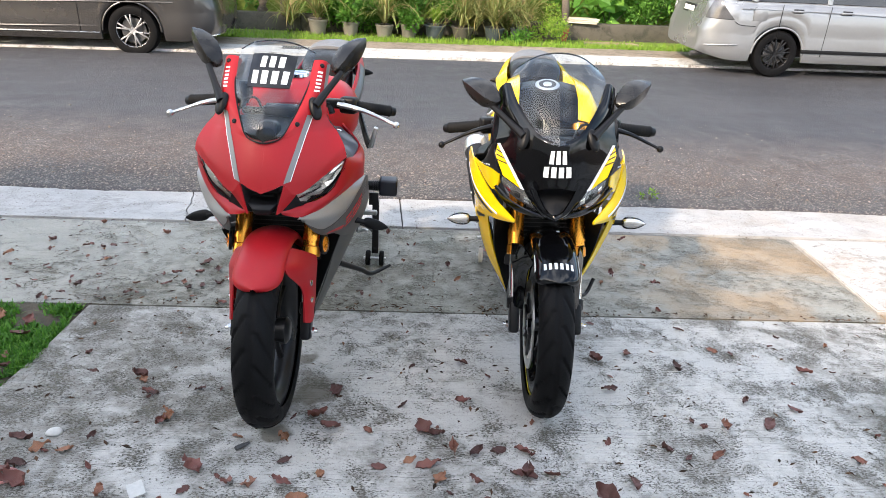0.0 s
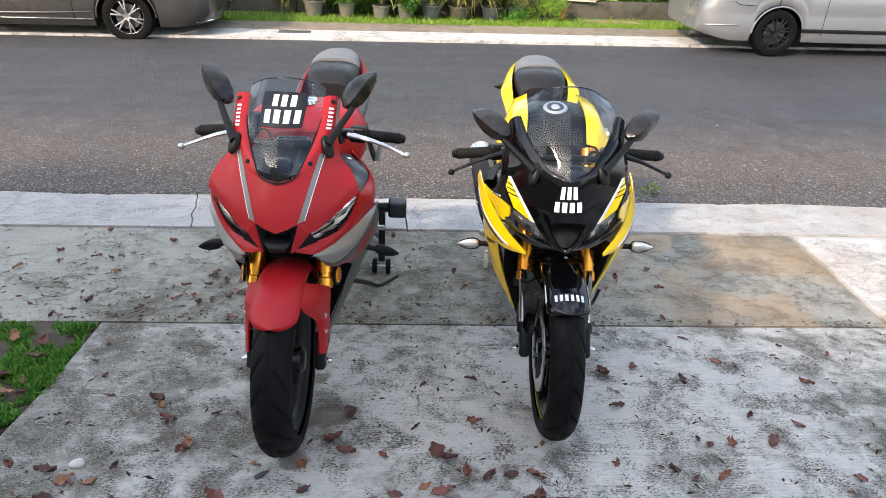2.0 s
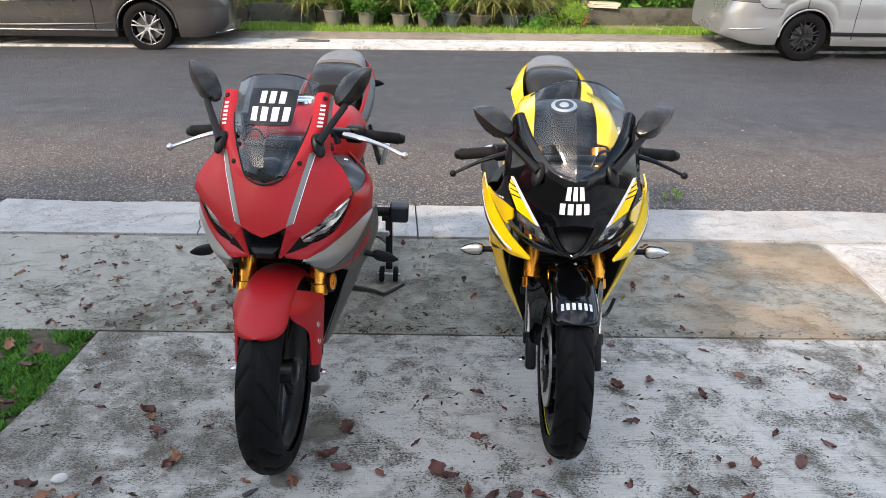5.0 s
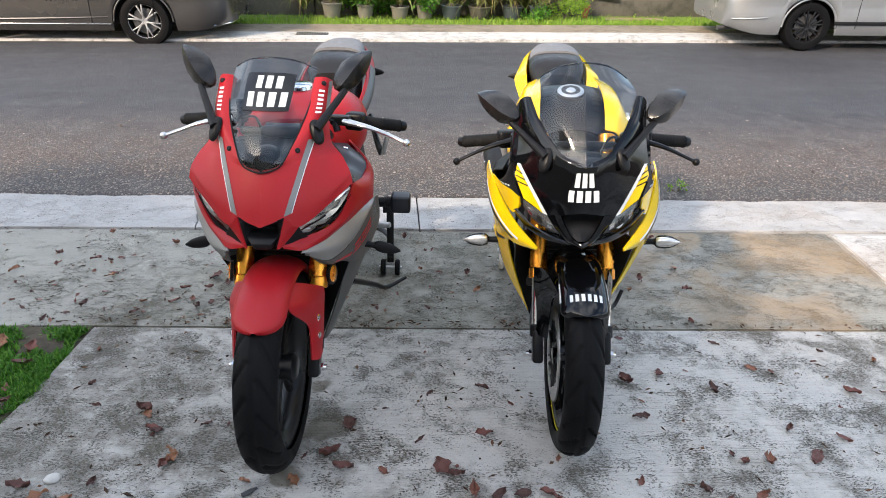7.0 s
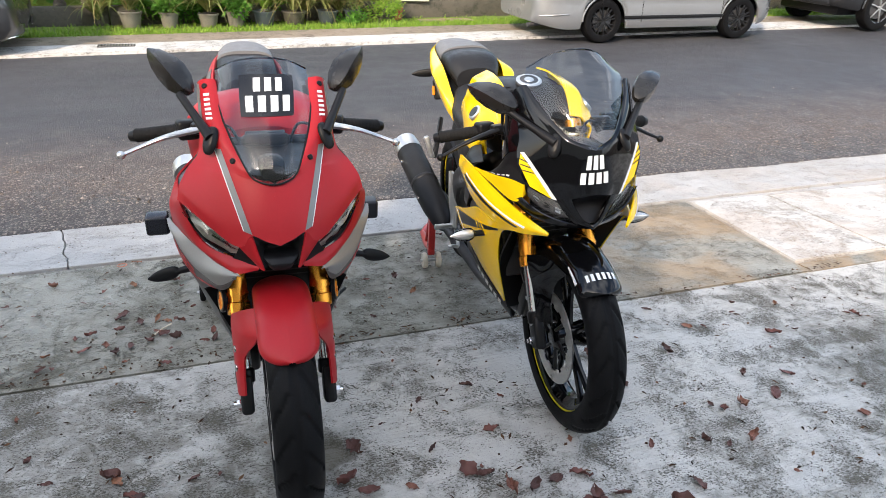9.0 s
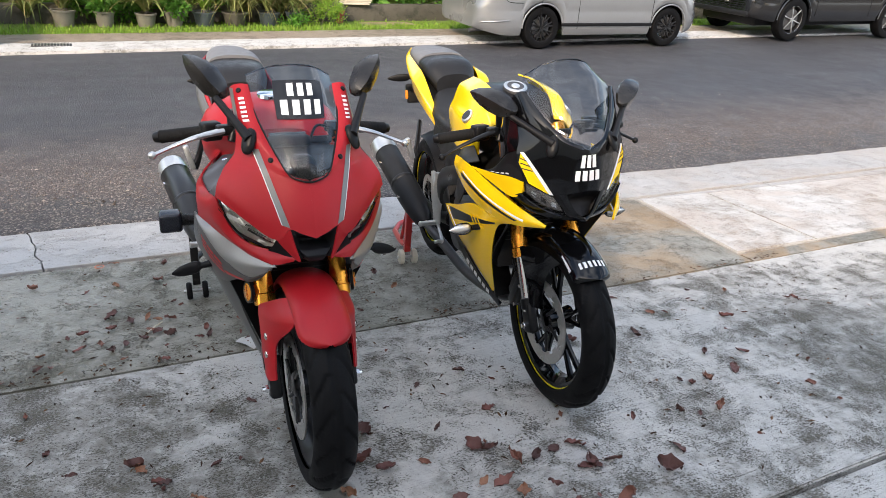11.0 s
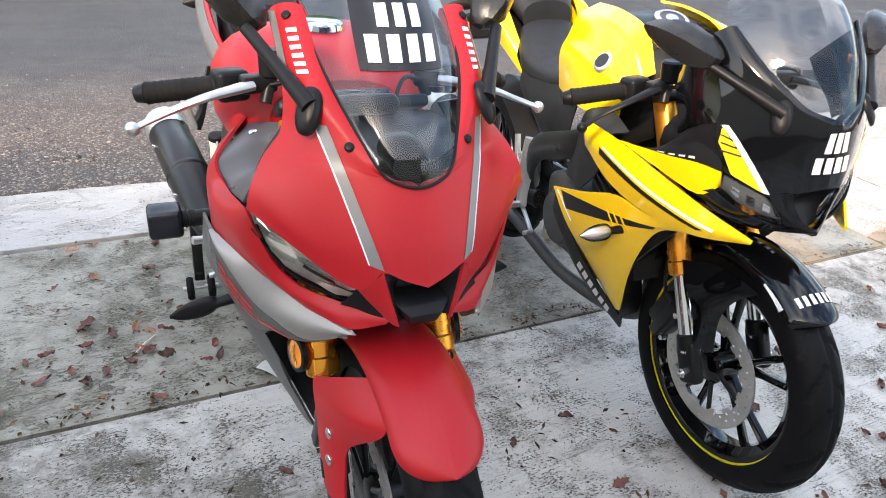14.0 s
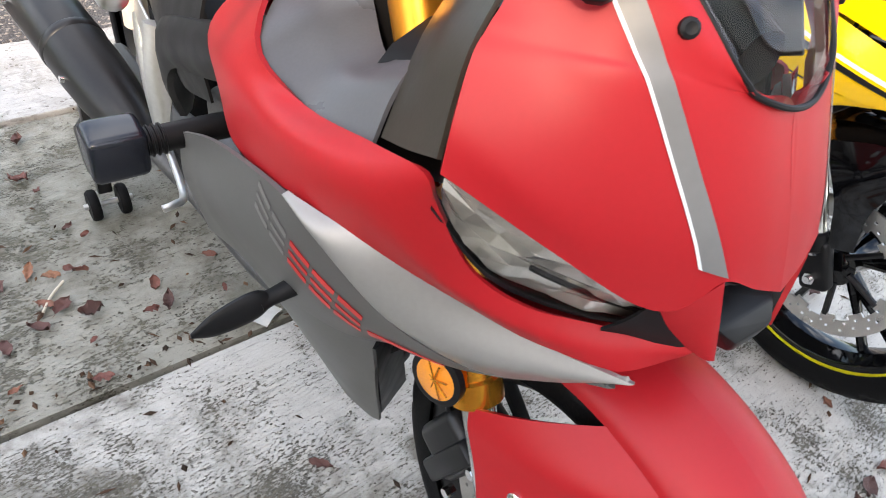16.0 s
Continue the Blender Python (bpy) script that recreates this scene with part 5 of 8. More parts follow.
    # dark liner that closes the nose behind the lamps
    liner = loft([oval(0, -0.008, 0.730, 0.035, 0.030, 20), oval(0, 0.05, 0.775, 0.08, 0.07, 20), oval(0, 0.12, 0.80, 0.15, 0.085, 20), oval(0, 0.22, 0.78, 0.18, 0.09, 20)], 4)
    part("nose_liner", liner, M_BLACK, b)

    # headlights
    top = [(0.070, -0.052, 0.722), (0.105, -0.032, 0.739), (0.153, 0.014, 0.774), (0.209, 0.064, 0.822)]
    mid = [(0.072, -0.046, 0.712), (0.110, -0.012, 0.722), (0.162, 0.032, 0.750), (0.212, 0.070, 0.804)]
    low = [(0.074, -0.038, 0.703), (0.116, 0.002, 0.703), (0.168, 0.046, 0.727), (0.209, 0.074, 0.787)]
    lamp = Sheet([top, mid, low])
    for s in (-1, 1):
        hl = part("headlight", lamp.patch(10, 16, lift=-0.028, thick=0.006, side=s, flip=True), M_BLACK, b, "slim headlight with a chrome reflector")
        inner = Sheet([[Vector(p) + Vector((-0.006, 0.020, -0.004 - 0.004 * (k % 2))) for k, p in enumerate(r)] for r in (top, mid, low)])
        bowl = lamp.patch(5, 9, u=(0.02, 0.92), v=(0.02, 0.98), lift=-0.009, side=s)
        rnd = random.Random(7)
        for v in sorted(bowl.verts, key=lambda q: (round(q.co.z, 4), round(abs(q.co.x), 4))):
            v.co += Vector((rnd.uniform(-0.004, 0.004), rnd.uniform(-0.005, 0.005), rnd.uniform(-0.004, 0.004)))
        part("reflector_bowl", bowl, M_BOWL, hl, "faceted chrome reflector", smooth=False)
        part("lamp_divider", lamp.patch(3, 14, u=(0.50, 0.54), v=(0.10, 0.60), lift=-0.006, thick=0.004, side=s), M_DARKGREY, hl)
        part("lamp_bezel", lamp.patch(3, 16, u=(0.93, 1.0), lift=-0.001, thick=0.012, side=s, flip=True), M_BLACK, hl)
        part("headlight_lens", lamp.patch(10, 16, lift=-0.003, side=s, flip=True), M_LENS, hl)

    fill = Sheet([[(0.088, -0.040, 0.736), (0.096, -0.030, 0.716), (0.106, -0.018, 0.700)], [(0.071, -0.050, 0.716), (0.078, -0.043, 0.707), (0.086, -0.033, 0.697)], [(0.053, -0.061, 0.694), (0.056, -0.058, 0.692), (0.060, -0.054, 0.689)]])
    part("lamp_infill", fill.patch(8, 6, thick=0.003, mirror=True, flip=True), M_BLACK, b)
    # red cheek under the lamp, running back to the tank
    ch_a = [(0.046, -0.066, 0.692), (0.100, -0.016, 0.700), (0.150, 0.022, 0.712), (0.180, 0.054, 0.735), (0.203, 0.070, 0.785), (0.214, 0.080, 0.816), (0.216, 0.135, 0.808), (0.221, 0.235, 0.792), (0.228, 0.312, 0.815), (0.166, 0.390, 0.862)]
    ch_b = [(0.050, -0.064, 0.687), (0.108, -0.024, 0.686), (0.152, 0.018, 0.694), (0.187, 0.062, 0.712), (0.214, 0.096, 0.745), (0.232, 0.130, 0.772), (0.243, 0.180, 0.780), (0.246, 0.260, 0.775), (0.240, 0.360, 0.772), (0.214, 0.460, 0.775)]
    ch_c = [(0.052, -0.060, 0.681), (0.100, -0.036, 0.668), (0.136, 0.012, 0.672), (0.166, 0.056, 0.686), (0.198, 0.102, 0.703), (0.228, 0.156, 0.720), (0.244, 0.205, 0.728), (0.246, 0.280, 0.712), (0.236, 0.370, 0.695), (0.208, 0.470, 0.690)]
    cheek = Sheet([ch_a, ch_b, ch_c])
    part("side_cowl", cheek.patch(14, 40, thick=0.005, mirror=True, flip=True), M_RED, b)
    # silver wing
    wg_a = [(0.097, -0.055, 0.670), (0.128, -0.003, 0.674), (0.158, 0.045, 0.686), (0.192, 0.092, 0.704), (0.226, 0.150, 0.723), (0.252, 0.206, 0.736)]
    wg_b = [(0.100, -0.052, 0.668), (0.138, 0.000, 0.652), (0.176, 0.052, 0.646), (0.212, 0.112, 0.658), (0.248, 0.166, 0.714), (0.257, 0.207, 0.733)]
    wg_c = [(0.100, -0.048, 0.666), (0.124, 0.006, 0.628), (0.152, 0.062, 0.604), (0.194, 0.126, 0.626), (0.238, 0.178, 0.698), (0.254, 0.208, 0.730)]
    wing = Sheet([wg_a, wg_b, wg_c])
    part("side_wing", wing.patch(12, 30, thick=0.007, mirror=True, flip=True), M_SILVER, b, "matt silver blade along the fairing")
    # grey side panel
    gp_a = [(0.101, -0.042, 0.662), (0.124, 0.010, 0.624), (0.152, 0.066, 0.600), (0.194, 0.132, 0.622), (0.240, 0.184, 0.702), (0.254, 0.230, 0.726), (0.252, 0.380, 0.690), (0.238, 0.540, 0.615)]
    gp_b = [(0.104, -0.036, 0.658), (0.126, 0.030, 0.612), (0.152, 0.085, 0.583), (0.188, 0.150, 0.582), (0.226, 0.210, 0.604), (0.248, 0.290, 0.622), (0.252, 0.420, 0.592), (0.228, 0.590, 0.520)]
    gp_c = [(0.104, -0.030, 0.655), (0.122, 0.040, 0.602), (0.142, 0.100, 0.570), (0.167, 0.150, 0.560), (0.192, 0.220, 0.530), (0.212, 0.320, 0.510), (0.214, 0.450, 0.480), (0.200, 0.600, 0.410)]
    side = Sheet([gp_a, gp_b, gp_c])
    sp = part("side_panel", side.patch(16, 36, thick=0.005, mirror=True, flip=True), M_GREY, b, "matt dark grey side fairing")
    for k, (y0, y1, mt) in enumerate(((0.262, 0.246, M_DECAL_SILVER), (0.243, 0.228, M_DECAL_SILVER), (0.224, 0.207, M_DECAL_RED), (0.204, 0.187, M_DECAL_RED), (0.184, 0.166, M_DECAL_RED))):
        z0, z1 = 0.588 + (y0 - 0.16) * 1.12, 0.588 + (y1 - 0.16) * 1.12
        for lo, hi in ((-0.022, -0.015), (-0.006, -0.001), (0.008, 0.015)):
            q0, q1 = 0.010 - 0.016 * (lo + 0.022) / 0.037, 0.010 - 0.016 * (hi + 0.022) / 0.037
            part("panel_letter", side.decal([(y0 + q1, z0 + hi), (y0 + q0, z0 + lo), (y1 + q0, z1 + lo), (y1 + q1, z1 + hi)], "yz", 3, 2), mt, sp)
    part("panel_flash", side.decal([(0.163, 0.586), (0.168, 0.572), (0.095, 0.578), (0.092, 0.584)], "yz", 8, 2), M_DECAL_RED, sp)
    # lower fairing that narrows to a point under the engine
    lower = Sheet([[(0.172, 0.185, 0.548), (0.204, 0.260, 0.528), (0.212, 0.350, 0.505), (0.206, 0.470, 0.465)],
                   [(0.150, 0.215, 0.430), (0.166, 0.275, 0.412), (0.172, 0.335, 0.400), (0.168, 0.410, 0.385)],
                   [(0.080, 0.300, 0.213), (0.086, 0.315, 0.210), (0.092, 0.335, 0.212), (0.102, 0.360, 0.222)]])
    part("lower_fairing", lower.patch(16, 16, thick=0.005, mirror=True, flip=True), M_GREY, b)
    inner = Sheet([[(0.186, 0.170, 0.548), (0.10, 0.23, 0.56)], [(0.146, 0.220, 0.430), (0.08, 0.27, 0.43)], [(0.078, 0.305, 0.228), (0.02, 0.33, 0.24)]])
    part("fairing_inner", inner.patch(8, 6, thick=0.004, mirror=True), M_BLACK, b)
    # satin trim between cowl and tank
    t1 = Sheet([[(0.149, 0.096, 0.955), (0.158, 0.090, 0.930), (0.188, 0.082, 0.890), (0.213, 0.068, 0.832)], [(0.132, 0.140, 0.944), (0.148, 0.134, 0.916), (0.180, 0.126, 0.878), (0.208, 0.108, 0.816)],
                [(0.112, 0.178, 0.930), (0.130, 0.174, 0.900), (0.162, 0.168, 0.862), (0.202, 0.150, 0.802)]])
    part("cowl_trim", t1.patch(8, 14, thick=0.004, mirror=True), M_COWL_TRIM, b, "satin bronze-black trim behind the cowl")
    t2 = Sheet([[(0.170, 0.160, 0.852), (0.190, 0.158, 0.828), (0.208, 0.152, 0.798)], [(0.146, 0.235, 0.824), (0.187, 0.245, 0.813), (0.219, 0.252, 0.786)],
                [(0.122, 0.300, 0.848), (0.172, 0.305, 0.838), (0.226, 0.312, 0.810)], [(0.112, 0.345, 0.860), (0.138, 0.364, 0.856), (0.160, 0.383, 0.850)]])
    tk = part("tank_trim", t2.patch(18, 14, thick=0.004, mirror=True), M_TRIM_GREY, b, "satin grey trim beside the tank")
    for s in (-1, 1):
        part("trim_bolt", lathe([(0.001, 0.0015), (0.005, 0.002), (0.0075, 0.001), (0.0075, -0.003)], 16, (s * 0.160, 0.338, 0.848), (s * 0.35, -0.2, 0.9)), M_CHROME, tk)

    # screen with its plate
    screen = Sheet([[(0, -0.040, 0.874), (0.022, -0.036, 0.877), (0.043, -0.027, 0.885)], [(0, -0.030, 0.912), (0.036, -0.020, 0.910), (0.060, -0.009, 0.908)], [(0, 0.015, 0.985), (0.054, 0.030, 0.984), (0.094, 0.066, 0.988)],
                    [(0, 0.075, 1.062), (0.060, 0.098, 1.058), (0.108, 0.135, 1.045)], [(0, 0.150, 1.128), (0.058, 0.168, 1.120), (0.106, 0.202, 1.096)]])
    sc = part("windscreen", screen.patch(28, 16, lift=0.001, mirror=True), M_SCREEN, b, "clear bubble windscreen")
    sc.visible_shadow = False
    full = Sheet([[Vector((-q.x, q.y, q.z)) for q in r[:0:-1]] + list(r) for r in screen.rows])
    rim_bm = tube([full.at(1.0, k / 12) for k in range(13)], 0.0022, 8, 36)
    part("screen_edge", rim_bm, M_SCREEN_SMOKE, sc)
    border = [full.at(0.80 - 0.08 * k, 0.0) for k in range(10)] + [full.at(0.0, 0.2 * k) for k in range(6)] + [full.at(0.08 * k, 1.0) for k in range(1, 11)]
    part("screen_gasket", tube([p + Vector((0, -0.0015, 0.0005)) for p in border], 0.0023, 8, 110), M_BLACK, sc, "black rubber edging of the screen")
    def on_plate(a, k):
        return (0.585 + 0.285 * a, 0.25 + 0.03 * a + 0.50 * k)
    pl = part("number_plate", full.patch(8, 12, shape=on_plate, lift=0.003, thick=0.002, flip=True), M_DECAL_BLACK, sc, "black number plate with plain white bars")
    for row, n, k0, k1 in (((0.56, 0.90), 3, 0.22, 0.80), ((0.10, 0.46), 4, 0.07, 0.95)):
        for i in range(n):
            w = (k1 - k0) / n
            lo, hi = k0 + w * (i + 0.19), k0 + w * (i + 0.81)
            part("plate_bar", full.patch(3, 3, shape=lambda a, k: on_plate(row[0] + (row[1] - row[0]) * a, lo + (hi - lo) * k), lift=0.0042, thick=0.001, flip=True), M_WHITE, pl)
    # dashboard behind the screen
    bm = box((0.12, 0.03, 0.034), (0, 0.22, 0.918), (-55, 0, 0), bevel=0.014, segs=3)
    dash = part("instrument_panel", bm, M_BLACK, b)
    part("panel_display", box((0.10, 0.004, 0.026), (0, 0.232, 0.930), (-55, 0, 0), bevel=0.002), M_CAR_GLASS, dash)
    part("duct", loft([oval(0, 0.00, 0.890, 0.026, 0.020, 16), oval(0, 0.03, 0.900, 0.030, 0.022, 16), oval(0, 0.06, 0.900, 0.030, 0.022, 16)], 4), M_BLACK, b)
    tray = Sheet([[(0, 0.03, 0.876), (0.05, 0.04, 0.880), (0.115, 0.085, 0.895)], [(0, 0.14, 0.893), (0.06, 0.14, 0.893), (0.130, 0.15, 0.898)], [(0, 0.24, 0.905), (0.06, 0.24, 0.903), (0.125, 0.24, 0.898)]])
    part("cockpit_tray", tray.patch(8, 8, thick=0.004, mirror=True), M_BLACK, b)
    # top clamp
    bm = box((0.26, 0.06, 0.022), (0, 0.285, 0.900), (-24, 0, 0), bevel=0.008, segs=3)
    rod((0, 0.285, 0.890), (0, 0.295, 0.920), 0.02, n=18, bm=bm)
    part("top_clamp", bm, M_SATIN, b)
    for s in (-1, 1):
        handlebar(b, s, (0.326, 0.382, 0.909), (0.346, 0.252, 0.889), M_ALU)
        mirror(b, s, (0.128, 0.042, 0.968), (0.242, 0.220, 1.148), (0.172, 0.156, 1.046), (0.188, 0.146, 1.050), stem_r=0.0095, fat=1.02)
        indicator(b, s, (0.228, 0.270, 0.567), (0.330, 0.275, 0.545), M_BLACK, M_BLACK)
        crash_slider(b, s, 0.535, 0.614, 0.345)
        rearset(b, s, 0.88, 0.40)

    # tank, seats, tail
    tank = loft([oval(0, 0.36, 0.84, 0.13, 0.085, 24, 2.6), oval(0, 0.42, 0.86, 0.185, 0.115, 24, 2.7), oval(0, 0.52, 0.875, 0.205, 0.128, 24, 2.6), oval(0, 0.64, 0.86, 0.19, 0.12, 24, 2.5), oval(0, 0.76, 0.82, 0.14, 0.085, 24, 2.4), oval(0, 0.85, 0.785, 0.10, 0.045, 24, 2.3)], 6)
    tn = part("fuel_tank", tank, M_RED, b)
    part("filler_cap", lathe([(0.002, 0.010), (0.034, 0.009), (0.040, 0.005), (0.042, -0.004)], 28, (0, 0.49, 1.000), (0, -0.1, 1)), M_CHROME, tn)
    seat = loft([oval(0, 0.80, 0.775, 0.085, 0.035, 20, 2.6), oval(0, 0.92, 0.770, 0.125, 0.04, 20, 2.8), oval(0, 1.05, 0.790, 0.13, 0.045, 20, 2.8), oval(0, 1.14, 0.835, 0.10, 0.045, 20, 2.6)], 6)
    part("rider_seat", seat, M_SEAT, b)
    ps = loft([oval(0, 1.13, 0.905, 0.085, 0.045, 20, 2.6), oval(0, 1.20, 0.950, 0.105, 0.050, 20, 2.8), oval(0, 1.33, 0.975, 0.110, 0.042, 20, 2.8)], 6)
    part("pillion_seat", ps, M_SEAT, b)
    pt = loft([oval(0, 1.325, 0.982, 0.108, 0.046, 20, 2.6), oval(0, 1.42, 0.998, 0.104, 0.040, 20, 2.8), oval(0, 1.54, 1.012, 0.080, 0.032, 20, 2.6), oval(0, 1.63, 1.018, 0.040, 0.018, 20, 2.3)], 6)
    part("pillion_pad", pt, M_SEAT_GREY, b, "grey rear seat cover")
    tail = Sheet([[(0.108, 1.00, 0.825), (0.130, 1.16, 0.905), (0.122, 1.36, 0.965), (0.098, 1.54, 1.000), (0.040, 1.70, 1.010)],
                  [(0.128, 1.00, 0.785), (0.158, 1.16, 0.860), (0.150, 1.36, 0.925), (0.118, 1.54, 0.970), (0.050, 1.72, 0.995)],
                  [(0.110, 1.00, 0.735), (0.128, 1.16, 0.795), (0.118, 1.36, 0.870), (0.090, 1.54, 0.930), (0.040, 1.70, 0.970)]])
    tl = part("tail_cowl", tail.patch(12, 26, thick=0.005, mirror=True, flip=True), M_RED, b)
    part("tail_inlay", tail.patch(6, 12, u=(0.12, 0.62), v=(0.06, 0.50), lift=0.003, thick=0.003, mirror=True, flip=True), M_GREY, tl)
    part("tail_core", loft([oval(0, 0.95, 0.74, 0.10, 0.05, 16), oval(0, 1.2, 0.85, 0.11, 0.06, 16), oval(0, 1.5, 0.93, 0.08, 0.05, 16), oval(0, 1.68, 0.985, 0.035, 0.02, 16)], 5), M_BLACK, b)
    part("tail_lamp", box((0.07, 0.03, 0.03), (0, 1.70, 0.965), (20, 0, 0), bevel=0.008), M_DECAL_RED, b)
    for s in (-1, 1):
        indicator(b, s, (0.05, 1.55, 0.90), (0.175, 1.56, 0.895), M_BLACK, M_BLACK)
    part("plate_hanger", box((0.05, 0.05, 0.22), (0, 1.70, 0.80), (-32, 0, 0), bevel=0.01), M_BLACK, b)

    engine_block(b, 0.62, 0.50)
    radiator(b, 0.275, 0.55)
    for s in (-1, 1):
        part("frame_spar", tube([(s * 0.07, 0.30, 0.82), (s * 0.17, 0.50, 0.72), (s * 0.17, 0.78, 0.62), (s * 0.13, 0.88, 0.48)], 0.017, 10, 18, flat=2.2), M_DARKGREY, b)
        part("heel_guard", box((0.006, 0.10, 0.16), (s * 0.165, 0.93, 0.55), (25, 0, 0), bevel=0.003), M_ALU, b)
        part("subframe_cover", Sheet([[(s * 0.16, 0.62, 0.76), (s * 0.155, 0.80, 0.73), (s * 0.13, 0.98, 0.76)], [(s * 0.185, 0.60, 0.69), (s * 0.175, 0.80, 0.64), (s * 0.14, 0.98, 0.68)], [(s * 0.17, 0.62, 0.60), (s * 0.16, 0.78, 0.56), (s * 0.13, 0.92, 0.60)]]).patch(8, 10, thick=0.004), M_DARKGREY, b)
    part("shock_reservoir", rod((-0.160, 0.985, 0.570), (-0.160, 0.980, 0.632), 0.021, n=20, bevel=0.004), M_WHEEL_WHITE, b, "milky fluid reservoir")
    part("reservoir_cap", rod((-0.160, 0.980, 0.632), (-0.160, 0.978, 0.650), 0.0235, n=20, bevel=0.004), M_BLACK, b)
    RY, RZ = 1.38, 0.335
    wheel(b, "rear_wheel", RY, RZ, 0.305, 0.14, M_SATIN, disc=0.11, spin=0.1)
    rear_end(b, RY, RZ, None, None, M_GREY)
    muffler(b, -1, (0.185, 0.98, 0.36), (0.275, 1.50, 0.545), 0.062, M_ALU)
    # side stand, folded out behind
    part("side_stand", tube([(0.12, 0.70, 0.24), (0.19, 0.86, 0.15), (0.235, 0.94, 0.10), (0.31, 1.02, 0.11)], 0.010, 10, 14, radii=[0.013, 0.011, 0.010, 0.007]), M_SATIN, b)
    return b


red_motorcycle()
paddock_stand("black steel paddock stand with dark rollers lifting the red motorcycle", RAMP @ pose(-0.472, 0.067, 0, 0, 0, -3.7) @ pose(0, 1.285, 0), M_SATIN, M_RUBBER)

# ---- the yellow motorcycle ----
YELLOW_AT = RAMP @ pose(0.399, 0.12, 0, 0, 0, -8.8) @ pose(0, 0, 0, 0, -3.0, 0)


def yellow_motorcycle():
    b = thing("motorcycle", "gloss yellow and black sports motorcycle with yellow taped rims", "motorcycle", "parked motorcycles", m=YELLOW_AT)
    wheel(b, "front_wheel", 0.0, 0.297, 0.297, 0.104, M_GLOSS_BLACK, M_YELLOW_LINE, disc=0.143, spin=0.15)
    for s in (-1, 1):
        fork_leg(b, s, 0.100, 0.500, 0.900)
    caliper(b, -1, 0.082)
    sh, fen = fender(b, M_GLOSS_BLACK, 0.322, 0.130, 42, -55, edge=0.030, nose=0.22)
    bars_on(Sheet([[Vector((-q.x, q.y, q.z)) for q in r[:0:-1]] + list(r) for r in sh.rows]), fen, M_WHITE, (0.228, 0.290), (0.26, 0.74), 6, along="v", lift=0.0015, mirror=False, gap=0.42, flip=False)
    part("mudguard_flash", sh.patch(5, 3, shape=lambda a, k: (0.26 + 0.16 * a, 0.80 + 0.17 * k * (1 - 0.6 * a)), lift=0.0012, thick=0.0006, mirror=True), M_WHITE, fen)
    for s in (-1, 1):
        g = Sheet([[(s * 0.066, -0.10, 0.548), (s * 0.090, 0.00, 0.566), (s * 0.116, 0.08, 0.545)], [(s * 0.072, -0.05, 0.505), (s * 0.098, 0.00, 0.505), (s * 0.116, 0.06, 0.500)],
                   [(s * 0.074, -0.02, 0.44), (s * 0.094, 0.006, 0.44), (s * 0.108, 0.028, 0.44)], [(s * 0.078, -0.03, 0.36), (s * 0.094, -0.012, 0.36), (s * 0.106, 0.004, 0.36)]])
        part("mudguard_stay", g.patch(8, 8, thick=0.004, flip=s < 0), M_GLOSS_BLACK, b)

    # nose cowl
    b0 = [(0, -0.142, 0.790), (0.034, -0.136, 0.785), (0.060, -0.118, 0.776), (0.092, -0.097, 0.772), (0.126, -0.072, 0.786), (0.160, -0.052, 0.806)]
    b1 = [(0, -0.140, 0.830), (0.040, -0.132, 0.830), (0.074, -0.112, 0.829), (0.108, -0.088, 0.832), (0.140, -0.062, 0.842), (0.176, -0.036, 0.854)]
    b2 = [(0, -0.137, 0.906), (0.030, -0.132, 0.905), (0.060, -0.117, 0.904), (0.092, -0.095, 0.902), (0.130, -0.064, 0.899), (0.176, -0.022, 0.893)]
    b3 = [(0.060, -0.106, 0.937), (0.076, -0.098, 0.940), (0.084, -0.092, 0.942), (0.100, -0.080, 0.942), (0.126, -0.056, 0.940), (0.168, -0.016, 0.928)]
    b4 = [(0.108, -0.044, 0.998), (0.117, -0.040, 0.999), (0.127, -0.034, 0.999), (0.138, -0.026, 0.997), (0.150, -0.012, 0.992), (0.166, 0.012, 0.982)]
    b5 = [(0.136, 0.020, 1.058), (0.141, 0.020, 1.059), (0.146, 0.022, 1.059), (0.152, 0.026, 1.057), (0.158, 0.032, 1.052), (0.166, 0.042, 1.044)]
    cowl = Sheet([b0, b1, b2, b3, b4, b5])
    c = part("nose_cowl", cowl.patch(50, 32, thick=0.005, mirror=True, flip=True), M_GLOSS_BLACK, b, "gloss black nose cowl")
    part("cowl_flash", cowl.decal([(0.100, 0.774), (0.150, 0.803), (0.174, 0.862), (0.168, 0.888)], nu=16, nv=6), M_YELLOW, c, "yellow flash beside the headlight")
    for i in range(3):
        z = 0.838 + 0.014 * i
        part("flash_line", cowl.decal([(0.139 + 0.007 * i, z + 0.003), (0.140 + 0.007 * i, z), (0.171, z + 0.008), (0.171, z + 0.011)], nu=6, nv=1, lift=0.002), M_DECAL_BLACK, c)
    part("cowl_stripe", cowl.decal([(0.088, 0.771), (0.099, 0.773), (0.169, 0.892), (0.160, 0.893)], nu=18), M_WHITE, c, "white stripe down the cowl")
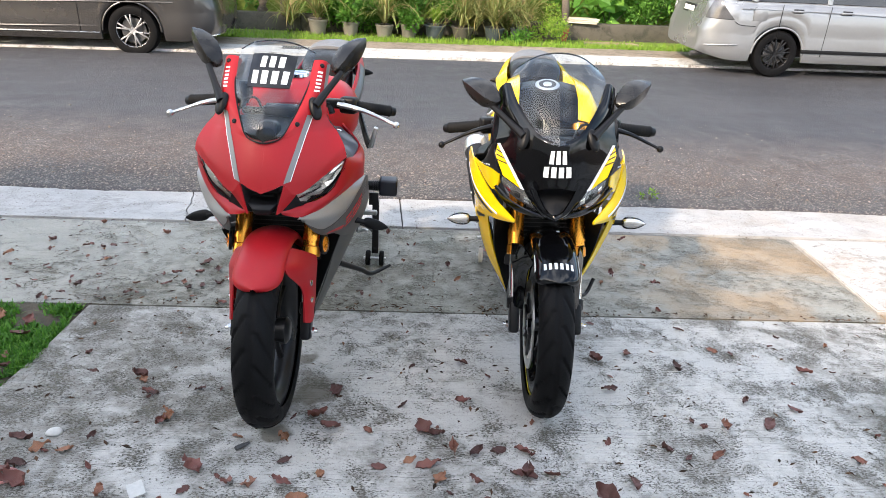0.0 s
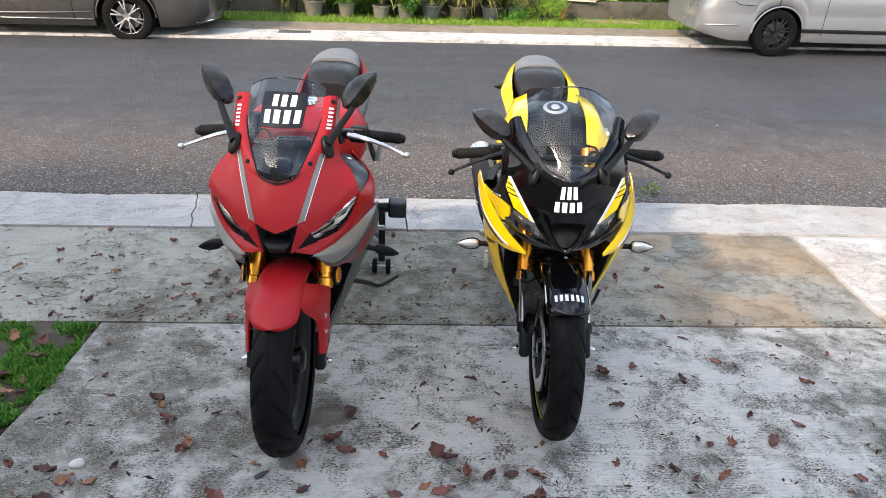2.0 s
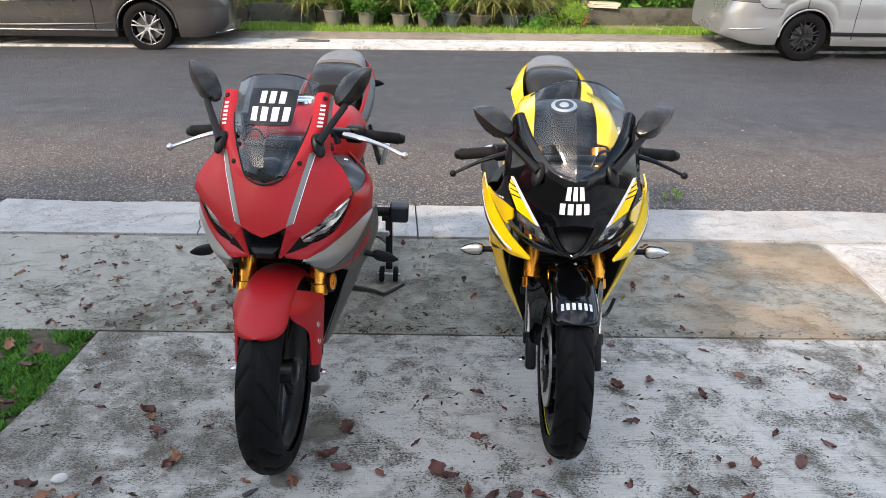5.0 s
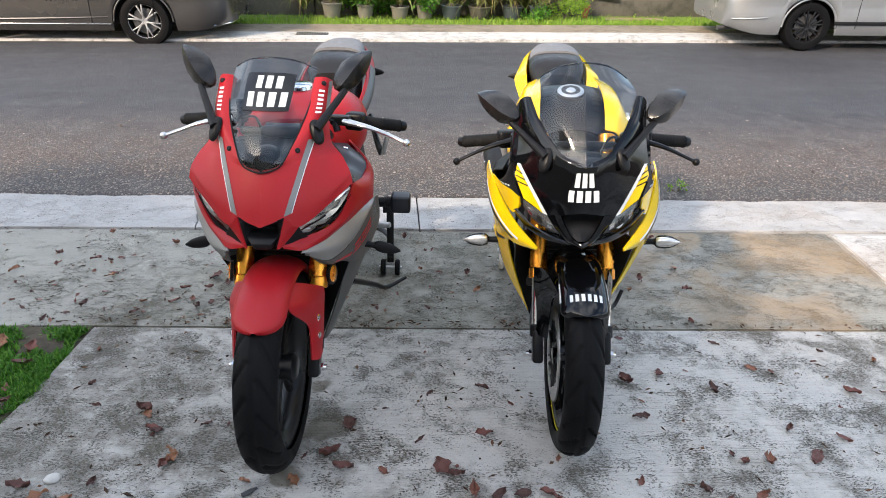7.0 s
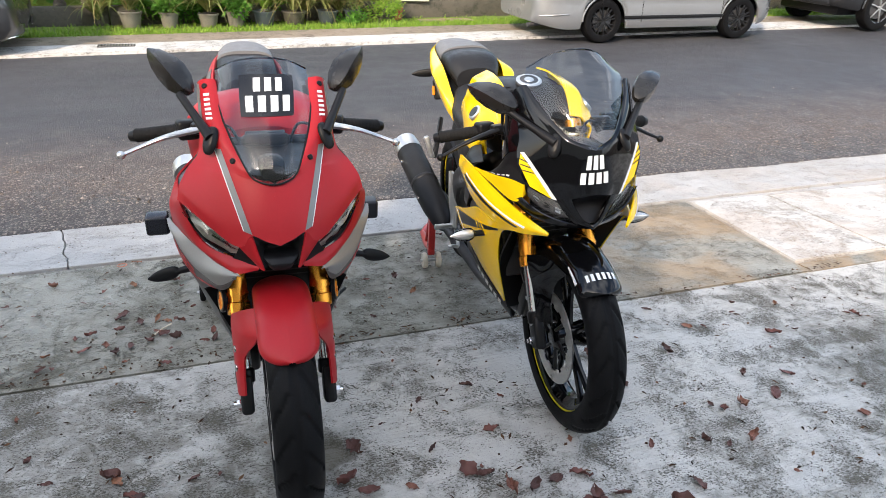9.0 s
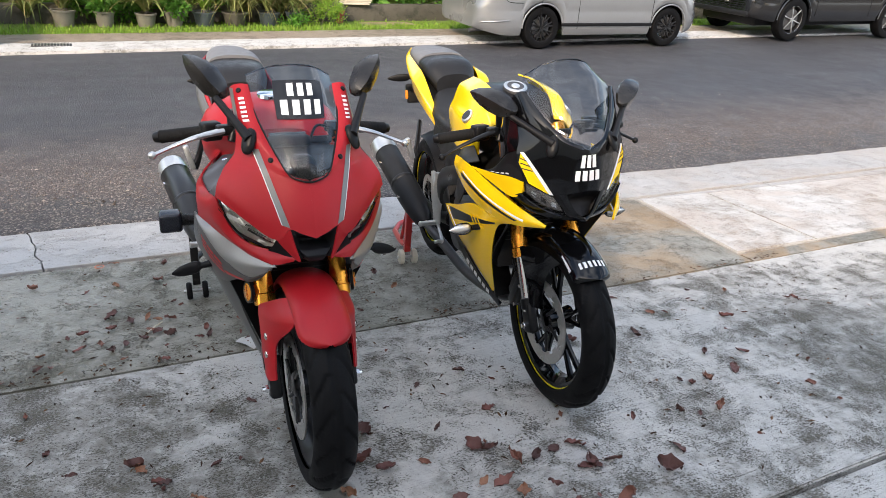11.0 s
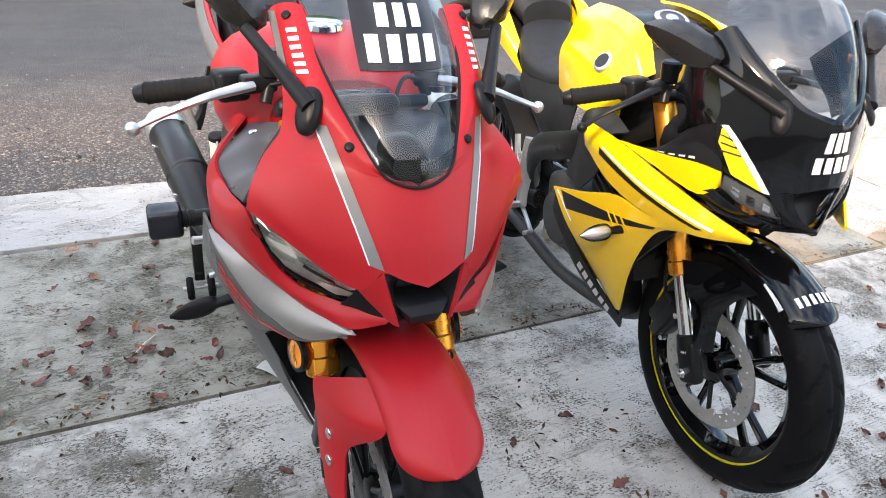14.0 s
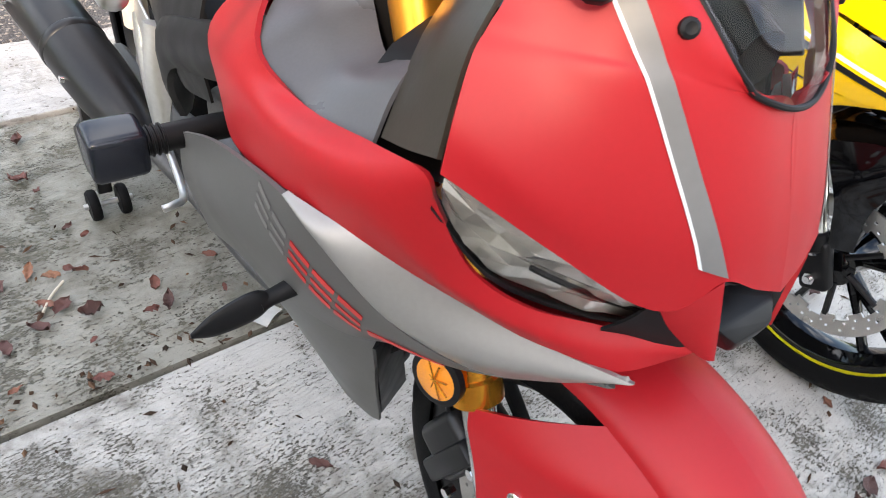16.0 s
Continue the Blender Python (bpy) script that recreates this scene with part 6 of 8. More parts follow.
    shroud = Sheet([[(0.167, 0.040, 1.042), (0.167, 0.012, 0.982), (0.169, -0.016, 0.928), (0.176, -0.022, 0.895)],
                    [(0.174, 0.085, 1.010), (0.182, 0.060, 0.958), (0.188, 0.034, 0.912), (0.190, 0.020, 0.878)],
                    [(0.160, 0.130, 0.965), (0.176, 0.110, 0.920), (0.186, 0.080, 0.885), (0.192, 0.062, 0.850)]])
    part("screen_shroud", shroud.patch(8, 12, thick=0.004, mirror=True, flip=True), M_GLOSS_BLACK, b)
    full = Sheet([[Vector((-q.x, q.y, q.z)) for q in r[:0:-1]] + list(r) for r in (cowl.rows[0], cowl.rows[1], cowl.rows[2])])
    for (u0, u1), n, k0, k1 in (((0.70, 0.93), 3, 0.425, 0.570), ((0.40, 0.645), 4, 0.395, 0.600)):
        for i in range(n):
            w = (k1 - k0) / n
            lo, hi = k0 + w * (i + 0.16), k0 + w * (i + 0.84)
            part("plate_bar", full.patch(4, 3, (u0, u1), (lo, hi), lift=0.0030, thick=0.0012, flip=True), M_WHITE, c)
    # mouth with its gloss frame
    mouth = Sheet([[(0, -0.140, 0.800), (0.03, -0.134, 0.792), (0.056, -0.118, 0.778)], [(0, -0.095, 0.750), (0.025, -0.095, 0.748), (0.042, -0.098, 0.742)], [(0, -0.120, 0.705), (0.012, -0.118, 0.705), (0.026, -0.112, 0.707)]])
    part("air_intake", mouth.patch(10, 8, thick=0.004, mirror=True, flip=True), M_BLACK, b)
    frame_sheet = Sheet([[(0.056, -0.121, 0.778), (0.043, -0.123, 0.748), (0.024, -0.132, 0.718), (0, -0.144, 0.706)],
                         [(0.072, -0.112, 0.776), (0.056, -0.116, 0.742), (0.034, -0.126, 0.712), (0, -0.148, 0.698)],
                         [(0.088, -0.098, 0.768), (0.066, -0.104, 0.734), (0.042, -0.112, 0.706), (0, -0.138, 0.690)]])
    part("intake_frame", frame_sheet.patch(8, 14, thick=0.006, mirror=True), M_GLOSS_BLACK, b)
    part("nose_liner", loft([oval(0, -0.070, 0.75, 0.035, 0.035, 20), oval(0, -0.01, 0.78, 0.08, 0.065, 20), oval(0, 0.06, 0.80, 0.15, 0.08, 20), oval(0, 0.16, 0.80, 0.16, 0.08, 20)], 4), M_BLACK, b)
    # headlights
    top = [(0.036, -0.116, 0.726), (0.078, -0.100, 0.760), (0.122, -0.074, 0.784), (0.162, -0.050, 0.804)]
    mid = [(0.034, -0.116, 0.714), (0.080, -0.104, 0.736), (0.126, -0.078, 0.758), (0.166, -0.048, 0.786)]
    low = [(0.032, -0.112, 0.702), (0.080, -0.100, 0.716), (0.128, -0.074, 0.738), (0.166, -0.042, 0.770)]
    lamp = Sheet([top, mid, low])
    for s in (-1, 1):
        hl = part("headlight", lamp.patch(8, 14, lift=-0.026, thick=0.006, side=s, flip=True), M_BLACK, b, "narrow headlight with clear lens")
        part("reflector_bowl", lamp.patch(4, 9, u=(0.06, 0.94), v=(0.05, 0.95), lift=-0.014, thick=0.002, side=s), M_LAMP_CLEAR, hl, smooth=False)
        for k in range(4):
            part("lamp_chip", lamp.patch(3, 3, u=(0.30, 0.70), v=(0.12 + 0.2 * k, 0.22 + 0.2 * k), lift=-0.010, thick=0.005, side=s, flip=True), M_CHROME if k % 2 else M_DARKGREY, hl)
        part("headlight_lens", lamp.patch(8, 14, lift=-0.002, side=s, flip=True), M_LENS, hl)
    under = Sheet([[(0, -0.146, 0.700), (0.032, -0.112, 0.701), (0.080, -0.100, 0.715), (0.128, -0.074, 0.737), (0.168, -0.040, 0.770)], [(0, -0.11, 0.690), (0.035, -0.09, 0.688), (0.085, -0.075, 0.695), (0.135, -0.045, 0.715), (0.178, 0.00, 0.755)], [(0, -0.03, 0.690), (0.035, -0.02, 0.688), (0.085, 0.0, 0.69), (0.13, 0.02, 0.70), (0.175, 0.06, 0.75)]])
    part("nose_under", under.patch(8, 14, thick=0.004, mirror=True, flip=True), M_GLOSS_BLACK, b)

    # screen
    screen = Sheet([[(0, -0.137, 0.908), (0.014, -0.135, 0.909), (0.028, -0.130, 0.912)], [(0, -0.120, 0.945), (0.034, -0.110, 0.942), (0.062, -0.098, 0.940)], [(0, -0.078, 1.015), (0.060, -0.066, 1.012), (0.111, -0.034, 1.002)],
                    [(0, -0.025, 1.090), (0.074, -0.006, 1.084), (0.137, 0.030, 1.058)], [(0, 0.030, 1.142), (0.064, 0.048, 1.130), (0.118, 0.080, 1.094)]])
    sc = part("windscreen", screen.patch(28, 16, lift=0.001, mirror=True), M_SCREEN, b, "tall clear windscreen with a faint smoke tint")
    sc.visible_shadow = False
    wide = Sheet([[Vector((-q.x, q.y, q.z)) for q in r[:0:-1]] + list(r) for r in screen.rows])
    part("screen_edge", tube([wide.at(1.0, k / 12) for k in range(13)], 0.0022, 8, 36), M_SCREEN_SMOKE, sc)

    # yellow side blade and lower panel
    bl_a = [(0.114, -0.112, 0.684), (0.172, -0.030, 0.726), (0.216, 0.080, 0.768), (0.244, 0.190, 0.800), (0.256, 0.300, 0.812)]
    bl_b = [(0.116, -0.112, 0.678), (0.184, -0.028, 0.690), (0.232, 0.080, 0.720), (0.254, 0.190, 0.750), (0.262, 0.300, 0.782)]
    bl_c = [(0.114, -0.106, 0.673), (0.178, -0.016, 0.662), (0.222, 0.100, 0.672), (0.244, 0.210, 0.700), (0.252, 0.310, 0.752)]
    blade = Sheet([bl_a, bl_b, bl_c])
    bp = part("side_blade", blade.patch(12, 26, thick=0.005, mirror=True, flip=True), M_YELLOW, b)
    part("blade_stripe", blade.decal([(-0.058, 0.689), (-0.056, 0.683), (0.225, 0.772), (0.225, 0.776)], "yz", 20), M_WHITE, bp)
    part("blade_band", blade.decal([(-0.040, 0.683), (-0.030, 0.679), (0.235, 0.756), (0.235, 0.771)], "yz", 20), M_DECAL_BLACK, bp)
    lo_a = [(0.176, -0.010, 0.662), (0.216, 0.090, 0.664), (0.236, 0.190, 0.672), (0.240, 0.330, 0.625), (0.240, 0.470, 0.585)]
    lo_b = [(0.190, 0.080, 0.622), (0.216, 0.150, 0.590), (0.226, 0.230, 0.566), (0.226, 0.320, 0.530), (0.222, 0.420, 0.505)]
    lo_c = [(0.168, 0.180, 0.480), (0.178, 0.215, 0.455), (0.188, 0.260, 0.435), (0.190, 0.310, 0.425), (0.186, 0.370, 0.425)]
    lo_d = [(0.120, 0.270, 0.300), (0.120, 0.278, 0.296), (0.121, 0.288, 0.293), (0.124, 0.300, 0.300), (0.128, 0.318, 0.312)]
    low = Sheet([lo_a, lo_b, lo_c, lo_d])
    lp = part("side_panel", low.patch(24, 22, thick=0.005, mirror=True, flip=True), M_YELLOW, b)
    part("panel_band", low.decal([(0.070, 0.642), (0.078, 0.634), (0.405, 0.548), (0.425, 0.592)], "yz", 20, 4), M_DECAL_BLACK, lp)
    for k in range(3):
        y = 0.165 + 0.022 * k
        part("band_slash", low.decal([(y, 0.640 - 0.2 * (y - 0.165)), (y + 0.006, 0.640 - 0.2 * (y - 0.165)), (y - 0.022, 0.600 - 0.2 * (y - 0.165)), (y - 0.028, 0.600 - 0.2 * (y - 0.165))], "yz", 5, 1, lift=0.0022), M_YELLOW, lp)
    part("panel_tick", low.decal([(0.442, 0.588), (0.448, 0.586), (0.385, 0.520), (0.380, 0.523)], "yz", 8, 1, lift=0.0018), M_WHITE, lp)
    belly = Sheet([[(0.226, 0.480, 0.560), (0.196, 0.400, 0.440), (0.150, 0.335, 0.340), (0.100, 0.285, 0.260)], [(0.205, 0.530, 0.490), (0.180, 0.450, 0.385), (0.140, 0.375, 0.295), (0.085, 0.310, 0.212)], [(0.180, 0.56, 0.45), (0.150, 0.49, 0.34), (0.110, 0.42, 0.26), (0.06, 0.34, 0.205)]])
    be = part("belly_panel", belly.patch(8, 16, thick=0.005, mirror=True, flip=True), M_BLACK, b, "black belly panel with white lettering bars")
    bars_on(belly, be, M_WHITE, (0.16, 0.40), (0.42, 0.86), 6, along="v", lift=0.0016, flip=True, gap=0.3)
    ear = Sheet([[(0.160, -0.044, 0.868), (0.172, -0.018, 0.908), (0.182, 0.018, 0.892), (0.192, 0.060, 0.838)], [(0.164, -0.046, 0.820), (0.186, 0.000, 0.838), (0.202, 0.045, 0.824), (0.216, 0.110, 0.806)], [(0.160, -0.048, 0.776), (0.182, -0.012, 0.750), (0.214, 0.085, 0.774), (0.240, 0.190, 0.800)]])
    part("side_trim", ear.patch(6, 12, u=(0.0, 0.42), thick=0.004, mirror=True, flip=True), M_BLACK, b)
    part("inner_vent", ear.patch(4, 12, u=(0.42, 0.66), thick=0.004, mirror=True, flip=True), M_DARKGREY, b)
    part("inner_blade", ear.patch(6, 12, u=(0.66, 1.0), thick=0.004, mirror=True, flip=True), M_YELLOW, b)
    for k in range(4):
        part("vent_tick", ear.patch(2, 2, u=(0.60, 0.625), v=(0.36 + 0.13 * k, 0.44 + 0.13 * k), lift=0.0015, thick=0.001, mirror=True, flip=True), M_WHITE, b)
    duct = Sheet([[(0.210, 0.20, 0.812), (0.190, 0.29, 0.825), (0.17, 0.38, 0.84)], [(0.240, 0.24, 0.790), (0.235, 0.32, 0.795), (0.20, 0.42, 0.79)], [(0.236, 0.27, 0.70), (0.225, 0.37, 0.70), (0.19, 0.46, 0.70)], [(0.225, 0.36, 0.62), (0.215, 0.44, 0.62), (0.18, 0.52, 0.60)]])
    part("tank_side_cover", duct.patch(14, 12, thick=0.004, mirror=True, flip=True), M_DARKGREY, b)
    inner = Sheet([[(0.170, 0.03, 0.655), (0.08, 0.22, 0.66)], [(0.165, 0.185, 0.480), (0.08, 0.27, 0.46)], [(0.110, 0.285, 0.270), (0.02, 0.31, 0.26)]])
    part("fairing_inner", inner.patch(10, 6, thick=0.004, mirror=True), M_BLACK, b)

    # cockpit
    bm = box((0.14, 0.03, 0.05), (0, 0.09, 0.868), (-60, 0, 0), bevel=0.014, segs=3)
    part("instrument_panel", bm, M_BLACK, b)
    bm = box((0.25, 0.06, 0.022), (0, 0.235, 0.872), (-24, 0, 0), bevel=0.008, segs=3)
    rod((0, 0.235, 0.862), (0, 0.245, 0.890), 0.02, n=18, bm=bm)
    part("top_clamp", bm, M_SATIN, b)
    for s in (-1, 1):
        handlebar(b, s, (0.334, 0.262, 0.880), (0.346, 0.168, 0.843), M_BLACK)
        mirror(b, s, (0.096, -0.098, 0.925), (0.272, 0.098, 1.062), (0.176, 0.000, 0.996), (0.186, 0.010, 0.992), stem_r=0.0095, fat=1.05)
        indicator(b, s, (0.222, 0.165, 0.597), (0.327, 0.160, 0.597), M_LENS, clear=True)
        rearset(b, s, 0.80, 0.39)
    # tank
    tank = loft([oval(0, 0.31, 0.85, 0.13, 0.07, 24, 3.2), oval(0, 0.36, 0.87, 0.155, 0.094, 24, 3.4), oval(0, 0.47, 0.885, 0.168, 0.108, 24, 3.4), oval(0, 0.60, 0.860, 0.142, 0.108, 24, 2.8), oval(0, 0.70, 0.825, 0.12, 0.080, 24, 2.4), oval(0, 0.78, 0.79, 0.09, 0.045, 24, 2.3)], 6)
    tn = part("fuel_tank", tank, M_DARKGREY, b)
    p_top = [(0.100, 0.295, 0.910), (0.097, 0.352, 0.994), (0.094, 0.470, 1.022), (0.090, 0.590, 1.024)]
    p_rim = [(0.134, 0.283, 0.904), (0.146, 0.340, 0.974), (0.147, 0.480, 0.998), (0.140, 0.606, 0.998)]
    p_mid = [(0.176, 0.298, 0.860), (0.196, 0.365, 0.892), (0.194, 0.500, 0.900), (0.174, 0.626, 0.895)]
    p_low = [(0.170, 0.320, 0.800), (0.196, 0.400, 0.798), (0.188, 0.520, 0.798), (0.160, 0.640, 0.800)]
    blend = lambda a, b, k: [Vector(p).lerp(Vector(q), k) for p, q in zip(a, b)]
    pan = Sheet([p_top, blend(p_top, p_rim, 0.5), blend(p_top, p_rim, 0.86), blend(p_rim, p_mid, 0.10), blend(p_rim, p_mid, 0.55), p_mid, p_low])
    pn = part("tank_panel", pan.patch(30, 22, thick=0.006, mirror=True, flip=True), M_YELLOW, tn)
    cov = Sheet([[(0, 0.275, 0.915), (0.04, 0.28, 0.91), (0.106, 0.30, 0.885)], [(0, 0.36, 0.980), (0.06, 0.36, 0.982), (0.104, 0.37, 0.972)], [(0, 0.47, 1.008), (0.06, 0.47, 1.008), (0.100, 0.48, 0.998)], [(0, 0.58, 1.000), (0.05, 0.58, 1.0), (0.095, 0.585, 0.99)]])
    cv = part("tank_cover", cov.patch(16, 12, thick=0.01, mirror=True), M_BLACK, b)
    for i in range(4):
        part("cover_vent", cov.patch(2, 4, u=(0.22 + 0.07 * i, 0.25 + 0.07 * i), v=(0.55, 0.85), lift=0.002, thick=0.003, mirror=True), M_DARKGREY, cv)
    part("filler_cap", lathe([(0.002, 0.012), (0.036, 0.011), (0.042, 0.006), (0.044, -0.006)], 28, (0, 0.41, 1.000), (0, -0.35, 1)), M_IRON, tn)
    part("cap_ring", lathe([(0.030, 0.0125), (0.036, 0.0135), (0.042, 0.0095), (0.036, 0.011)], 32, (0, 0.41, 1.000), (0, -0.35, 1), closed=True), M_ALU, tn)
    part("cap_lock", lathe([(0.002, 0.0145), (0.014, 0.014), (0.016, 0.011)], 20, (0, 0.41, 1.000), (0, -0.35, 1)), M_ALU, tn)
    p, n = pan.at(0.735, 0.40), pan.normal(0.735, 0.40)
    if n.x < 0:
        n = -n
    for s in (-1, 1):
        q, d = Vector((s * p.x, p.y, p.z)) + Vector((s * n.x, n.y, n.z)) * 0.004, (s * n.x, n.y, n.z)
        part("tank_badge", lathe([(0.001, 0.005), (0.021, 0.005), (0.025, 0.002), (0.025, -0.010)], 24, q, d), M_ALU, tn, "round badge on the tank")
        part("badge_inset", lathe([(0.001, 0.0065), (0.018, 0.0065), (0.0185, 0.004)], 24, q, d), M_DECAL_BLACK, tn)
    seat = loft([oval(0, 0.68, 0.79, 0.08, 0.04, 20, 2.6), oval(0, 0.80, 0.780, 0.125, 0.045, 20, 2.8), oval(0, 0.95, 0.800, 0.135, 0.05, 20, 2.8), oval(0, 1.06, 0.860, 0.10, 0.05, 20, 2.6)], 6)
    part("rider_seat", seat, M_SEAT, b)
    skirt = Sheet([[(0.10, 0.60, 0.82), (0.125, 0.78, 0.775), (0.13, 0.95, 0.79)], [(0.14, 0.58, 0.74), (0.15, 0.76, 0.70), (0.14, 0.94, 0.73)], [(0.15, 0.60, 0.62), (0.14, 0.72, 0.60), (0.12, 0.88, 0.66)]])
    part("seat_skirt", skirt.patch(10, 12, thick=0.004, mirror=True, flip=True), M_DARKGREY, b)
    ps = loft([oval(0, 1.07, 0.915, 0.085, 0.05, 20, 2.6), oval(0, 1.14, 0.965, 0.110, 0.052, 20, 2.8), oval(0, 1.26, 0.985, 0.112, 0.045, 20, 2.8)], 6)
    part("pillion_seat", ps, M_SEAT, b)
    pt = loft([oval(0, 1.255, 0.990, 0.110, 0.048, 20, 2.6), oval(0, 1.38, 1.004, 0.105, 0.042, 20, 2.8), oval(0, 1.52, 1.012, 0.080, 0.034, 20, 2.6), oval(0, 1.62, 1.016, 0.045, 0.018, 20, 2.3)], 6)
    part("pillion_pad", pt, M_SEAT_GREY, b, "grey rear seat cover")
    tail = Sheet([[(0.110, 1.03, 0.850), (0.124, 1.135, 0.958), (0.121, 1.26, 0.990), (0.100, 1.46, 1.016), (0.044, 1.64, 1.026)],
                  [(0.120, 1.02, 0.822), (0.168, 1.110, 0.932), (0.160, 1.24, 0.958), (0.118, 1.46, 1.000), (0.050, 1.65, 1.014)],
                  [(0.124, 1.015, 0.800), (0.164, 1.105, 0.905), (0.156, 1.25, 0.932), (0.116, 1.46, 0.980), (0.050, 1.65, 1.000)],
                  [(0.110, 1.00, 0.750), (0.136, 1.10, 0.815), (0.132, 1.28, 0.868), (0.100, 1.46, 0.940), (0.045, 1.63, 0.980)]])
    part("tail_cowl", tail.patch(12, 26, thick=0.005, mirror=True, flip=True), M_YELLOW, b)
    part("tail_core", loft([oval(0, 0.95, 0.74, 0.10, 0.05, 16), oval(0, 1.2, 0.87, 0.13, 0.06, 16), oval(0, 1.45, 0.94, 0.10, 0.05, 16), oval(0, 1.62, 0.985, 0.04, 0.02, 16)], 5), M_BLACK, b)
    for s in (-1, 1):
        indicator(b, s, (0.06, 1.50, 0.90), (0.20, 1.52, 0.895), M_BLACK, M_BLACK)
    part("plate_hanger", box((0.16, 0.03, 0.10), (0, 1.62, 0.80), (-20, 0, 0), bevel=0.01), M_BLACK, b)
    part("rear_reflector", box((0.012, 0.03, 0.045), (-0.085, 1.60, 0.80), (0, 0, 0), bevel=0.004), M_AMBER, b)

    engine_block(b, 0.56, 0.48)
    radiator(b, 0.255, 0.53)
    for s in (-1, 1):
        part("frame_spar", tube([(s * 0.07, 0.26, 0.82), (s * 0.17, 0.46, 0.70), (s * 0.17, 0.72, 0.60), (s * 0.13, 0.82, 0.46)], 0.022, 10, 18, flat=1.8), M_SATIN, b)
    RY, RZ = 1.325, 0.335
    wheel(b, "rear_wheel", RY, RZ, 0.305, 0.14, M_GLOSS_BLACK, M_YELLOW_LINE, disc=0.11, spin=0.1)
    rear_end(b, RY, RZ, None, None, M_SATIN)
    muffler(b, -1, (0.185, 0.93, 0.34), (0.265, 1.43, 0.60), 0.060, M_ALU, M_DARKGREY)
    part("side_stand", tube([(0.13, 0.55, 0.22), (0.20, 0.66, 0.12), (0.24, 0.72, 0.10), (0.27, 0.74, 0.16)], 0.008, 10, 14), M_SATIN, b)
    # the front end is turned a little to one side about the steering axis
    axis = Vector((0, math.sin(radians(24.5)), math.cos(radians(24.5))))
    head = Matrix.Translation((0, 0.30, 0.85))
    steer = head @ Matrix.Rotation(radians(3.2), 4, axis) @ head.inverted()
    for o in b.children:
        if o.name.split(".")[0] in ("front_wheel", "fork_leg", "front_mudguard", "mudguard_stay", "brake_caliper"):
            o.matrix_basis = steer @ o.matrix_basis
    return b


yellow_motorcycle()
paddock_stand("red steel paddock stand with cream rollers lifting the yellow motorcycle", RAMP @ pose(0.399, 0.12, 0, 0, 0, -8.8) @ pose(0.01, 1.27, 0), M_STAND_RED, M_WHEEL_WHITE, width=0.40)

# ---- parked cars across the street; x runs from tail to nose, y across, z up ----
def car_wheel(parent, x, y, r, width, rim_mat, spoke_mat, spokes, twin=False, out=1):
    tyre = part("wheel", lathe([(r * 0.66, -width / 2 + 0.01), (r * 0.80, -width / 2), (r * 0.95, -width * 0.45), (r, -width * 0.32), (r, width * 0.32), (r * 0.95, width * 0.45), (r * 0.80, width / 2), (r * 0.66, width / 2 - 0.01)], 44, (x, y, r), (0, 1, 0), closed=True), M_RUBBER, parent)
    f = out * width * 0.40
    bm = lathe([(r * 0.68, f), (r * 0.655, f * 1.06), (r * 0.60, f * 0.7), (r * 0.58, f * -0.2), (r * 0.66, -f), (r * 0.68, -f)], 44, (x, y, r), (0, 1, 0), closed=True)
    part("rim", bm, rim_mat, tyre)
    part("rim_lip", lathe([(r * 0.70, f * 1.0), (r * 0.675, f * 1.10), (r * 0.645, f * 1.02)], 44, (x, y, r), (0, 1, 0), closed=True), spoke_mat, tyre)
    for k in range(spokes):
        a = 2 * math.pi * k / spokes + 0.3
        for off in ((-0.17, 0.17) if twin else (0,)):
            d = a + off * 0.55
            part("spoke", box((r * 0.60, 0.020, 0.017), (x + r * 0.35 * math.cos(d), y + f * 0.92, r + r * 0.35 * math.sin(d)), (0, -math.degrees(d + off * 0.75), 0), bevel=0.003), spoke_mat, tyre)
    part("hub_cap", lathe([(0.002, f * 1.02), (0.03, f * 1.0), (0.036, f * 0.85)], 18, (x, y, r), (0, 1, 0)), spoke_mat, tyre)
    part("brake_drum", lathe([(0.002, 0.0), (r * 0.5, 0.0), (r * 0.5, 0.02 * out)], 24, (x, y + f * 0.2, r), (0, 1, 0)), M_IRON, tyre)


def end_lean(z, sill, top):
    """How far the car's end draws in at a height: bumper proud, boot lid and valance set back, top edge rounded over."""
    f = (z - sill) / max(top - sill, 0.1)
    d = 0.10 * max(0.0, 0.16 - f) / 0.16
    if f > 0.54:
        d += 0.028 * min(1.0, (f - 0.54) / 0.05) + 0.10 * (f - 0.54) + 0.16 * max(0.0, f - 0.86) ** 1.3
    return d


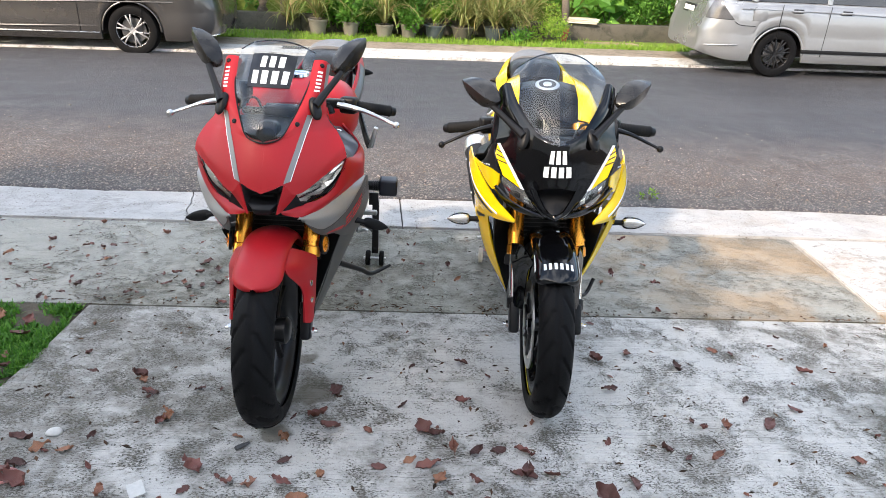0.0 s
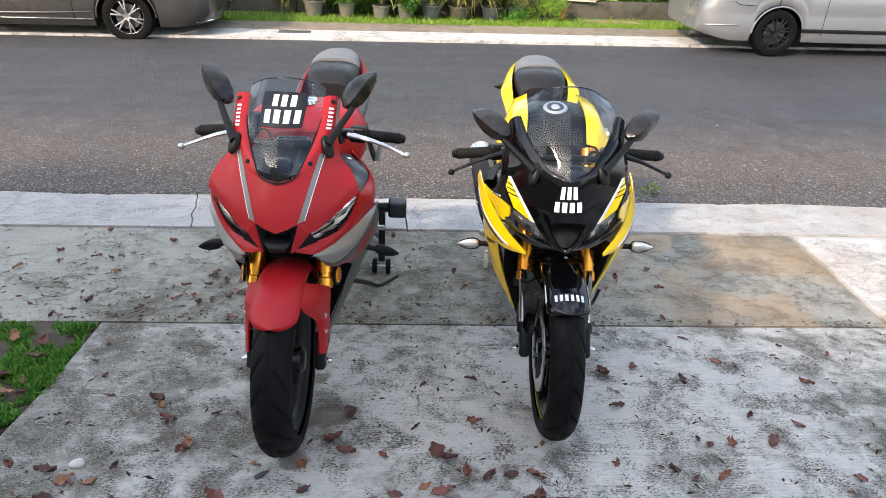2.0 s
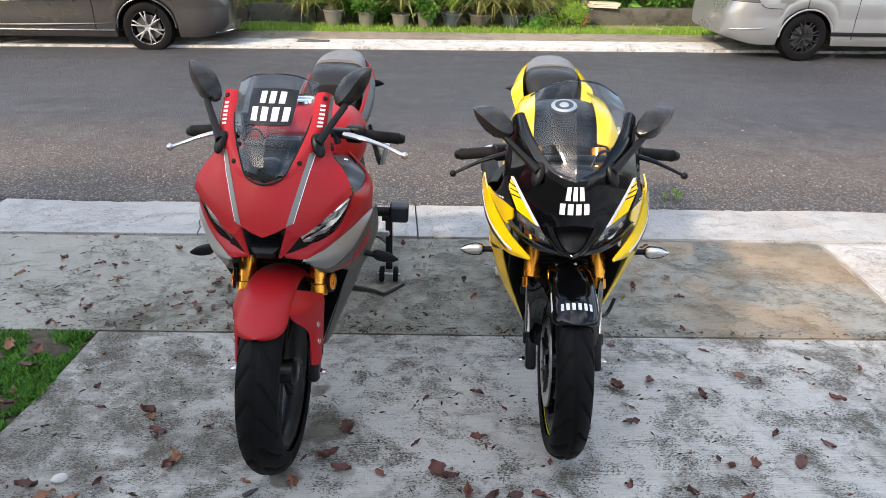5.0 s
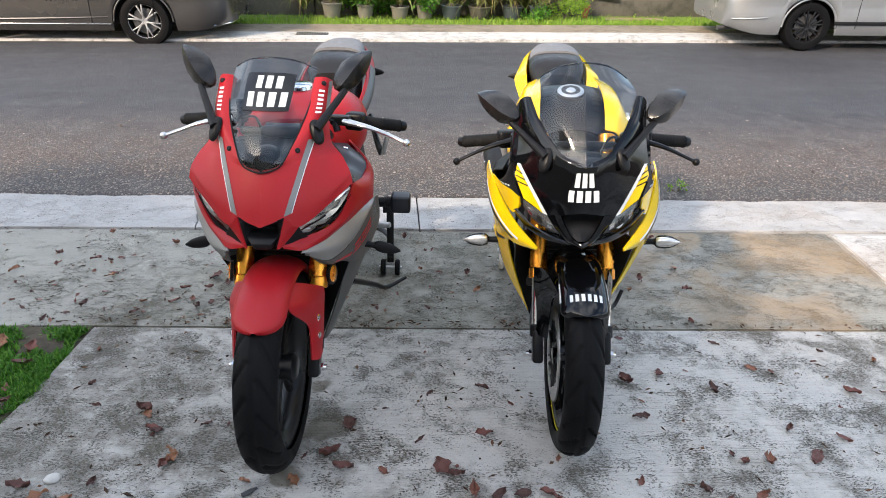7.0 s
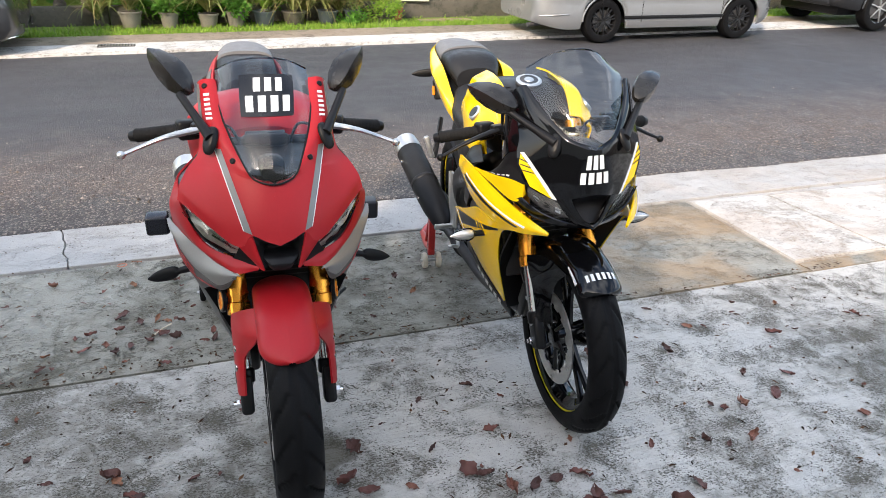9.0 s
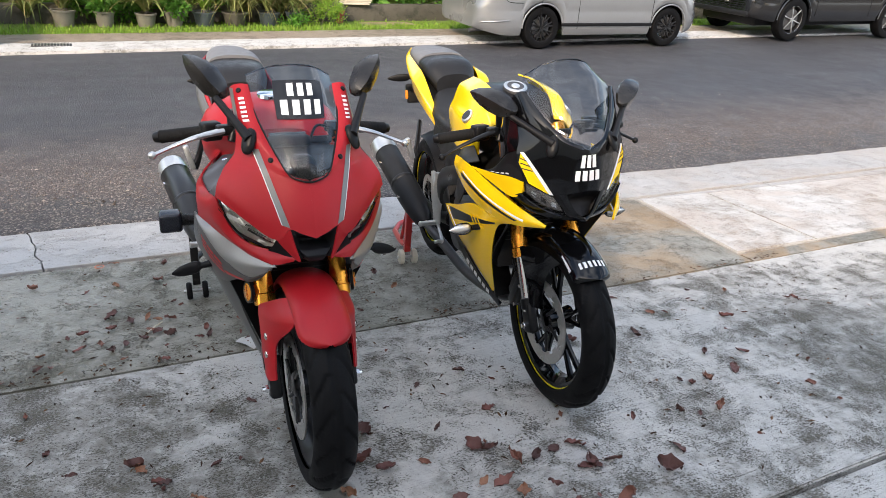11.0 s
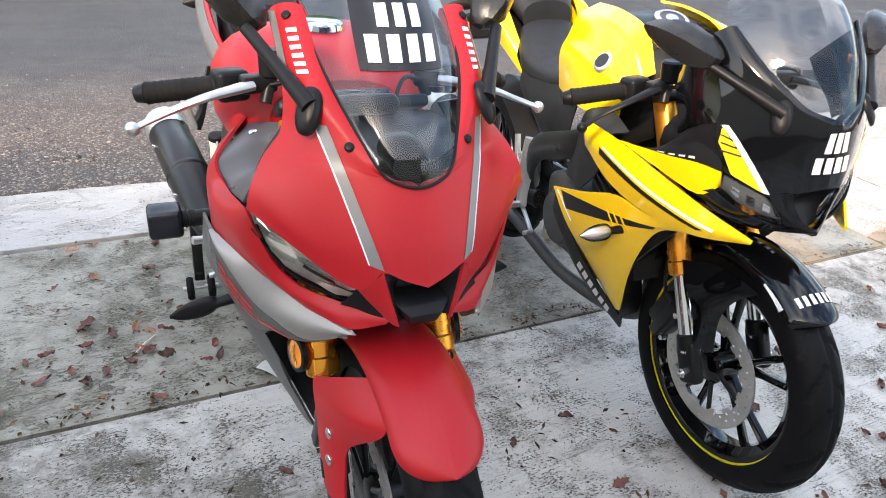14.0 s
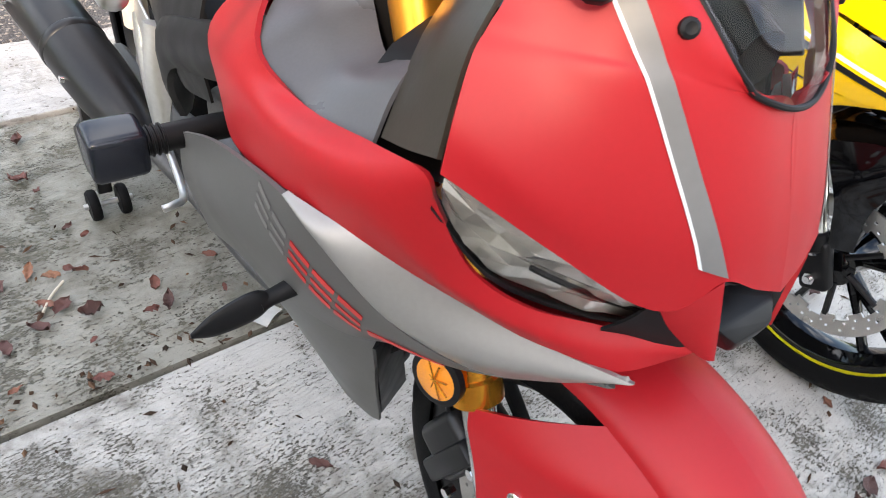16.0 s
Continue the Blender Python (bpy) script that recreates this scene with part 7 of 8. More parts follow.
def car(label, m, paint, L, W, H, wheels, wr, belt, nose_z, tail_z, cabin, rim_mat, spoke_mat, spokes, twin, sill=0.19, arch=0.36, group="parked cars"):
    """A whole car: lower body with real wheel openings, glasshouse, roof, and the fittings common to all."""
    c = thing("car", label, "car", group, m=m)
    R, RW = 0.46, 0.30
    stations = [(R * (1 - math.sin(math.pi / 2 * k / 12)), math.pi / 2 * k / 12, 1) for k in range(12, 0, -1)]
    stations += [(R + (L - 2 * R) * k / 90, 0.0, 0) for k in range(91)]
    stations += [(L - R * (1 - math.sin(math.pi / 2 * k / 12)), math.pi / 2 * k / 12, -1) for k in range(1, 13)]
    pts = []
    for x, th, side in stations:
        hw = W / 2 - RW * (1 - math.cos(th)) + 0.012 * math.cos(math.pi * (x / L - 0.5)) - 0.012
        e = math.sin(th)
        zb = sill + 0.07 * e ** 2
        for w in wheels:
            d = abs(x - w)
            if d < arch:
                zb = max(zb, wr + math.sqrt(arch ** 2 - d ** 2) * 0.98)
        if x < cabin[0]:
            zs = tail_z + (belt - tail_z) * (x / cabin[0]) ** 0.6
        elif x > cabin[3]:
            k = (x - cabin[3]) / (L - cabin[3])
            zs = belt - 0.02 + (nose_z - belt + 0.02) * k ** 1.7
        else:
            zs = belt
        prof = []
        for f, wf in ((0.0, 0.955), (0.06, 0.980), (0.16, 0.996), (0.30, 1.0), (0.42, 0.996), (0.46, 0.993), (0.52, 1.0), (0.66, 1.0), (0.76, 0.994), (0.86, 0.978), (0.94, 0.950), (0.98, 0.915), (1.0, 0.88)):
            prof.append((hw * wf, zb + (zs - zb) * f))
        prof += [(hw * 0.62, zs + 0.022 * (1 - e)), (hw * 0.3, zs + 0.030 * (1 - e)), (0, zs + 0.032 * (1 - e))]
        row = []
        for y, z in prof:
            row.append((x + side * e * end_lean(z, sill, zs), y, z))
        pts.append(row)
    bm = bmesh.new()
    for s in (1, -1):
        g = [[bm.verts.new((p[0], p[1] * s, p[2])) for p in row] for row in pts]
        for a, b in zip(g, g[1:]):
            for j in range(len(a) - 1):
                bm.faces.new((a[j], a[j + 1], b[j + 1], b[j]))
    bmesh.ops.remove_doubles(bm, verts=bm.verts, dist=1e-4)
    for end in (pts[0], pts[-1]):
        ring = [(p[0], p[1], p[2]) for p in end] + [(p[0], -p[1], p[2]) for p in end[-2::-1]]
        bm.faces.new([bm.verts.new(p) for p in ring])
    body = part("body", bm, paint, c, angle=35)
    # glasshouse and roof
    c0, c1, c2, c3 = cabin
    gw = W / 2 * 0.905
    rw = W / 2 * 0.70
    glass_rows = [[(c0, gw * 0.93, belt), (c1, rw, H - 0.05)], [(c0 + 0.25, gw, belt), (c1 + 0.06, rw * 1.02, H - 0.035)], [((c0 + c3) / 2, gw, belt), ((c1 + c2) / 2, rw * 1.03, H - 0.03)], [(c3 - 0.3, gw, belt - 0.01), (c2 - 0.06, rw * 1.02, H - 0.035)], [(c3, gw * 0.9, belt - 0.02), (c2, rw, H - 0.05)]]
    for s in (1, -1):
        sh = Sheet([[(p[0], p[1] * s, p[2]) for p in r] for r in glass_rows])
        part("side_window", sh.patch(16, 4), M_CAR_GLASS, body)
    for a, b in ((0, 1), (3, 2)):
        x0, x1 = cabin[a], cabin[b]
        k = 0.93 if a == 0 else 0.90
        z0 = belt if a == 0 else belt - 0.02
        sh = Sheet([[(x0, -gw * k, z0), (x1, -rw, H - 0.05)], [(x0 + (-0.05 if a == 0 else 0.08), 0, z0 + 0.01), (x1, 0, H - 0.02)], [(x0, gw * k, z0), (x1, rw, H - 0.05)]])
        part("rear_window" if a == 0 else "windscreen", sh.patch(10, 6), M_CAR_GLASS, body)
    rf = Sheet([[(c1, -rw, H - 0.05), (c1 + 0.06, -rw * 1.02, H - 0.035), ((c1 + c2) / 2, -rw * 1.03, H - 0.03), (c2 - 0.06, -rw * 1.02, H - 0.035), (c2, -rw, H - 0.05)],
                [(c1, 0, H - 0.02), (c1 + 0.06, 0, H - 0.01), ((c1 + c2) / 2, 0, H), (c2 - 0.06, 0, H - 0.008), (c2, 0, H - 0.02)],
                [(c1, rw, H - 0.05), (c1 + 0.06, rw * 1.02, H - 0.035), ((c1 + c2) / 2, rw * 1.03, H - 0.03), (c2 - 0.06, rw * 1.02, H - 0.035), (c2, rw, H - 0.05)]])
    part("roof", rf.patch(12, 16), paint, body)
    for s in (1, -1):
        for x in ((c0 + c1) / 2 + 0.02, (c1 + c2) / 2, (c2 + c3) / 2 - 0.05):
            lean = 0.0 if abs(x - (c1 + c2) / 2) < 0.01 else (0.25 if x < L / 2 else -0.35)
            part("pillar", box((0.07, 0.03, H - belt), (x, s * (gw + rw) / 2 * 1.012, (belt + H) / 2 - 0.03), (s * 17 * -1 * -1, math.degrees(lean), 0), bevel=0.01), paint, body)
        for x in ((c0 + c1) / 2 - 0.04 + 0.35, (c1 + c2) / 2, c3 - 0.12):
            part("door_seam", box((0.006, 0.008, belt - sill - 0.12), (x, s * W / 2 * 0.997, (belt + sill) / 2 + 0.03), bevel=0.001), M_BLACK, body)
        for x in ((c0 + c1) / 2 + 0.52, (c1 + c2) / 2 + 0.22):
            h = part("door_handle", box((0.17, 0.022, 0.026), (x, s * (W / 2 + 0.008), belt - 0.10), bevel=0.009, segs=3), paint, body)
            part("handle_cup", box((0.13, 0.008, 0.05), (x, s * (W / 2 - 0.002), belt - 0.098), bevel=0.003), M_DARKGREY, body)
        for w in wheels:
            car_wheel(c, w, s * (W / 2 - 0.105), wr, 0.19, rim_mat, spoke_mat, spokes, twin, out=s)
            part("arch_lip", tube([(w + (arch - 0.004) * math.cos(a), s * W / 2 * 0.992, wr + (arch - 0.004) * 0.98 * math.sin(a)) for a in [math.pi * k / 12 for k in range(13)]], 0.012, 8, 24), paint, body)
    part("underbody", box((L * 0.90, W - 0.50, 0.36), (L / 2, 0, 0.40), bevel=0.05), M_BLACK, c)
    for w in wheels:
        part("wheel_well", box((arch * 2.1, W - 0.46, 0.42), (w, 0, wr + 0.20), bevel=0.05), M_BLACK, c)
    return c, body


def silver_saloon():
    x0, yc = 4.03, 7.96
    c, body = car("silver hatch-tailed saloon car parked half on the kerb", pose(x0, yc, gz(5, 8) - 0.02, 0, -1.2, -1.5), M_CAR_SILVER, 4.0, 1.62, 1.47, (0.98, 3.28), 0.292, 0.93, 0.74, 0.90, (0.30, 0.95, 2.2, 3.05), M_BLACK, M_SATIN, 8, True, arch=0.345)
    for s in (-1, 1):
        part("side_moulding", box((1.65, 0.016, 0.045), (2.12, s * 0.815, 0.34), bevel=0.006), M_BLACK, body)
        rows = []
        for z, t0, t1 in ((0.925, 66, 48), (0.86, 71, 40), (0.79, 75, 30), (0.725, 78, 20), (0.70, 78, 17)):
            row = []
            for k in range(6):
                th = radians(t0 + (t1 - t0) * k / 5)
                row.append((0.46 * (1 - math.sin(th)) + math.sin(th) * end_lean(z, 0.19, 0.91), s * (0.81 - 0.30 * (1 - math.cos(th))) * (0.985 if z < 0.9 else 0.95), z))
            rows.append(row)
        lamp = Sheet(rows)
        tl = part("tail_lamp", lamp.patch(10, 14, lift=0.010, thick=0.02), M_LAMP_CLEAR, body, "clear tail lamp cluster")
        part("lamp_rim", tube([lamp.at(1.0, k / 8) for k in range(9)], 0.006, 6, 18), M_DARKGREY, tl)
        for k, mt in ((0.3, M_CHROME), (0.62, M_DECAL_RED)):
            part("lamp_bulb", lathe([(0.002, 0.012), (0.030, 0.010), (0.038, 0.0)], 18, lamp.at(0.55, k) + lamp.normal(0.55, k) * 0.006, lamp.normal(0.55, k)), mt, tl)
        part("bumper_crease", tube([(0.46 * (1 - math.sin(radians(q))) + 0.004, s * (0.812 - 0.30 * (1 - math.cos(radians(q)))), 0.40 - 0.0006 * q) for q in (4, 25, 45, 62)], 0.009, 8, 14), M_CAR_SILVER, body)
        part("fuel_lid", box((0.18, 0.006, 0.16), (0.66, s * 0.806, 0.78), bevel=0.002), M_CAR_SILVER, body)
        part("bumper_seam", tube([(0.34, s * 0.80, 0.68), (0.42, s * 0.808, 0.64), (0.62, s * 0.812, 0.63)], 0.004, 6, 12), M_BLACK, body)
        part("shoulder_line", tube([(0.40, s * 0.803, 0.84), (1.6, s * 0.812, 0.83), (3.0, s * 0.805, 0.79)], 0.006, 8, 20), M_CAR_SILVER, body)
    pl = part("number_plate", box((0.012, 0.40, 0.12), (0.055, 0.02, 0.76), (0, 8, 0), bevel=0.004), M_DECAL_BLACK, body)
    for k in range(7):
        part("plate_bar", box((0.006, 0.034, 0.065), (0.047, -0.13 + 0.05 * k, 0.76), (0, 8, 0), bevel=0.002), M_WHITE, pl)
    part("exhaust_tip", rod((-0.02, -0.45, 0.22), (0.2, -0.45, 0.24), 0.03, n=16), M_IRON, body)
    return c


def grey_saloon():
    c, body = car("dark grey saloon car with two-tone alloy wheels parked at the kerb", pose(-2.20, 8.32, gz(-3.5, 8) - 0.01, 0, 1.2, 180), M_CAR_GREY, 4.35, 1.68, 1.49, (1.03, 3.38), 0.305, 0.96, 0.76, 0.93, (0.28, 0.9, 2.4, 3.3), M_BLACK, M_ALLOY, 6, True, arch=0.36)
    for s in (-1, 1):
        part("rear_lip", Sheet([[(-0.02, s * 0.30, 0.36), (0.03, s * 0.55, 0.36), (0.20, s * 0.73, 0.37), (0.46, s * 0.80, 0.33)], [(0.0, s * 0.32, 0.27), (0.06, s * 0.58, 0.265), (0.24, s * 0.75, 0.25), (0.50, s * 0.80, 0.25)]]).patch(6, 14, lift=0.012, thick=0.02), M_CAR_GREY, body)
        part("bumper_vent", box((0.16, 0.014, 0.11), (0.20, s * 0.735, 0.44), (0, 0, s * 28), bevel=0.006), M_BLACK, body)
        part("chrome_lip", tube([(0.0, s * 0.35, 0.262), (0.05, s * 0.58, 0.258), (0.22, s * 0.75, 0.246)], 0.008, 8, 12), M_CHROME, body)
        part("sill_crease", tube([(1.45, s * 0.842, 0.36), (2.2, s * 0.846, 0.34), (2.95, s * 0.842, 0.33)], 0.012, 8, 16, radii=[0.004, 0.014, 0.006]), M_CAR_GREY, body)
        part("sill_trim", box((1.55, 0.012, 0.012), (2.2, s * 0.838, 0.275), bevel=0.003), M_CHROME, body)
        part("waist_crease", tube([(0.5, s * 0.835, 0.66), (1.6, s * 0.846, 0.64), (3.0, s * 0.84, 0.60)], 0.009, 8, 20), M_CAR_GREY, body)
        part("tail_lamp", box((0.22, 0.22, 0.12), (0.12, s * 0.62, 0.86), (0, 0, s * 30), bevel=0.03), M_DECAL_RED, body)
    return c


def black_suv():
    c, body = car("black pick-up style vehicle with silver wheels parked nose to tail", pose(9.35, 8.02, gz(10, 8), 0, -1.2, 0) @ pose(4.6, 0, 0, 0, 0, 180), M_CAR_BLACK, 4.6, 1.74, 1.75, (0.95, 3.70), 0.355, 1.08, 0.98, 1.02, (0.5, 0.8, 2.6, 3.3), M_BLACK, M_ALU, 6, False, sill=0.32, arch=0.42)
    pl = part("number_plate", box((0.012, 0.46, 0.12), (4.61, 0.0, 0.62), bevel=0.004), M_DECAL_BLACK, body)
    for k in range(7):
        part("plate_bar", box((0.008, 0.036, 0.065), (4.619, -0.16 + 0.054 * k, 0.62), bevel=0.002), M_WHITE, pl)
    bm = bmesh.new()
    part("skid_bar", box((0.10, 1.25, 0.09), (4.57, 0, 0.42), bevel=0.03), M_DARKGREY, body)
    for k in range(5):
        part("grille_slat", box((0.03, 1.0, 0.018), (4.585, 0, 0.50 + 0.035 * k), bevel=0.005), M_BLACK, body)
    for s in (-1, 1):
        part("headlamp", Sheet([[(4.58, s * 0.42, 0.92), (4.50, s * 0.66, 0.95), (4.25, s * 0.80, 0.98)], [(4.60, s * 0.42, 0.80), (4.53, s * 0.68, 0.81), (4.28, s * 0.83, 0.86)]]).patch(6, 10, lift=0.015, thick=0.02), M_LAMP_CLEAR, body)
        part("fog_lamp", lathe([(0.002, 0.012), (0.045, 0.008), (0.055, -0.01)], 20, (4.52, s * 0.62, 0.56), (0.9, s * 0.4, 0)), M_LAMP_CLEAR, body)
    return c


silver_saloon()
grey_saloon()
black_suv()

# ---- verge, pots and greenery ----
def ribbons(specs, material, name, segs=4):
    """Many bent blades in one mesh. specs: rows of (base, direction, length, width, droop)."""
    verts, faces = [], []
    for base, d, ln, w, droop in specs:
        base, d = np.array(base), np.array(d) / np.linalg.norm(d)
        side = np.cross(d, (0, 0, 1.0))
        if np.linalg.norm(side) < 0.05:
            side = np.array((1.0, 0, 0))
        side = side / np.linalg.norm(side)
        k = len(verts)
        p = base.astype(float)
        for i in range(segs + 1):
            t = i / segs
            ww = w * (1 - t) ** 0.7 * (0.75 + 0.5 * t if t < 0.5 else 1.0)
            if i == segs:
                ww = w * 0.05
            verts += [tuple(p - side * ww / 2), tuple(p + side * ww / 2)]
            d2 = d + np.array((0, 0, -droop * t * 1.6))
            p = p + d2 / np.linalg.norm(d2) * ln / segs
        for i in range(segs):
            a = k + 2 * i
            faces.append((a, a + 1, a + 3, a + 2))
    return mesh_from(name, verts, faces, material)


def leaf_cloud(centres, size, material, name, rng, n, spread, broad=0.5):
    """Leaves of a bush: each a folded four-sided blade, scattered round clump centres with gaps between."""
    verts, faces = [], []
    C = np.array(centres)
    for _ in range(n):
        c = C[rng.integers(len(C))]
        v = rng.normal(size=3)
        v /= np.linalg.norm(v)
        p = c + v * spread * rng.uniform(0.35, 1.0) * np.array((1, 1, 0.9))
        d = v * 0.6 + rng.normal(size=3) * 0.5 + np.array((0, -0.2, 0.25))
        d /= np.linalg.norm(d)
        s = np.cross(d, rng.normal(size=3))
        s /= np.linalg.norm(s)
        up = np.cross(s, d)
        ln = size * rng.uniform(0.6, 1.25)
        w = ln * broad * rng.uniform(0.8, 1.2)
        k = len(verts)
        verts += [tuple(p), tuple(p + d * ln * 0.45 + s * w / 2 + up * ln * 0.08), tuple(p + d * ln - up * ln * 0.12), tuple(p + d * ln * 0.45 - s * w / 2 + up * ln * 0.08)]
        faces += [(k, k + 1, k + 2), (k, k + 2, k + 3)]
    return mesh_from(name, verts, faces, material, smooth=False)


rng = np.random.default_rng(5)


def grass_blades(n, place, h, w, name, label, material=M_GRASS, m=None, splay=0.8):
    specs = []
    for _ in range(n):
        b = place()
        a = rng.uniform(0, 2 * math.pi)
        t = rng.uniform(0.1, splay)
        specs.append((b, (math.cos(a) * t, math.sin(a) * t, 1.0), h * rng.uniform(0.5, 1.3), w, rng.uniform(0.2, 0.9)))
    ob = tagged(new(name, ribbons(specs, material, name, 2)), label, "grass", kind="stuff")
    if m is not None:
        ob.matrix_world = m
    return ob


def verge_place():
    while True:
        x, y = rng.uniform(-12, 16), PAVE_FAR - 0.05 + abs(rng.normal()) * 0.42
        if y < WALL_Y - 0.02 and not (3.1 < x < 3.95 and 9.33 < y < 9.5):
            return (x, y, gz(x, y) + 0.015)


grass_blades(24000, verge_place, 0.065, 0.014, "verge_grass", "bright green uneven grass along the verge")
tagged(new("verge_slab", mesh_from("verge_slab", [(3.05, 9.30, gz(3, 9) + 0.01), (4.0, 9.28, gz(4, 9) + 0.01), (3.9, 9.52, gz(4, 9) + 0.01), (3.1, 9.56, gz(3, 9) + 0.01), (3.05, 9.30, gz(3, 9) + 0.034), (4.0, 9.28, gz(4, 9) + 0.034), (3.9, 9.52, gz(4, 9) + 0.034), (3.1, 9.56, gz(3, 9) + 0.034)],
       [(0, 1, 5, 4), (1, 2, 6, 5), (2, 3, 7, 6), (3, 0, 4, 7), (4, 5, 6, 7)], M_APRON, False)), "pale concrete cover let into the grass", "slab", kind="structure")

# low wall behind the verge
wall = thing("wall_verge", "low mossy dark concrete wall behind the verge", "wall", kind="structure")
for k in range(15):
    xa, xb = -14 + k * 2.1, -14 + (k + 1) * 2.1 - 0.012
    bm = box((xb - xa, 0.16, 0.42), ((xa + xb) / 2, WALL_Y + 0.08, gz((xa + xb) / 2, 9) + 0.07), (0, -1.2, 0), bevel=0.015)
    part("wall_block", bm, M_WALL, wall)
# drain grating in the kerb
gr = thing("drain_grate", "grey steel drain grating set in the white kerb", "drain cover", kind="structure", m=pose(-1.26, 8.02, gz(-1.26, 8) + 0.037))
part("grate_frame", box((0.42, 0.16, 0.012), (0, 0, 0), bevel=0.003), M_IRON, gr)
for k in range(12):
    part("grate_bar", box((0.012, 0.13, 0.012), (-0.18 + 0.033 * k, 0, 0.008), bevel=0.002), M_STEEL, gr)


def pot(x, y, r, h, material, label):
    r, h = r * 0.86, h * 0.95
    p = thing("plant_pot", label, "pot", "pots on the verge", m=pose(x, y, gz(x, y) + 0.02))
    part("pot_body", lathe([(r * 0.72, 0), (r * 0.78, 0.01), (r * 0.96, h * 0.86), (r * 1.06, h * 0.87), (r * 1.08, h * 0.97), (r * 1.0, h), (r * 0.92, h * 0.96), (r * 0.90, h * 0.88)], 28), material, p)
    part("soil", lathe([(0.002, h * 0.9), (r * 0.90, h * 0.89)], 20), M_EARTH, p)
    return p


def spiky(x, y, z, n, ln, label, material=M_SPIKY, w=0.03):
    specs = []
    for _ in range(n):
        a = rng.uniform(0, 2 * math.pi)
        t = rng.uniform(0.15, 1.3)
        specs.append(((rng.normal() * 0.02, rng.normal() * 0.02, rng.uniform(0, 0.12)), (math.cos(a) * t, math.sin(a) * t, 1.0), ln * rng.uniform(0.6, 1.2), w * rng.uniform(0.7, 1.2), rng.uniform(0.3, 1.3)))
    pl = thing("spiky_plant", label, "plant", "potted plants", m=pose(x, y, z))
    part("leaves", ribbons(specs, material, "leaves", 5), material, pl)
    part("stem", rod((0, 0, -0.05), (0.01, 0, 0.16), 0.018, 0.012, 10), M_BARK, pl)
    return pl


def bush(x, y, z, r, n, size, label, material=M_LEAF, broad=0.5, clumps=9, tall=1.0):
    cs = [(rng.normal() * r * 0.45, rng.normal() * r * 0.35, r * 0.3 + abs(rng.normal()) * r * 0.55 * tall) for _ in range(clumps)]
    pl = thing("bush", label, "plant", "bushes", m=pose(x, y, z))
    part("leaves", leaf_cloud(cs, size, material, "leaves", rng, n, r * 0.42, broad), material, pl)
    for c in cs[:4]:
        part("twig", tube([(0, 0, -0.02), (c[0] * 0.4, c[1] * 0.4, c[2] * 0.5), c], 0.006, 6, 6, radii=[0.010, 0.006, 0.003]), M_BARK, pl)
    return pl


POTS = ((-1.12, 9.48, 0.17, 0.24, 0), (-0.62, 9.46, 0.15, 0.22, 0), (-0.10, 9.40, 0.16, 0.20, 0), (0.28, 9.42, 0.15, 0.22, 0), (0.68, 9.40, 0.18, 0.22, 1), (1.12, 9.45, 0.20, 0.20, 2), (1.62, 9.46, 0.18, 0.20, 1), (2.02, 9.48, 0.15, 0.20, 1))
for i, (x, y, r, h, k) in enumerate(POTS):
    pot(x, y, r, h, (M_POT, M_POT_DARK, M_WALL)[k], ("weathered grey plastic plant pot on the grass", "dark blue-grey plastic plant pot on the grass", "mossy concrete plant trough on the grass")[k])
    z = gz(x, y) + 0.02 + h
    if i in (0, 2, 5, 6):
        spiky(x, y, z, 130, 0.80, "tall spiky plant with green and straw striped leaves")
    elif i in (1, 3):
        bush(x, y, z - 0.05, 0.36, 900, 0.10, "leafy green shrub in a pot", tall=1.5)
    elif i == 4:
        spiky(x, y, z, 80, 0.36, "bright green tufted grass-like plant", M_GRASS, 0.018)
    else:
        bush(x, y, z - 0.05, 0.24, 420, 0.05, "small-leaved yellowish shrub in a pot", M_SPIKY)
for x, y, n, ln in ((-1.55, 9.62, 90, 0.70), (0.9, 10.0, 110, 0.95), (1.5, 10.1, 120, 1.05), (2.15, 10.0, 110, 1.0), (-0.35, 10.1, 90, 0.9), (0.45, 9.75, 90, 0.8), (1.35, 9.7, 110, 0.9), (1.85, 9.75, 110, 0.9)):
    spiky(x, y, gz(x, y) + 0.12, n, ln, "large clump of spiky striped leaves behind the pots")
bush(2.45, 9.50, gz(2.4, 9.5) + 0.02, 0.36, 1500, 0.040, "dense fine-leaved round green bush", M_GRASS, clumps=12)
bush(1.95, 9.30, gz(2, 9.3) + 0.02, 0.16, 260, 0.07, "low pale green weed at the grass edge", M_BROAD, 0.4)
bush(3.70, 10.25, gz(3.7, 10) + 0.15, 0.62, 150, 0.27, "plant with large heart-shaped bright green leaves", M_BROAD, 0.85, clumps=10)
bush(4.55, 10.35, gz(4.5, 10) + 0.15, 0.62, 1500, 0.085, "dense bush with many small leaves", M_LEAF, 0.55, clumps=12)
bush(6.2, 10.5, gz(6, 10) + 0.1, 0.7, 1500, 0.10, "dense bush with many small leaves", M_LEAF, 0.5, clumps=12)
bush(8.6, 10.3, gz(8.6, 10) + 0.1, 0.5, 900, 0.12, "ragged green roadside bush", M_BROAD, 0.4, clumps=9)
bush(-3.2, 10.5, gz(-3, 10) + 0.1, 0.75, 1700, 0.10, "sunlit green bush behind the low wall", M_BROAD, 0.4, clumps=12)
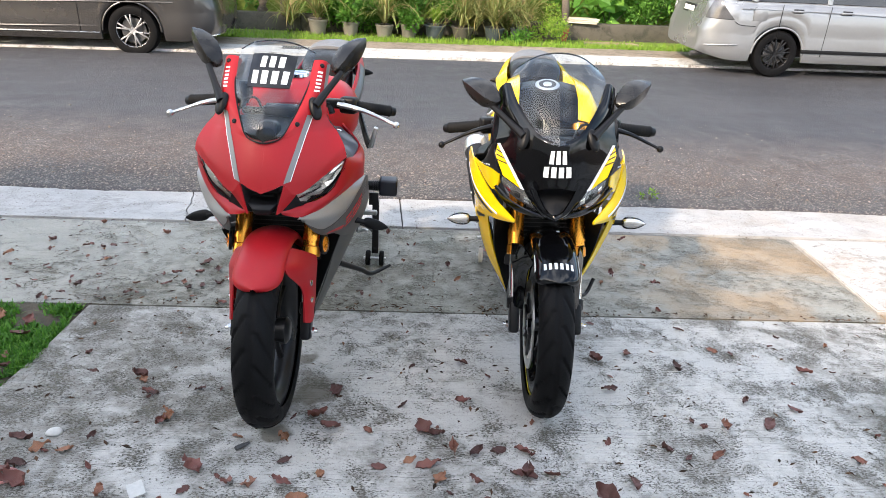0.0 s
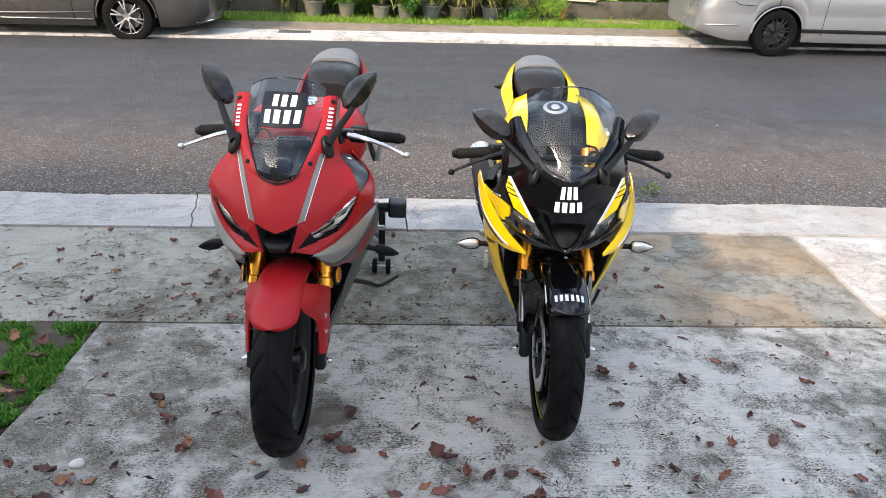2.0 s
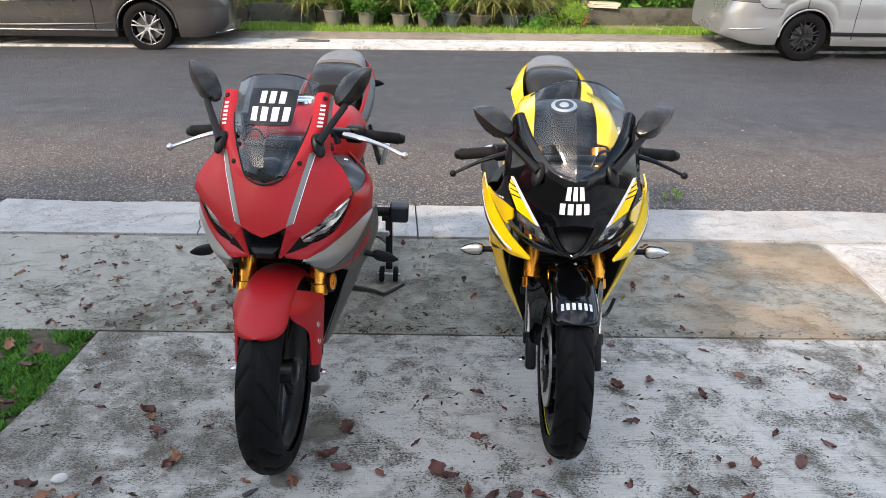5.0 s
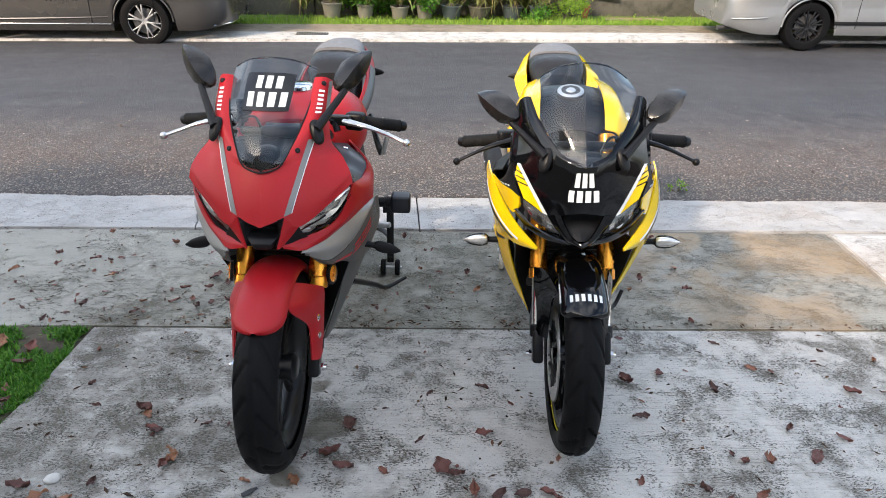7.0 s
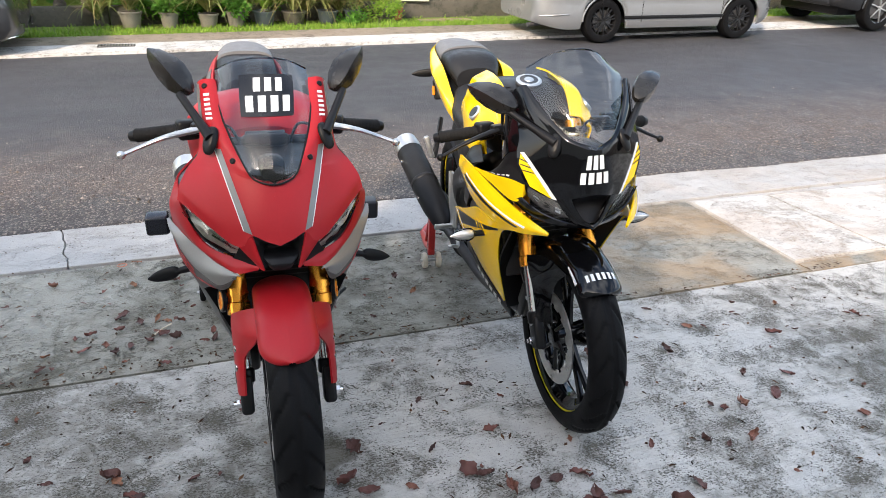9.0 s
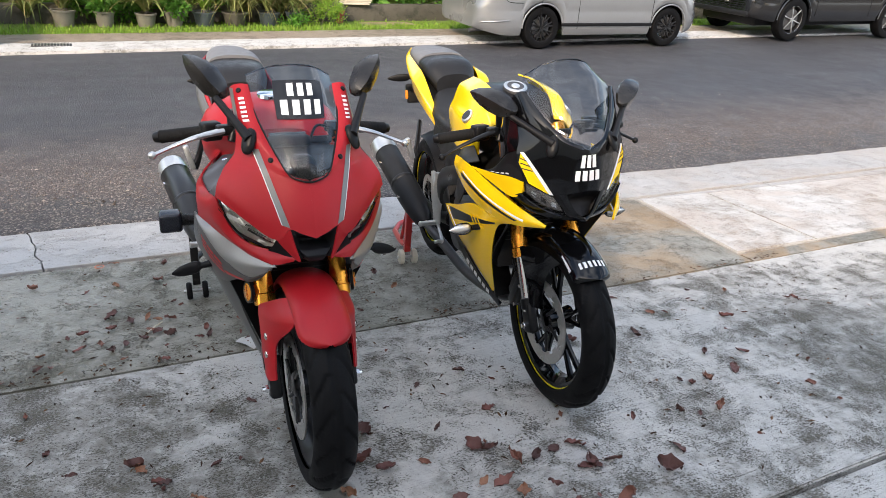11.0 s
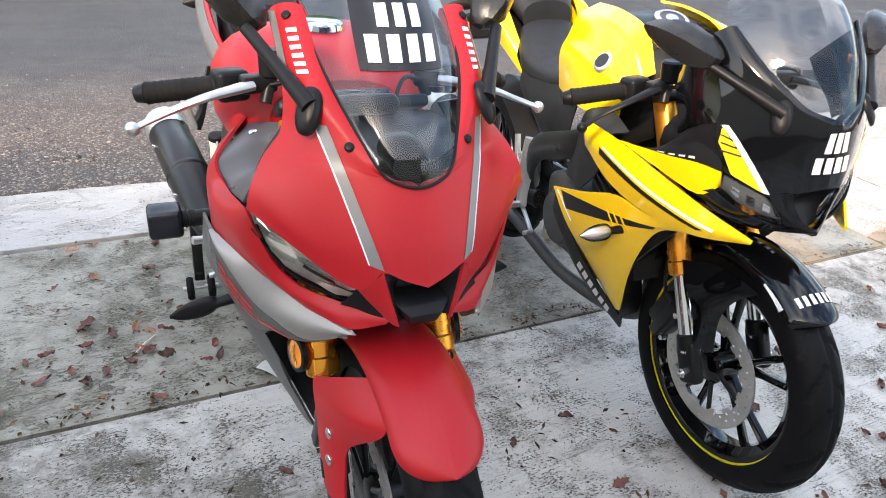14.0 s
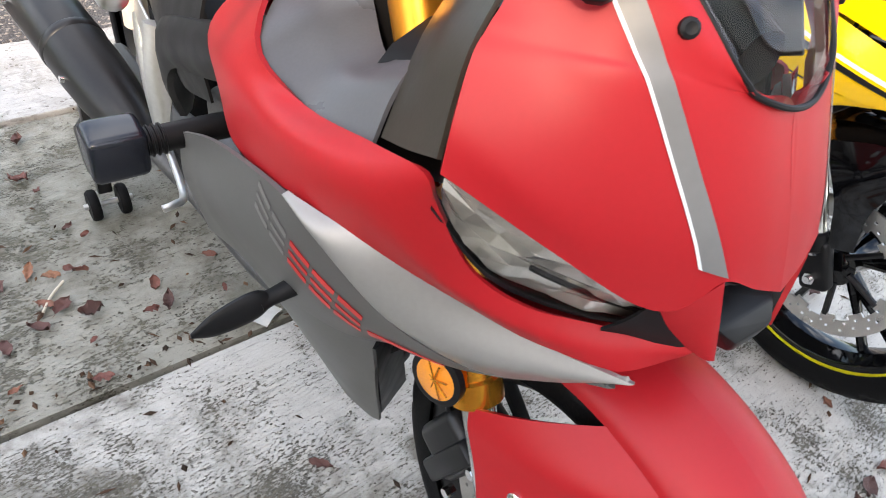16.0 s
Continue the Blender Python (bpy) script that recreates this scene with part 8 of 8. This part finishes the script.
for x, y, r, lean in ((-2.05, 10.05, 0.075, 0.10), (-1.70, 10.2, 0.06, -0.12), (2.95, 10.15, 0.06, -0.25), (5.3, 10.8, 0.10, 0.1)):
    z = gz(x, y)
    t = thing("tree", "young tree with a pale rough trunk behind the verge", "tree", "trees behind the verge", m=pose(x, y, z))
    part("trunk", tube([(0, 0, -0.05), (lean * 0.3, 0, 0.6), (lean, 0.05, 1.4), (lean * 1.3, 0.1, 2.3)], r, 12, 16, radii=[r * 1.25, r, r * 0.85, r * 0.6]), M_BARK, t)
    cs = [(lean * 1.3 + rng.normal() * 0.5, 0.1 + rng.normal() * 0.4, 2.3 + rng.normal() * 0.35) for _ in range(12)]
    for c in cs[:6]:
        part("limb", tube([(lean, 0.05, 1.5), ((lean + c[0]) / 2, 0.08, (1.6 + c[2]) / 2), c], 0.015, 8, 8, radii=[0.025, 0.015, 0.006]), M_BARK, t)
    part("crown", leaf_cloud(cs, 0.13, M_LEAF, "crown", rng, 1300, 0.36, 0.5), M_LEAF, t)

for x, y, r, n in ((-0.85, 9.75, 0.38, 900), (-0.3, 9.7, 0.40, 1000), (0.2, 9.8, 0.42, 1000), (0.75, 9.7, 0.36, 800)):
    bush(x, y, gz(x, y) + 0.05, r, n, 0.085, "leafy green shrub crowding behind the pots", M_LEAF, 0.45, 9, 1.5)

# thicket that closes the view behind the verge
cs = []
for x in np.linspace(-16, 22, 150):
    for _ in range(3):
        cs.append((x + rng.normal() * 0.3, 11.0 + rng.normal() * 0.35, gz(x, 9) + rng.uniform(0.1, 2.2)))
th = tagged(new("thicket", leaf_cloud(cs, 0.16, M_LEAF, "thicket", rng, 24000, 0.38, 0.5)), "dense dark green thicket behind the verge plants", "thicket", kind="stuff")
# a backing sheet stands in for the shade between the leaves
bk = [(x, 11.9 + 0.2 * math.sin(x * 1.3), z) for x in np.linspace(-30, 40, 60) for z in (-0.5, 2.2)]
tagged(new("thicket_shade_sheet", mesh_from("thicket_shade_sheet", bk, [(2 * i, 2 * i + 2, 2 * i + 3, 2 * i + 1) for i in range(59)], M_TURF, False)), "turf-green sheet standing in for the deep shade inside the thicket", "backdrop", kind="structure")
# brick and stacked boards among the plants
bt = thing("brick_stack", "leaning red brick beside the bush", "brick", m=pose(2.78, 9.55, gz(2.8, 9.5) + 0.02))
part("brick_body", box((0.09, 0.07, 0.22), (0, 0, 0.11), (6, 8, 0), bevel=0.006), M_BRICK, bt)
bd = thing("board_stack", "small stack of weathered pale boards on the wall", "boards", m=pose(3.1, WALL_Y + 0.05, gz(3.1, 9) + 0.285))
for k in range(3):
    part("board", box((0.46, 0.22, 0.022), (0.02 * k, 0.01 * k, 0.012 + 0.026 * k), (0, 0, 6 * k - 5), bevel=0.003), M_WHEEL_WHITE, bd)

# ---- driveway edge: grass patch, fallen leaves, litter ----
def patch_place():
    """Tufts crowd along the concrete's edge in clumps, round a pocket of litter and bare soil."""
    while True:
        x, y = rng.uniform(-2.3, -1.335), rng.uniform(-0.15, 0.83)
        edge = -1.345 - 0.05 * noise.noise(Vector((y * 6, 2, 0))) - max(0.0, 0.22 - y) * 0.9
        d = noise.noise(Vector((x * 5, y * 5, 3))) + 0.35 * noise.noise(Vector((x * 14, y * 14, 7)))
        depth = edge - x
        if 0 < depth and d + 0.34 - depth * 1.5 - max(0.0, 0.14 - y) * 3 > rng.uniform(-0.15, 0.15):
            return (x, y, -0.015)
        if depth > 0.42 and d > 0.30:
            return (x, y, -0.02)


bed = thing("grass_bed", "bare damp soil bed beside the driveway", "ground", kind="structure", m=RAMP)
rows = [[(x, y, -0.02 - 0.025 * math.sin((x + 1.35) * 2) + 0.010 * noise.noise(Vector((x * 4, y * 4, 0)))) for x in np.linspace(-6.5, -1.325, 24)] for y in np.linspace(-4.5, 0.845, 24)]
part("soil", Sheet(rows).patch(40, 40), M_EARTH, bed)
grass_blades(11000, patch_place, 0.030, 0.012, "driveway_grass", "low bright green weeds and grass tufts at the driveway edge", M_CLOVER, RAMP, 1.5)


def dry_leaf(seed):
    """A curled fallen leaf with a midrib fold and an uneven rim."""
    r = np.random.default_rng(seed)
    n, m = 9, 5
    verts, faces = [], []
    curl, twist, wid = r.uniform(-0.9, 2.4), r.uniform(-1.2, 1.2), r.uniform(0.40, 0.72)
    for i in range(n):
        t = i / (n - 1)
        w = wid * math.sin(math.pi * min(1, t * 0.97 + 0.03)) ** 0.8 * (1 + 0.17 * r.normal())
        for j in range(m):
            s = j / (m - 1) * 2 - 1
            x = s * w / 2
            y = t - 0.5
            z = 0.10 * abs(s) * wid * (1 + curl * 0.6) + 0.16 * curl * (t - 0.5) ** 2 + twist * x * (t - 0.5) * 0.8
            verts.append((x + 0.03 * r.normal(), y + 0.025 * r.normal(), z + 0.035 * r.normal()))
    zmin = min(v[2] for v in verts)
    verts = [(x, y, z - zmin + 0.02) for x, y, z in verts]
    for i in range(n - 1):
        for j in range(m - 1):
            a = i * m + j
            faces.append((a, a + 1, a + m + 1, a + m))
    k = len(verts)
    verts += [(-0.012, -0.5, 0.03), (0.012, -0.5, 0.03), (0.008, -0.72, 0.06), (-0.008, -0.72, 0.06)]
    faces.append((k, k + 1, k + 2, k + 3))
    return mesh_from("dry_leaf", verts, faces, M_DRY)


LEAF_MESHES = [dry_leaf(k) for k in range(12)]
KNOWN_A = ((-1.11, 0.30), (-0.93, 0.25), (-0.88, 0.16), (-0.73, 0.19), (-0.79, 0.03), (-0.81, 0.00), (-0.98, -0.07), (-1.17, -0.08), (-1.10, -0.12), (-1.03, -0.13), (-1.28, -0.05), (-1.13, -0.20), (-0.94, -0.20), (-0.56, -0.07), (-0.42, -0.08), (-0.28, 0.18), (-0.33, 0.04), (-0.29, -0.02), (-0.17, -0.04), (-1.01, 1.07), (-1.40, 1.14), (-1.44, 1.02), (-0.86, 1.06))
KNOWN_B = ((0.16, 0.38), (-0.06, 0.10), (0.14, 0.13), (0.67, 0.20), (0.82, 0.46), (0.68, 0.41), (1.12, 0.68), (1.14, 0.13), (0.98, 0.36), (0.57, -0.10), (0.74, -0.14), (0.99, -0.03), (1.15, -0.01), (0.80, -0.18), (0.89, -0.18), (-0.02, 0.35), (0.75, 0.72), (0.0, -0.03), (0.04, -0.06), (0.15, -0.15), (1.48, 0.33), (1.25, 0.47), (0.23, 1.16))
KNOWN_C = ((-0.95, 0.27), (-0.89, 0.17), (-0.80, 0.06), (-0.57, 0.48), (-0.80, 0.87), (-0.96, 1.30), (-1.26, 1.70), (-0.62, 1.00), (0.13, -0.28), (0.03, -0.27), (-0.05, -0.18), (0.29, -0.25), (0.29, -0.42))
spots = [(x, y, rng.uniform(0.034, 0.066)) for x, y in KNOWN_A + KNOWN_B + KNOWN_C]
for _ in range(26):
    spots.append((rng.uniform(-1.3, 0.6), -0.30 + abs(rng.normal()) * 0.14 - 0.1, rng.uniform(0.04, 0.08)))
for _ in range(34):
    spots.append((rng.uniform(-2.6, -0.7), rng.uniform(0.87, 1.9), rng.uniform(0.028, 0.056)))
for _ in range(14):
    spots.append((rng.uniform(-0.8, 1.3), rng.uniform(0.85, 1.85), rng.uniform(0.03, 0.06)))
for _ in range(10):
    spots.append((rng.uniform(0.8, 2.6), rng.uniform(-0.5, 0.7), rng.uniform(0.03, 0.055)))
for _ in range(9):
    spots.append((-0.92 + rng.normal() * 0.12, 1.14 + rng.normal() * 0.07, rng.uniform(0.03, 0.055)))
for _ in range(60):
    spots.append((rng.uniform(-2.2, -1.40), rng.uniform(-0.1, 0.82), rng.uniform(0.045, 0.075)))
for _ in range(60):
    spots.append((rng.uniform(-2.4, 0.2), 0.90 + abs(rng.normal()) * 0.45, rng.uniform(0.018, 0.036)))
for _ in range(26):
    spots.append((rng.uniform(-1.3, 1.6), rng.uniform(-0.45, 0.75), rng.uniform(0.016, 0.030)))
for i, (x, y, s) in enumerate(spots):
    o = new("fallen_leaf", LEAF_MESHES[i % 12])
    o.matrix_world = RAMP @ pose(x, y, 0.001, rng.normal() * 12, rng.normal() * 12, rng.uniform(0, 360)) @ Matrix.Diagonal((s * 0.9, s, s * rng.uniform(0.8, 2.2), 1))
    tagged(o, "dry curled reddish-brown leaf fallen on the concrete", "leaf", "fallen leaves")


def loose(name, label, category, bm, material, x, y, rz=0, z=0.0):
    me_ob = part(name, bm, material, None)
    me_ob.matrix_world = RAMP @ pose(x, y, z, 0, 0, rz)
    return tagged(me_ob, label, category)


loose("twig", "pale dry straight twig lying on the damp concrete", "twig", tube([(-0.048, 0, 0.004), (0.0, 0.003, 0.005), (0.048, -0.002, 0.004)], 0.003, 8, 8), M_WHEEL_WHITE, -0.81, 1.14, 52)
pp = Sheet([[(-0.07, -0.042, 0.002), (0.0, -0.045, 0.014), (0.07, -0.038, 0.003)], [(-0.072, 0.0, 0.008), (0.0, 0.0, 0.004), (0.07, 0.002, 0.012)], [(-0.066, 0.042, 0.002), (0.0, 0.042, 0.012), (0.072, 0.044, 0.005)]])
pp = Sheet([[p * 0.72 for p in r] for r in pp.rows])
loose("paper_scrap", "crumpled white printed paper scrap on the joint", "paper", pp.patch(8, 8), M_PAPER, -0.49, 0.88, -60)
stone = bmesh.new()
bmesh.ops.create_icosphere(stone, subdivisions=3, radius=0.021)
for v in stone.verts:
    v.co = Vector((v.co.x * 1.1, v.co.y * 0.8, max(v.co.z, -0.012) * 0.6)) * (1 + 0.18 * noise.noise(v.co * 60))
loose("white_stone", "broken white piece of shell or plaster on the concrete", "stone", stone, M_PAPER, -1.09, -0.05, 30, 0.007)
bit = rod((-0.02, 0, 0.008), (0.012, 0, 0.008), 0.007, 0.007, 14, bevel=0.002)
rod((0.012, 0, 0.008), (0.026, 0, 0.008), 0.005, 0.004, 12, bm=bit)
loose("metal_bit", "small dark metal bolt lying on the concrete", "bolt", bit, M_IRON, -0.54, -0.12, 40)
loose("plastic_hanger", "broken pink plastic hanger end on the concrete", "hanger", tube([(-0.12, 0.03, 0.006), (0.02, 0.03, 0.006), (0.07, 0.01, 0.007), (0.04, -0.03, 0.006), (-0.12, -0.04, 0.006)], 0.005, 8, 30), M_PINK, -1.18, -0.25, 10)
loose("paper_wrapper", "torn white and blue wrapper on the concrete", "wrapper", Sheet([[(-0.02, -0.03, 0.002), (0.02, -0.03, 0.008)], [(-0.022, 0.0, 0.010), (0.02, 0.0, 0.004)], [(-0.02, 0.03, 0.002), (0.018, 0.03, 0.009)]]).patch(6, 4), M_PAPER, -0.78, -0.30, 25)
loose("rubber_band", "small orange rubber band lying on the damp concrete", "rubber band", lathe([(0.020 + 0.0018 * math.cos(math.pi * k / 3), 0.002 + 0.0018 * math.sin(math.pi * k / 3)) for k in range(6)], 32, closed=True), M_RING, -0.99, 1.88)
wd = bush(1.72, 2.62, gz(1.7, 2.6) + 0.0, 0.06, 40, 0.035, "tiny yellow-green weed at the asphalt edge", M_GRASS, 0.35, 4)

# crumbs of leaf, bark and soil that gather on the concrete
vs, fs = [], []
for _ in range(900):
    x, y = (rng.uniform(-3.0, 0.6), rng.uniform(0.87, 2.4)) if rng.uniform() < 0.6 else (rng.uniform(-1.3, 2.4), rng.uniform(-0.5, 0.8))
    if rng.uniform() < 0.3:
        y = 0.85 - 0.022 * x + rng.normal() * 0.02
    a, ln, w = rng.uniform(0, math.pi), rng.uniform(0.004, 0.018), rng.uniform(0.002, 0.006)
    k = len(vs)
    for u, v, z in ((-1, 0, 0.001), (0, 1, 0.003), (1, 0, 0.002), (0, -1, 0.0015), (0, 0, 0.006)):
        vs.append((x + math.cos(a) * u * ln - math.sin(a) * v * w, y + math.sin(a) * u * ln + math.cos(a) * v * w, z))
    fs += [(k, k + 1, k + 4), (k + 1, k + 2, k + 4), (k + 2, k + 3, k + 4), (k + 3, k, k + 4)]
M_CRUMB = leaf_material("leaf_crumb", (0.04, 0.03, 0.022), (0.12, 0.07, 0.045), (0.30, 0.17, 0.10), 0.85)
cr = tagged(new("leaf_crumbs", mesh_from("leaf_crumbs", vs, fs, M_CRUMB, False)), "dark crumbs of leaf and bark strewn on the concrete", "debris", kind="stuff")
cr.matrix_world = RAMP

# loose stones along the asphalt edge
vs, fs = [], []
for _ in range(9000):
    x, y = rng.uniform(-5, 6), EDGE_Y + 0.05 + abs(rng.normal()) * 0.85
    s = rng.uniform(0.002, 0.0065) * (2.2 if rng.uniform() < 0.03 else 1.0)
    c = np.array((x, y, gz(x, y) + s * 0.4))
    k = len(vs)
    for d in ((1, 0, 0), (0, 1, 0), (-1, 0, 0), (0, -1, 0), (0, 0, 0.8), (0, 0, -0.6)):
        vs.append(tuple(c + np.array(d) * s * rng.uniform(0.7, 1.3)))
    fs += [(k, k + 1, k + 4), (k + 1, k + 2, k + 4), (k + 2, k + 3, k + 4), (k + 3, k, k + 4)]
for _ in range(420):
    x, y = rng.uniform(-4.5, 4.5), EDGE_Y + 0.10 + abs(rng.normal()) * 0.55
    s = rng.uniform(0.006, 0.013)
    c = np.array((x, y, gz(x, y) + s * 0.25))
    a = rng.uniform(0, math.pi)
    ca, sa = math.cos(a), math.sin(a)
    k = len(vs)
    for u, v, z in ((1.3, 0, 0.0), (0.2, 0.8, 0.1), (-1.2, 0.2, 0.0), (-0.1, -0.9, 0.05), (0.1, 0, 0.5), (0, 0, -0.3)):
        j = rng.uniform(0.75, 1.25)
        vs.append(tuple(c + np.array((ca * u - sa * v, sa * u + ca * v, z)) * s * j))
    fs += [(k, k + 1, k + 4), (k + 1, k + 2, k + 4), (k + 2, k + 3, k + 4), (k + 3, k, k + 4)]
M_GRAVEL = leaf_material("gravel_stone", (0.07, 0.06, 0.055), (0.25, 0.20, 0.16), (0.58, 0.50, 0.43), 0.8)
tagged(new("gravel", mesh_from("gravel", vs, fs, M_GRAVEL, False)), "loose pale gravel scattered along the asphalt edge", "gravel", kind="stuff")

# unseen house behind the viewer, added to close the place and shade the driveway
hs = thing("wall_shade_house", "unseen plain cream house block and flat eave added to shade the driveway", "house", kind="structure")
# turned and sized so that its shadow edge crosses the apron and kerb
HOUSE = pose(-7.9, -2.3, 0, 0, 0, -29.4)
bm = box((18, 6, 4.9), (9, -3.2, 2.55))
bmesh.ops.transform(bm, matrix=HOUSE, verts=bm.verts)
part("shade_house_block", bm, M_HOUSE, hs, smooth=False)
bm = box((18.2, 6.4, 0.14), (9, -3.2, 5.07), bevel=0.02)
bmesh.ops.transform(bm, matrix=HOUSE, verts=bm.verts)
part("eave", bm, M_HOUSE, hs, smooth=False)
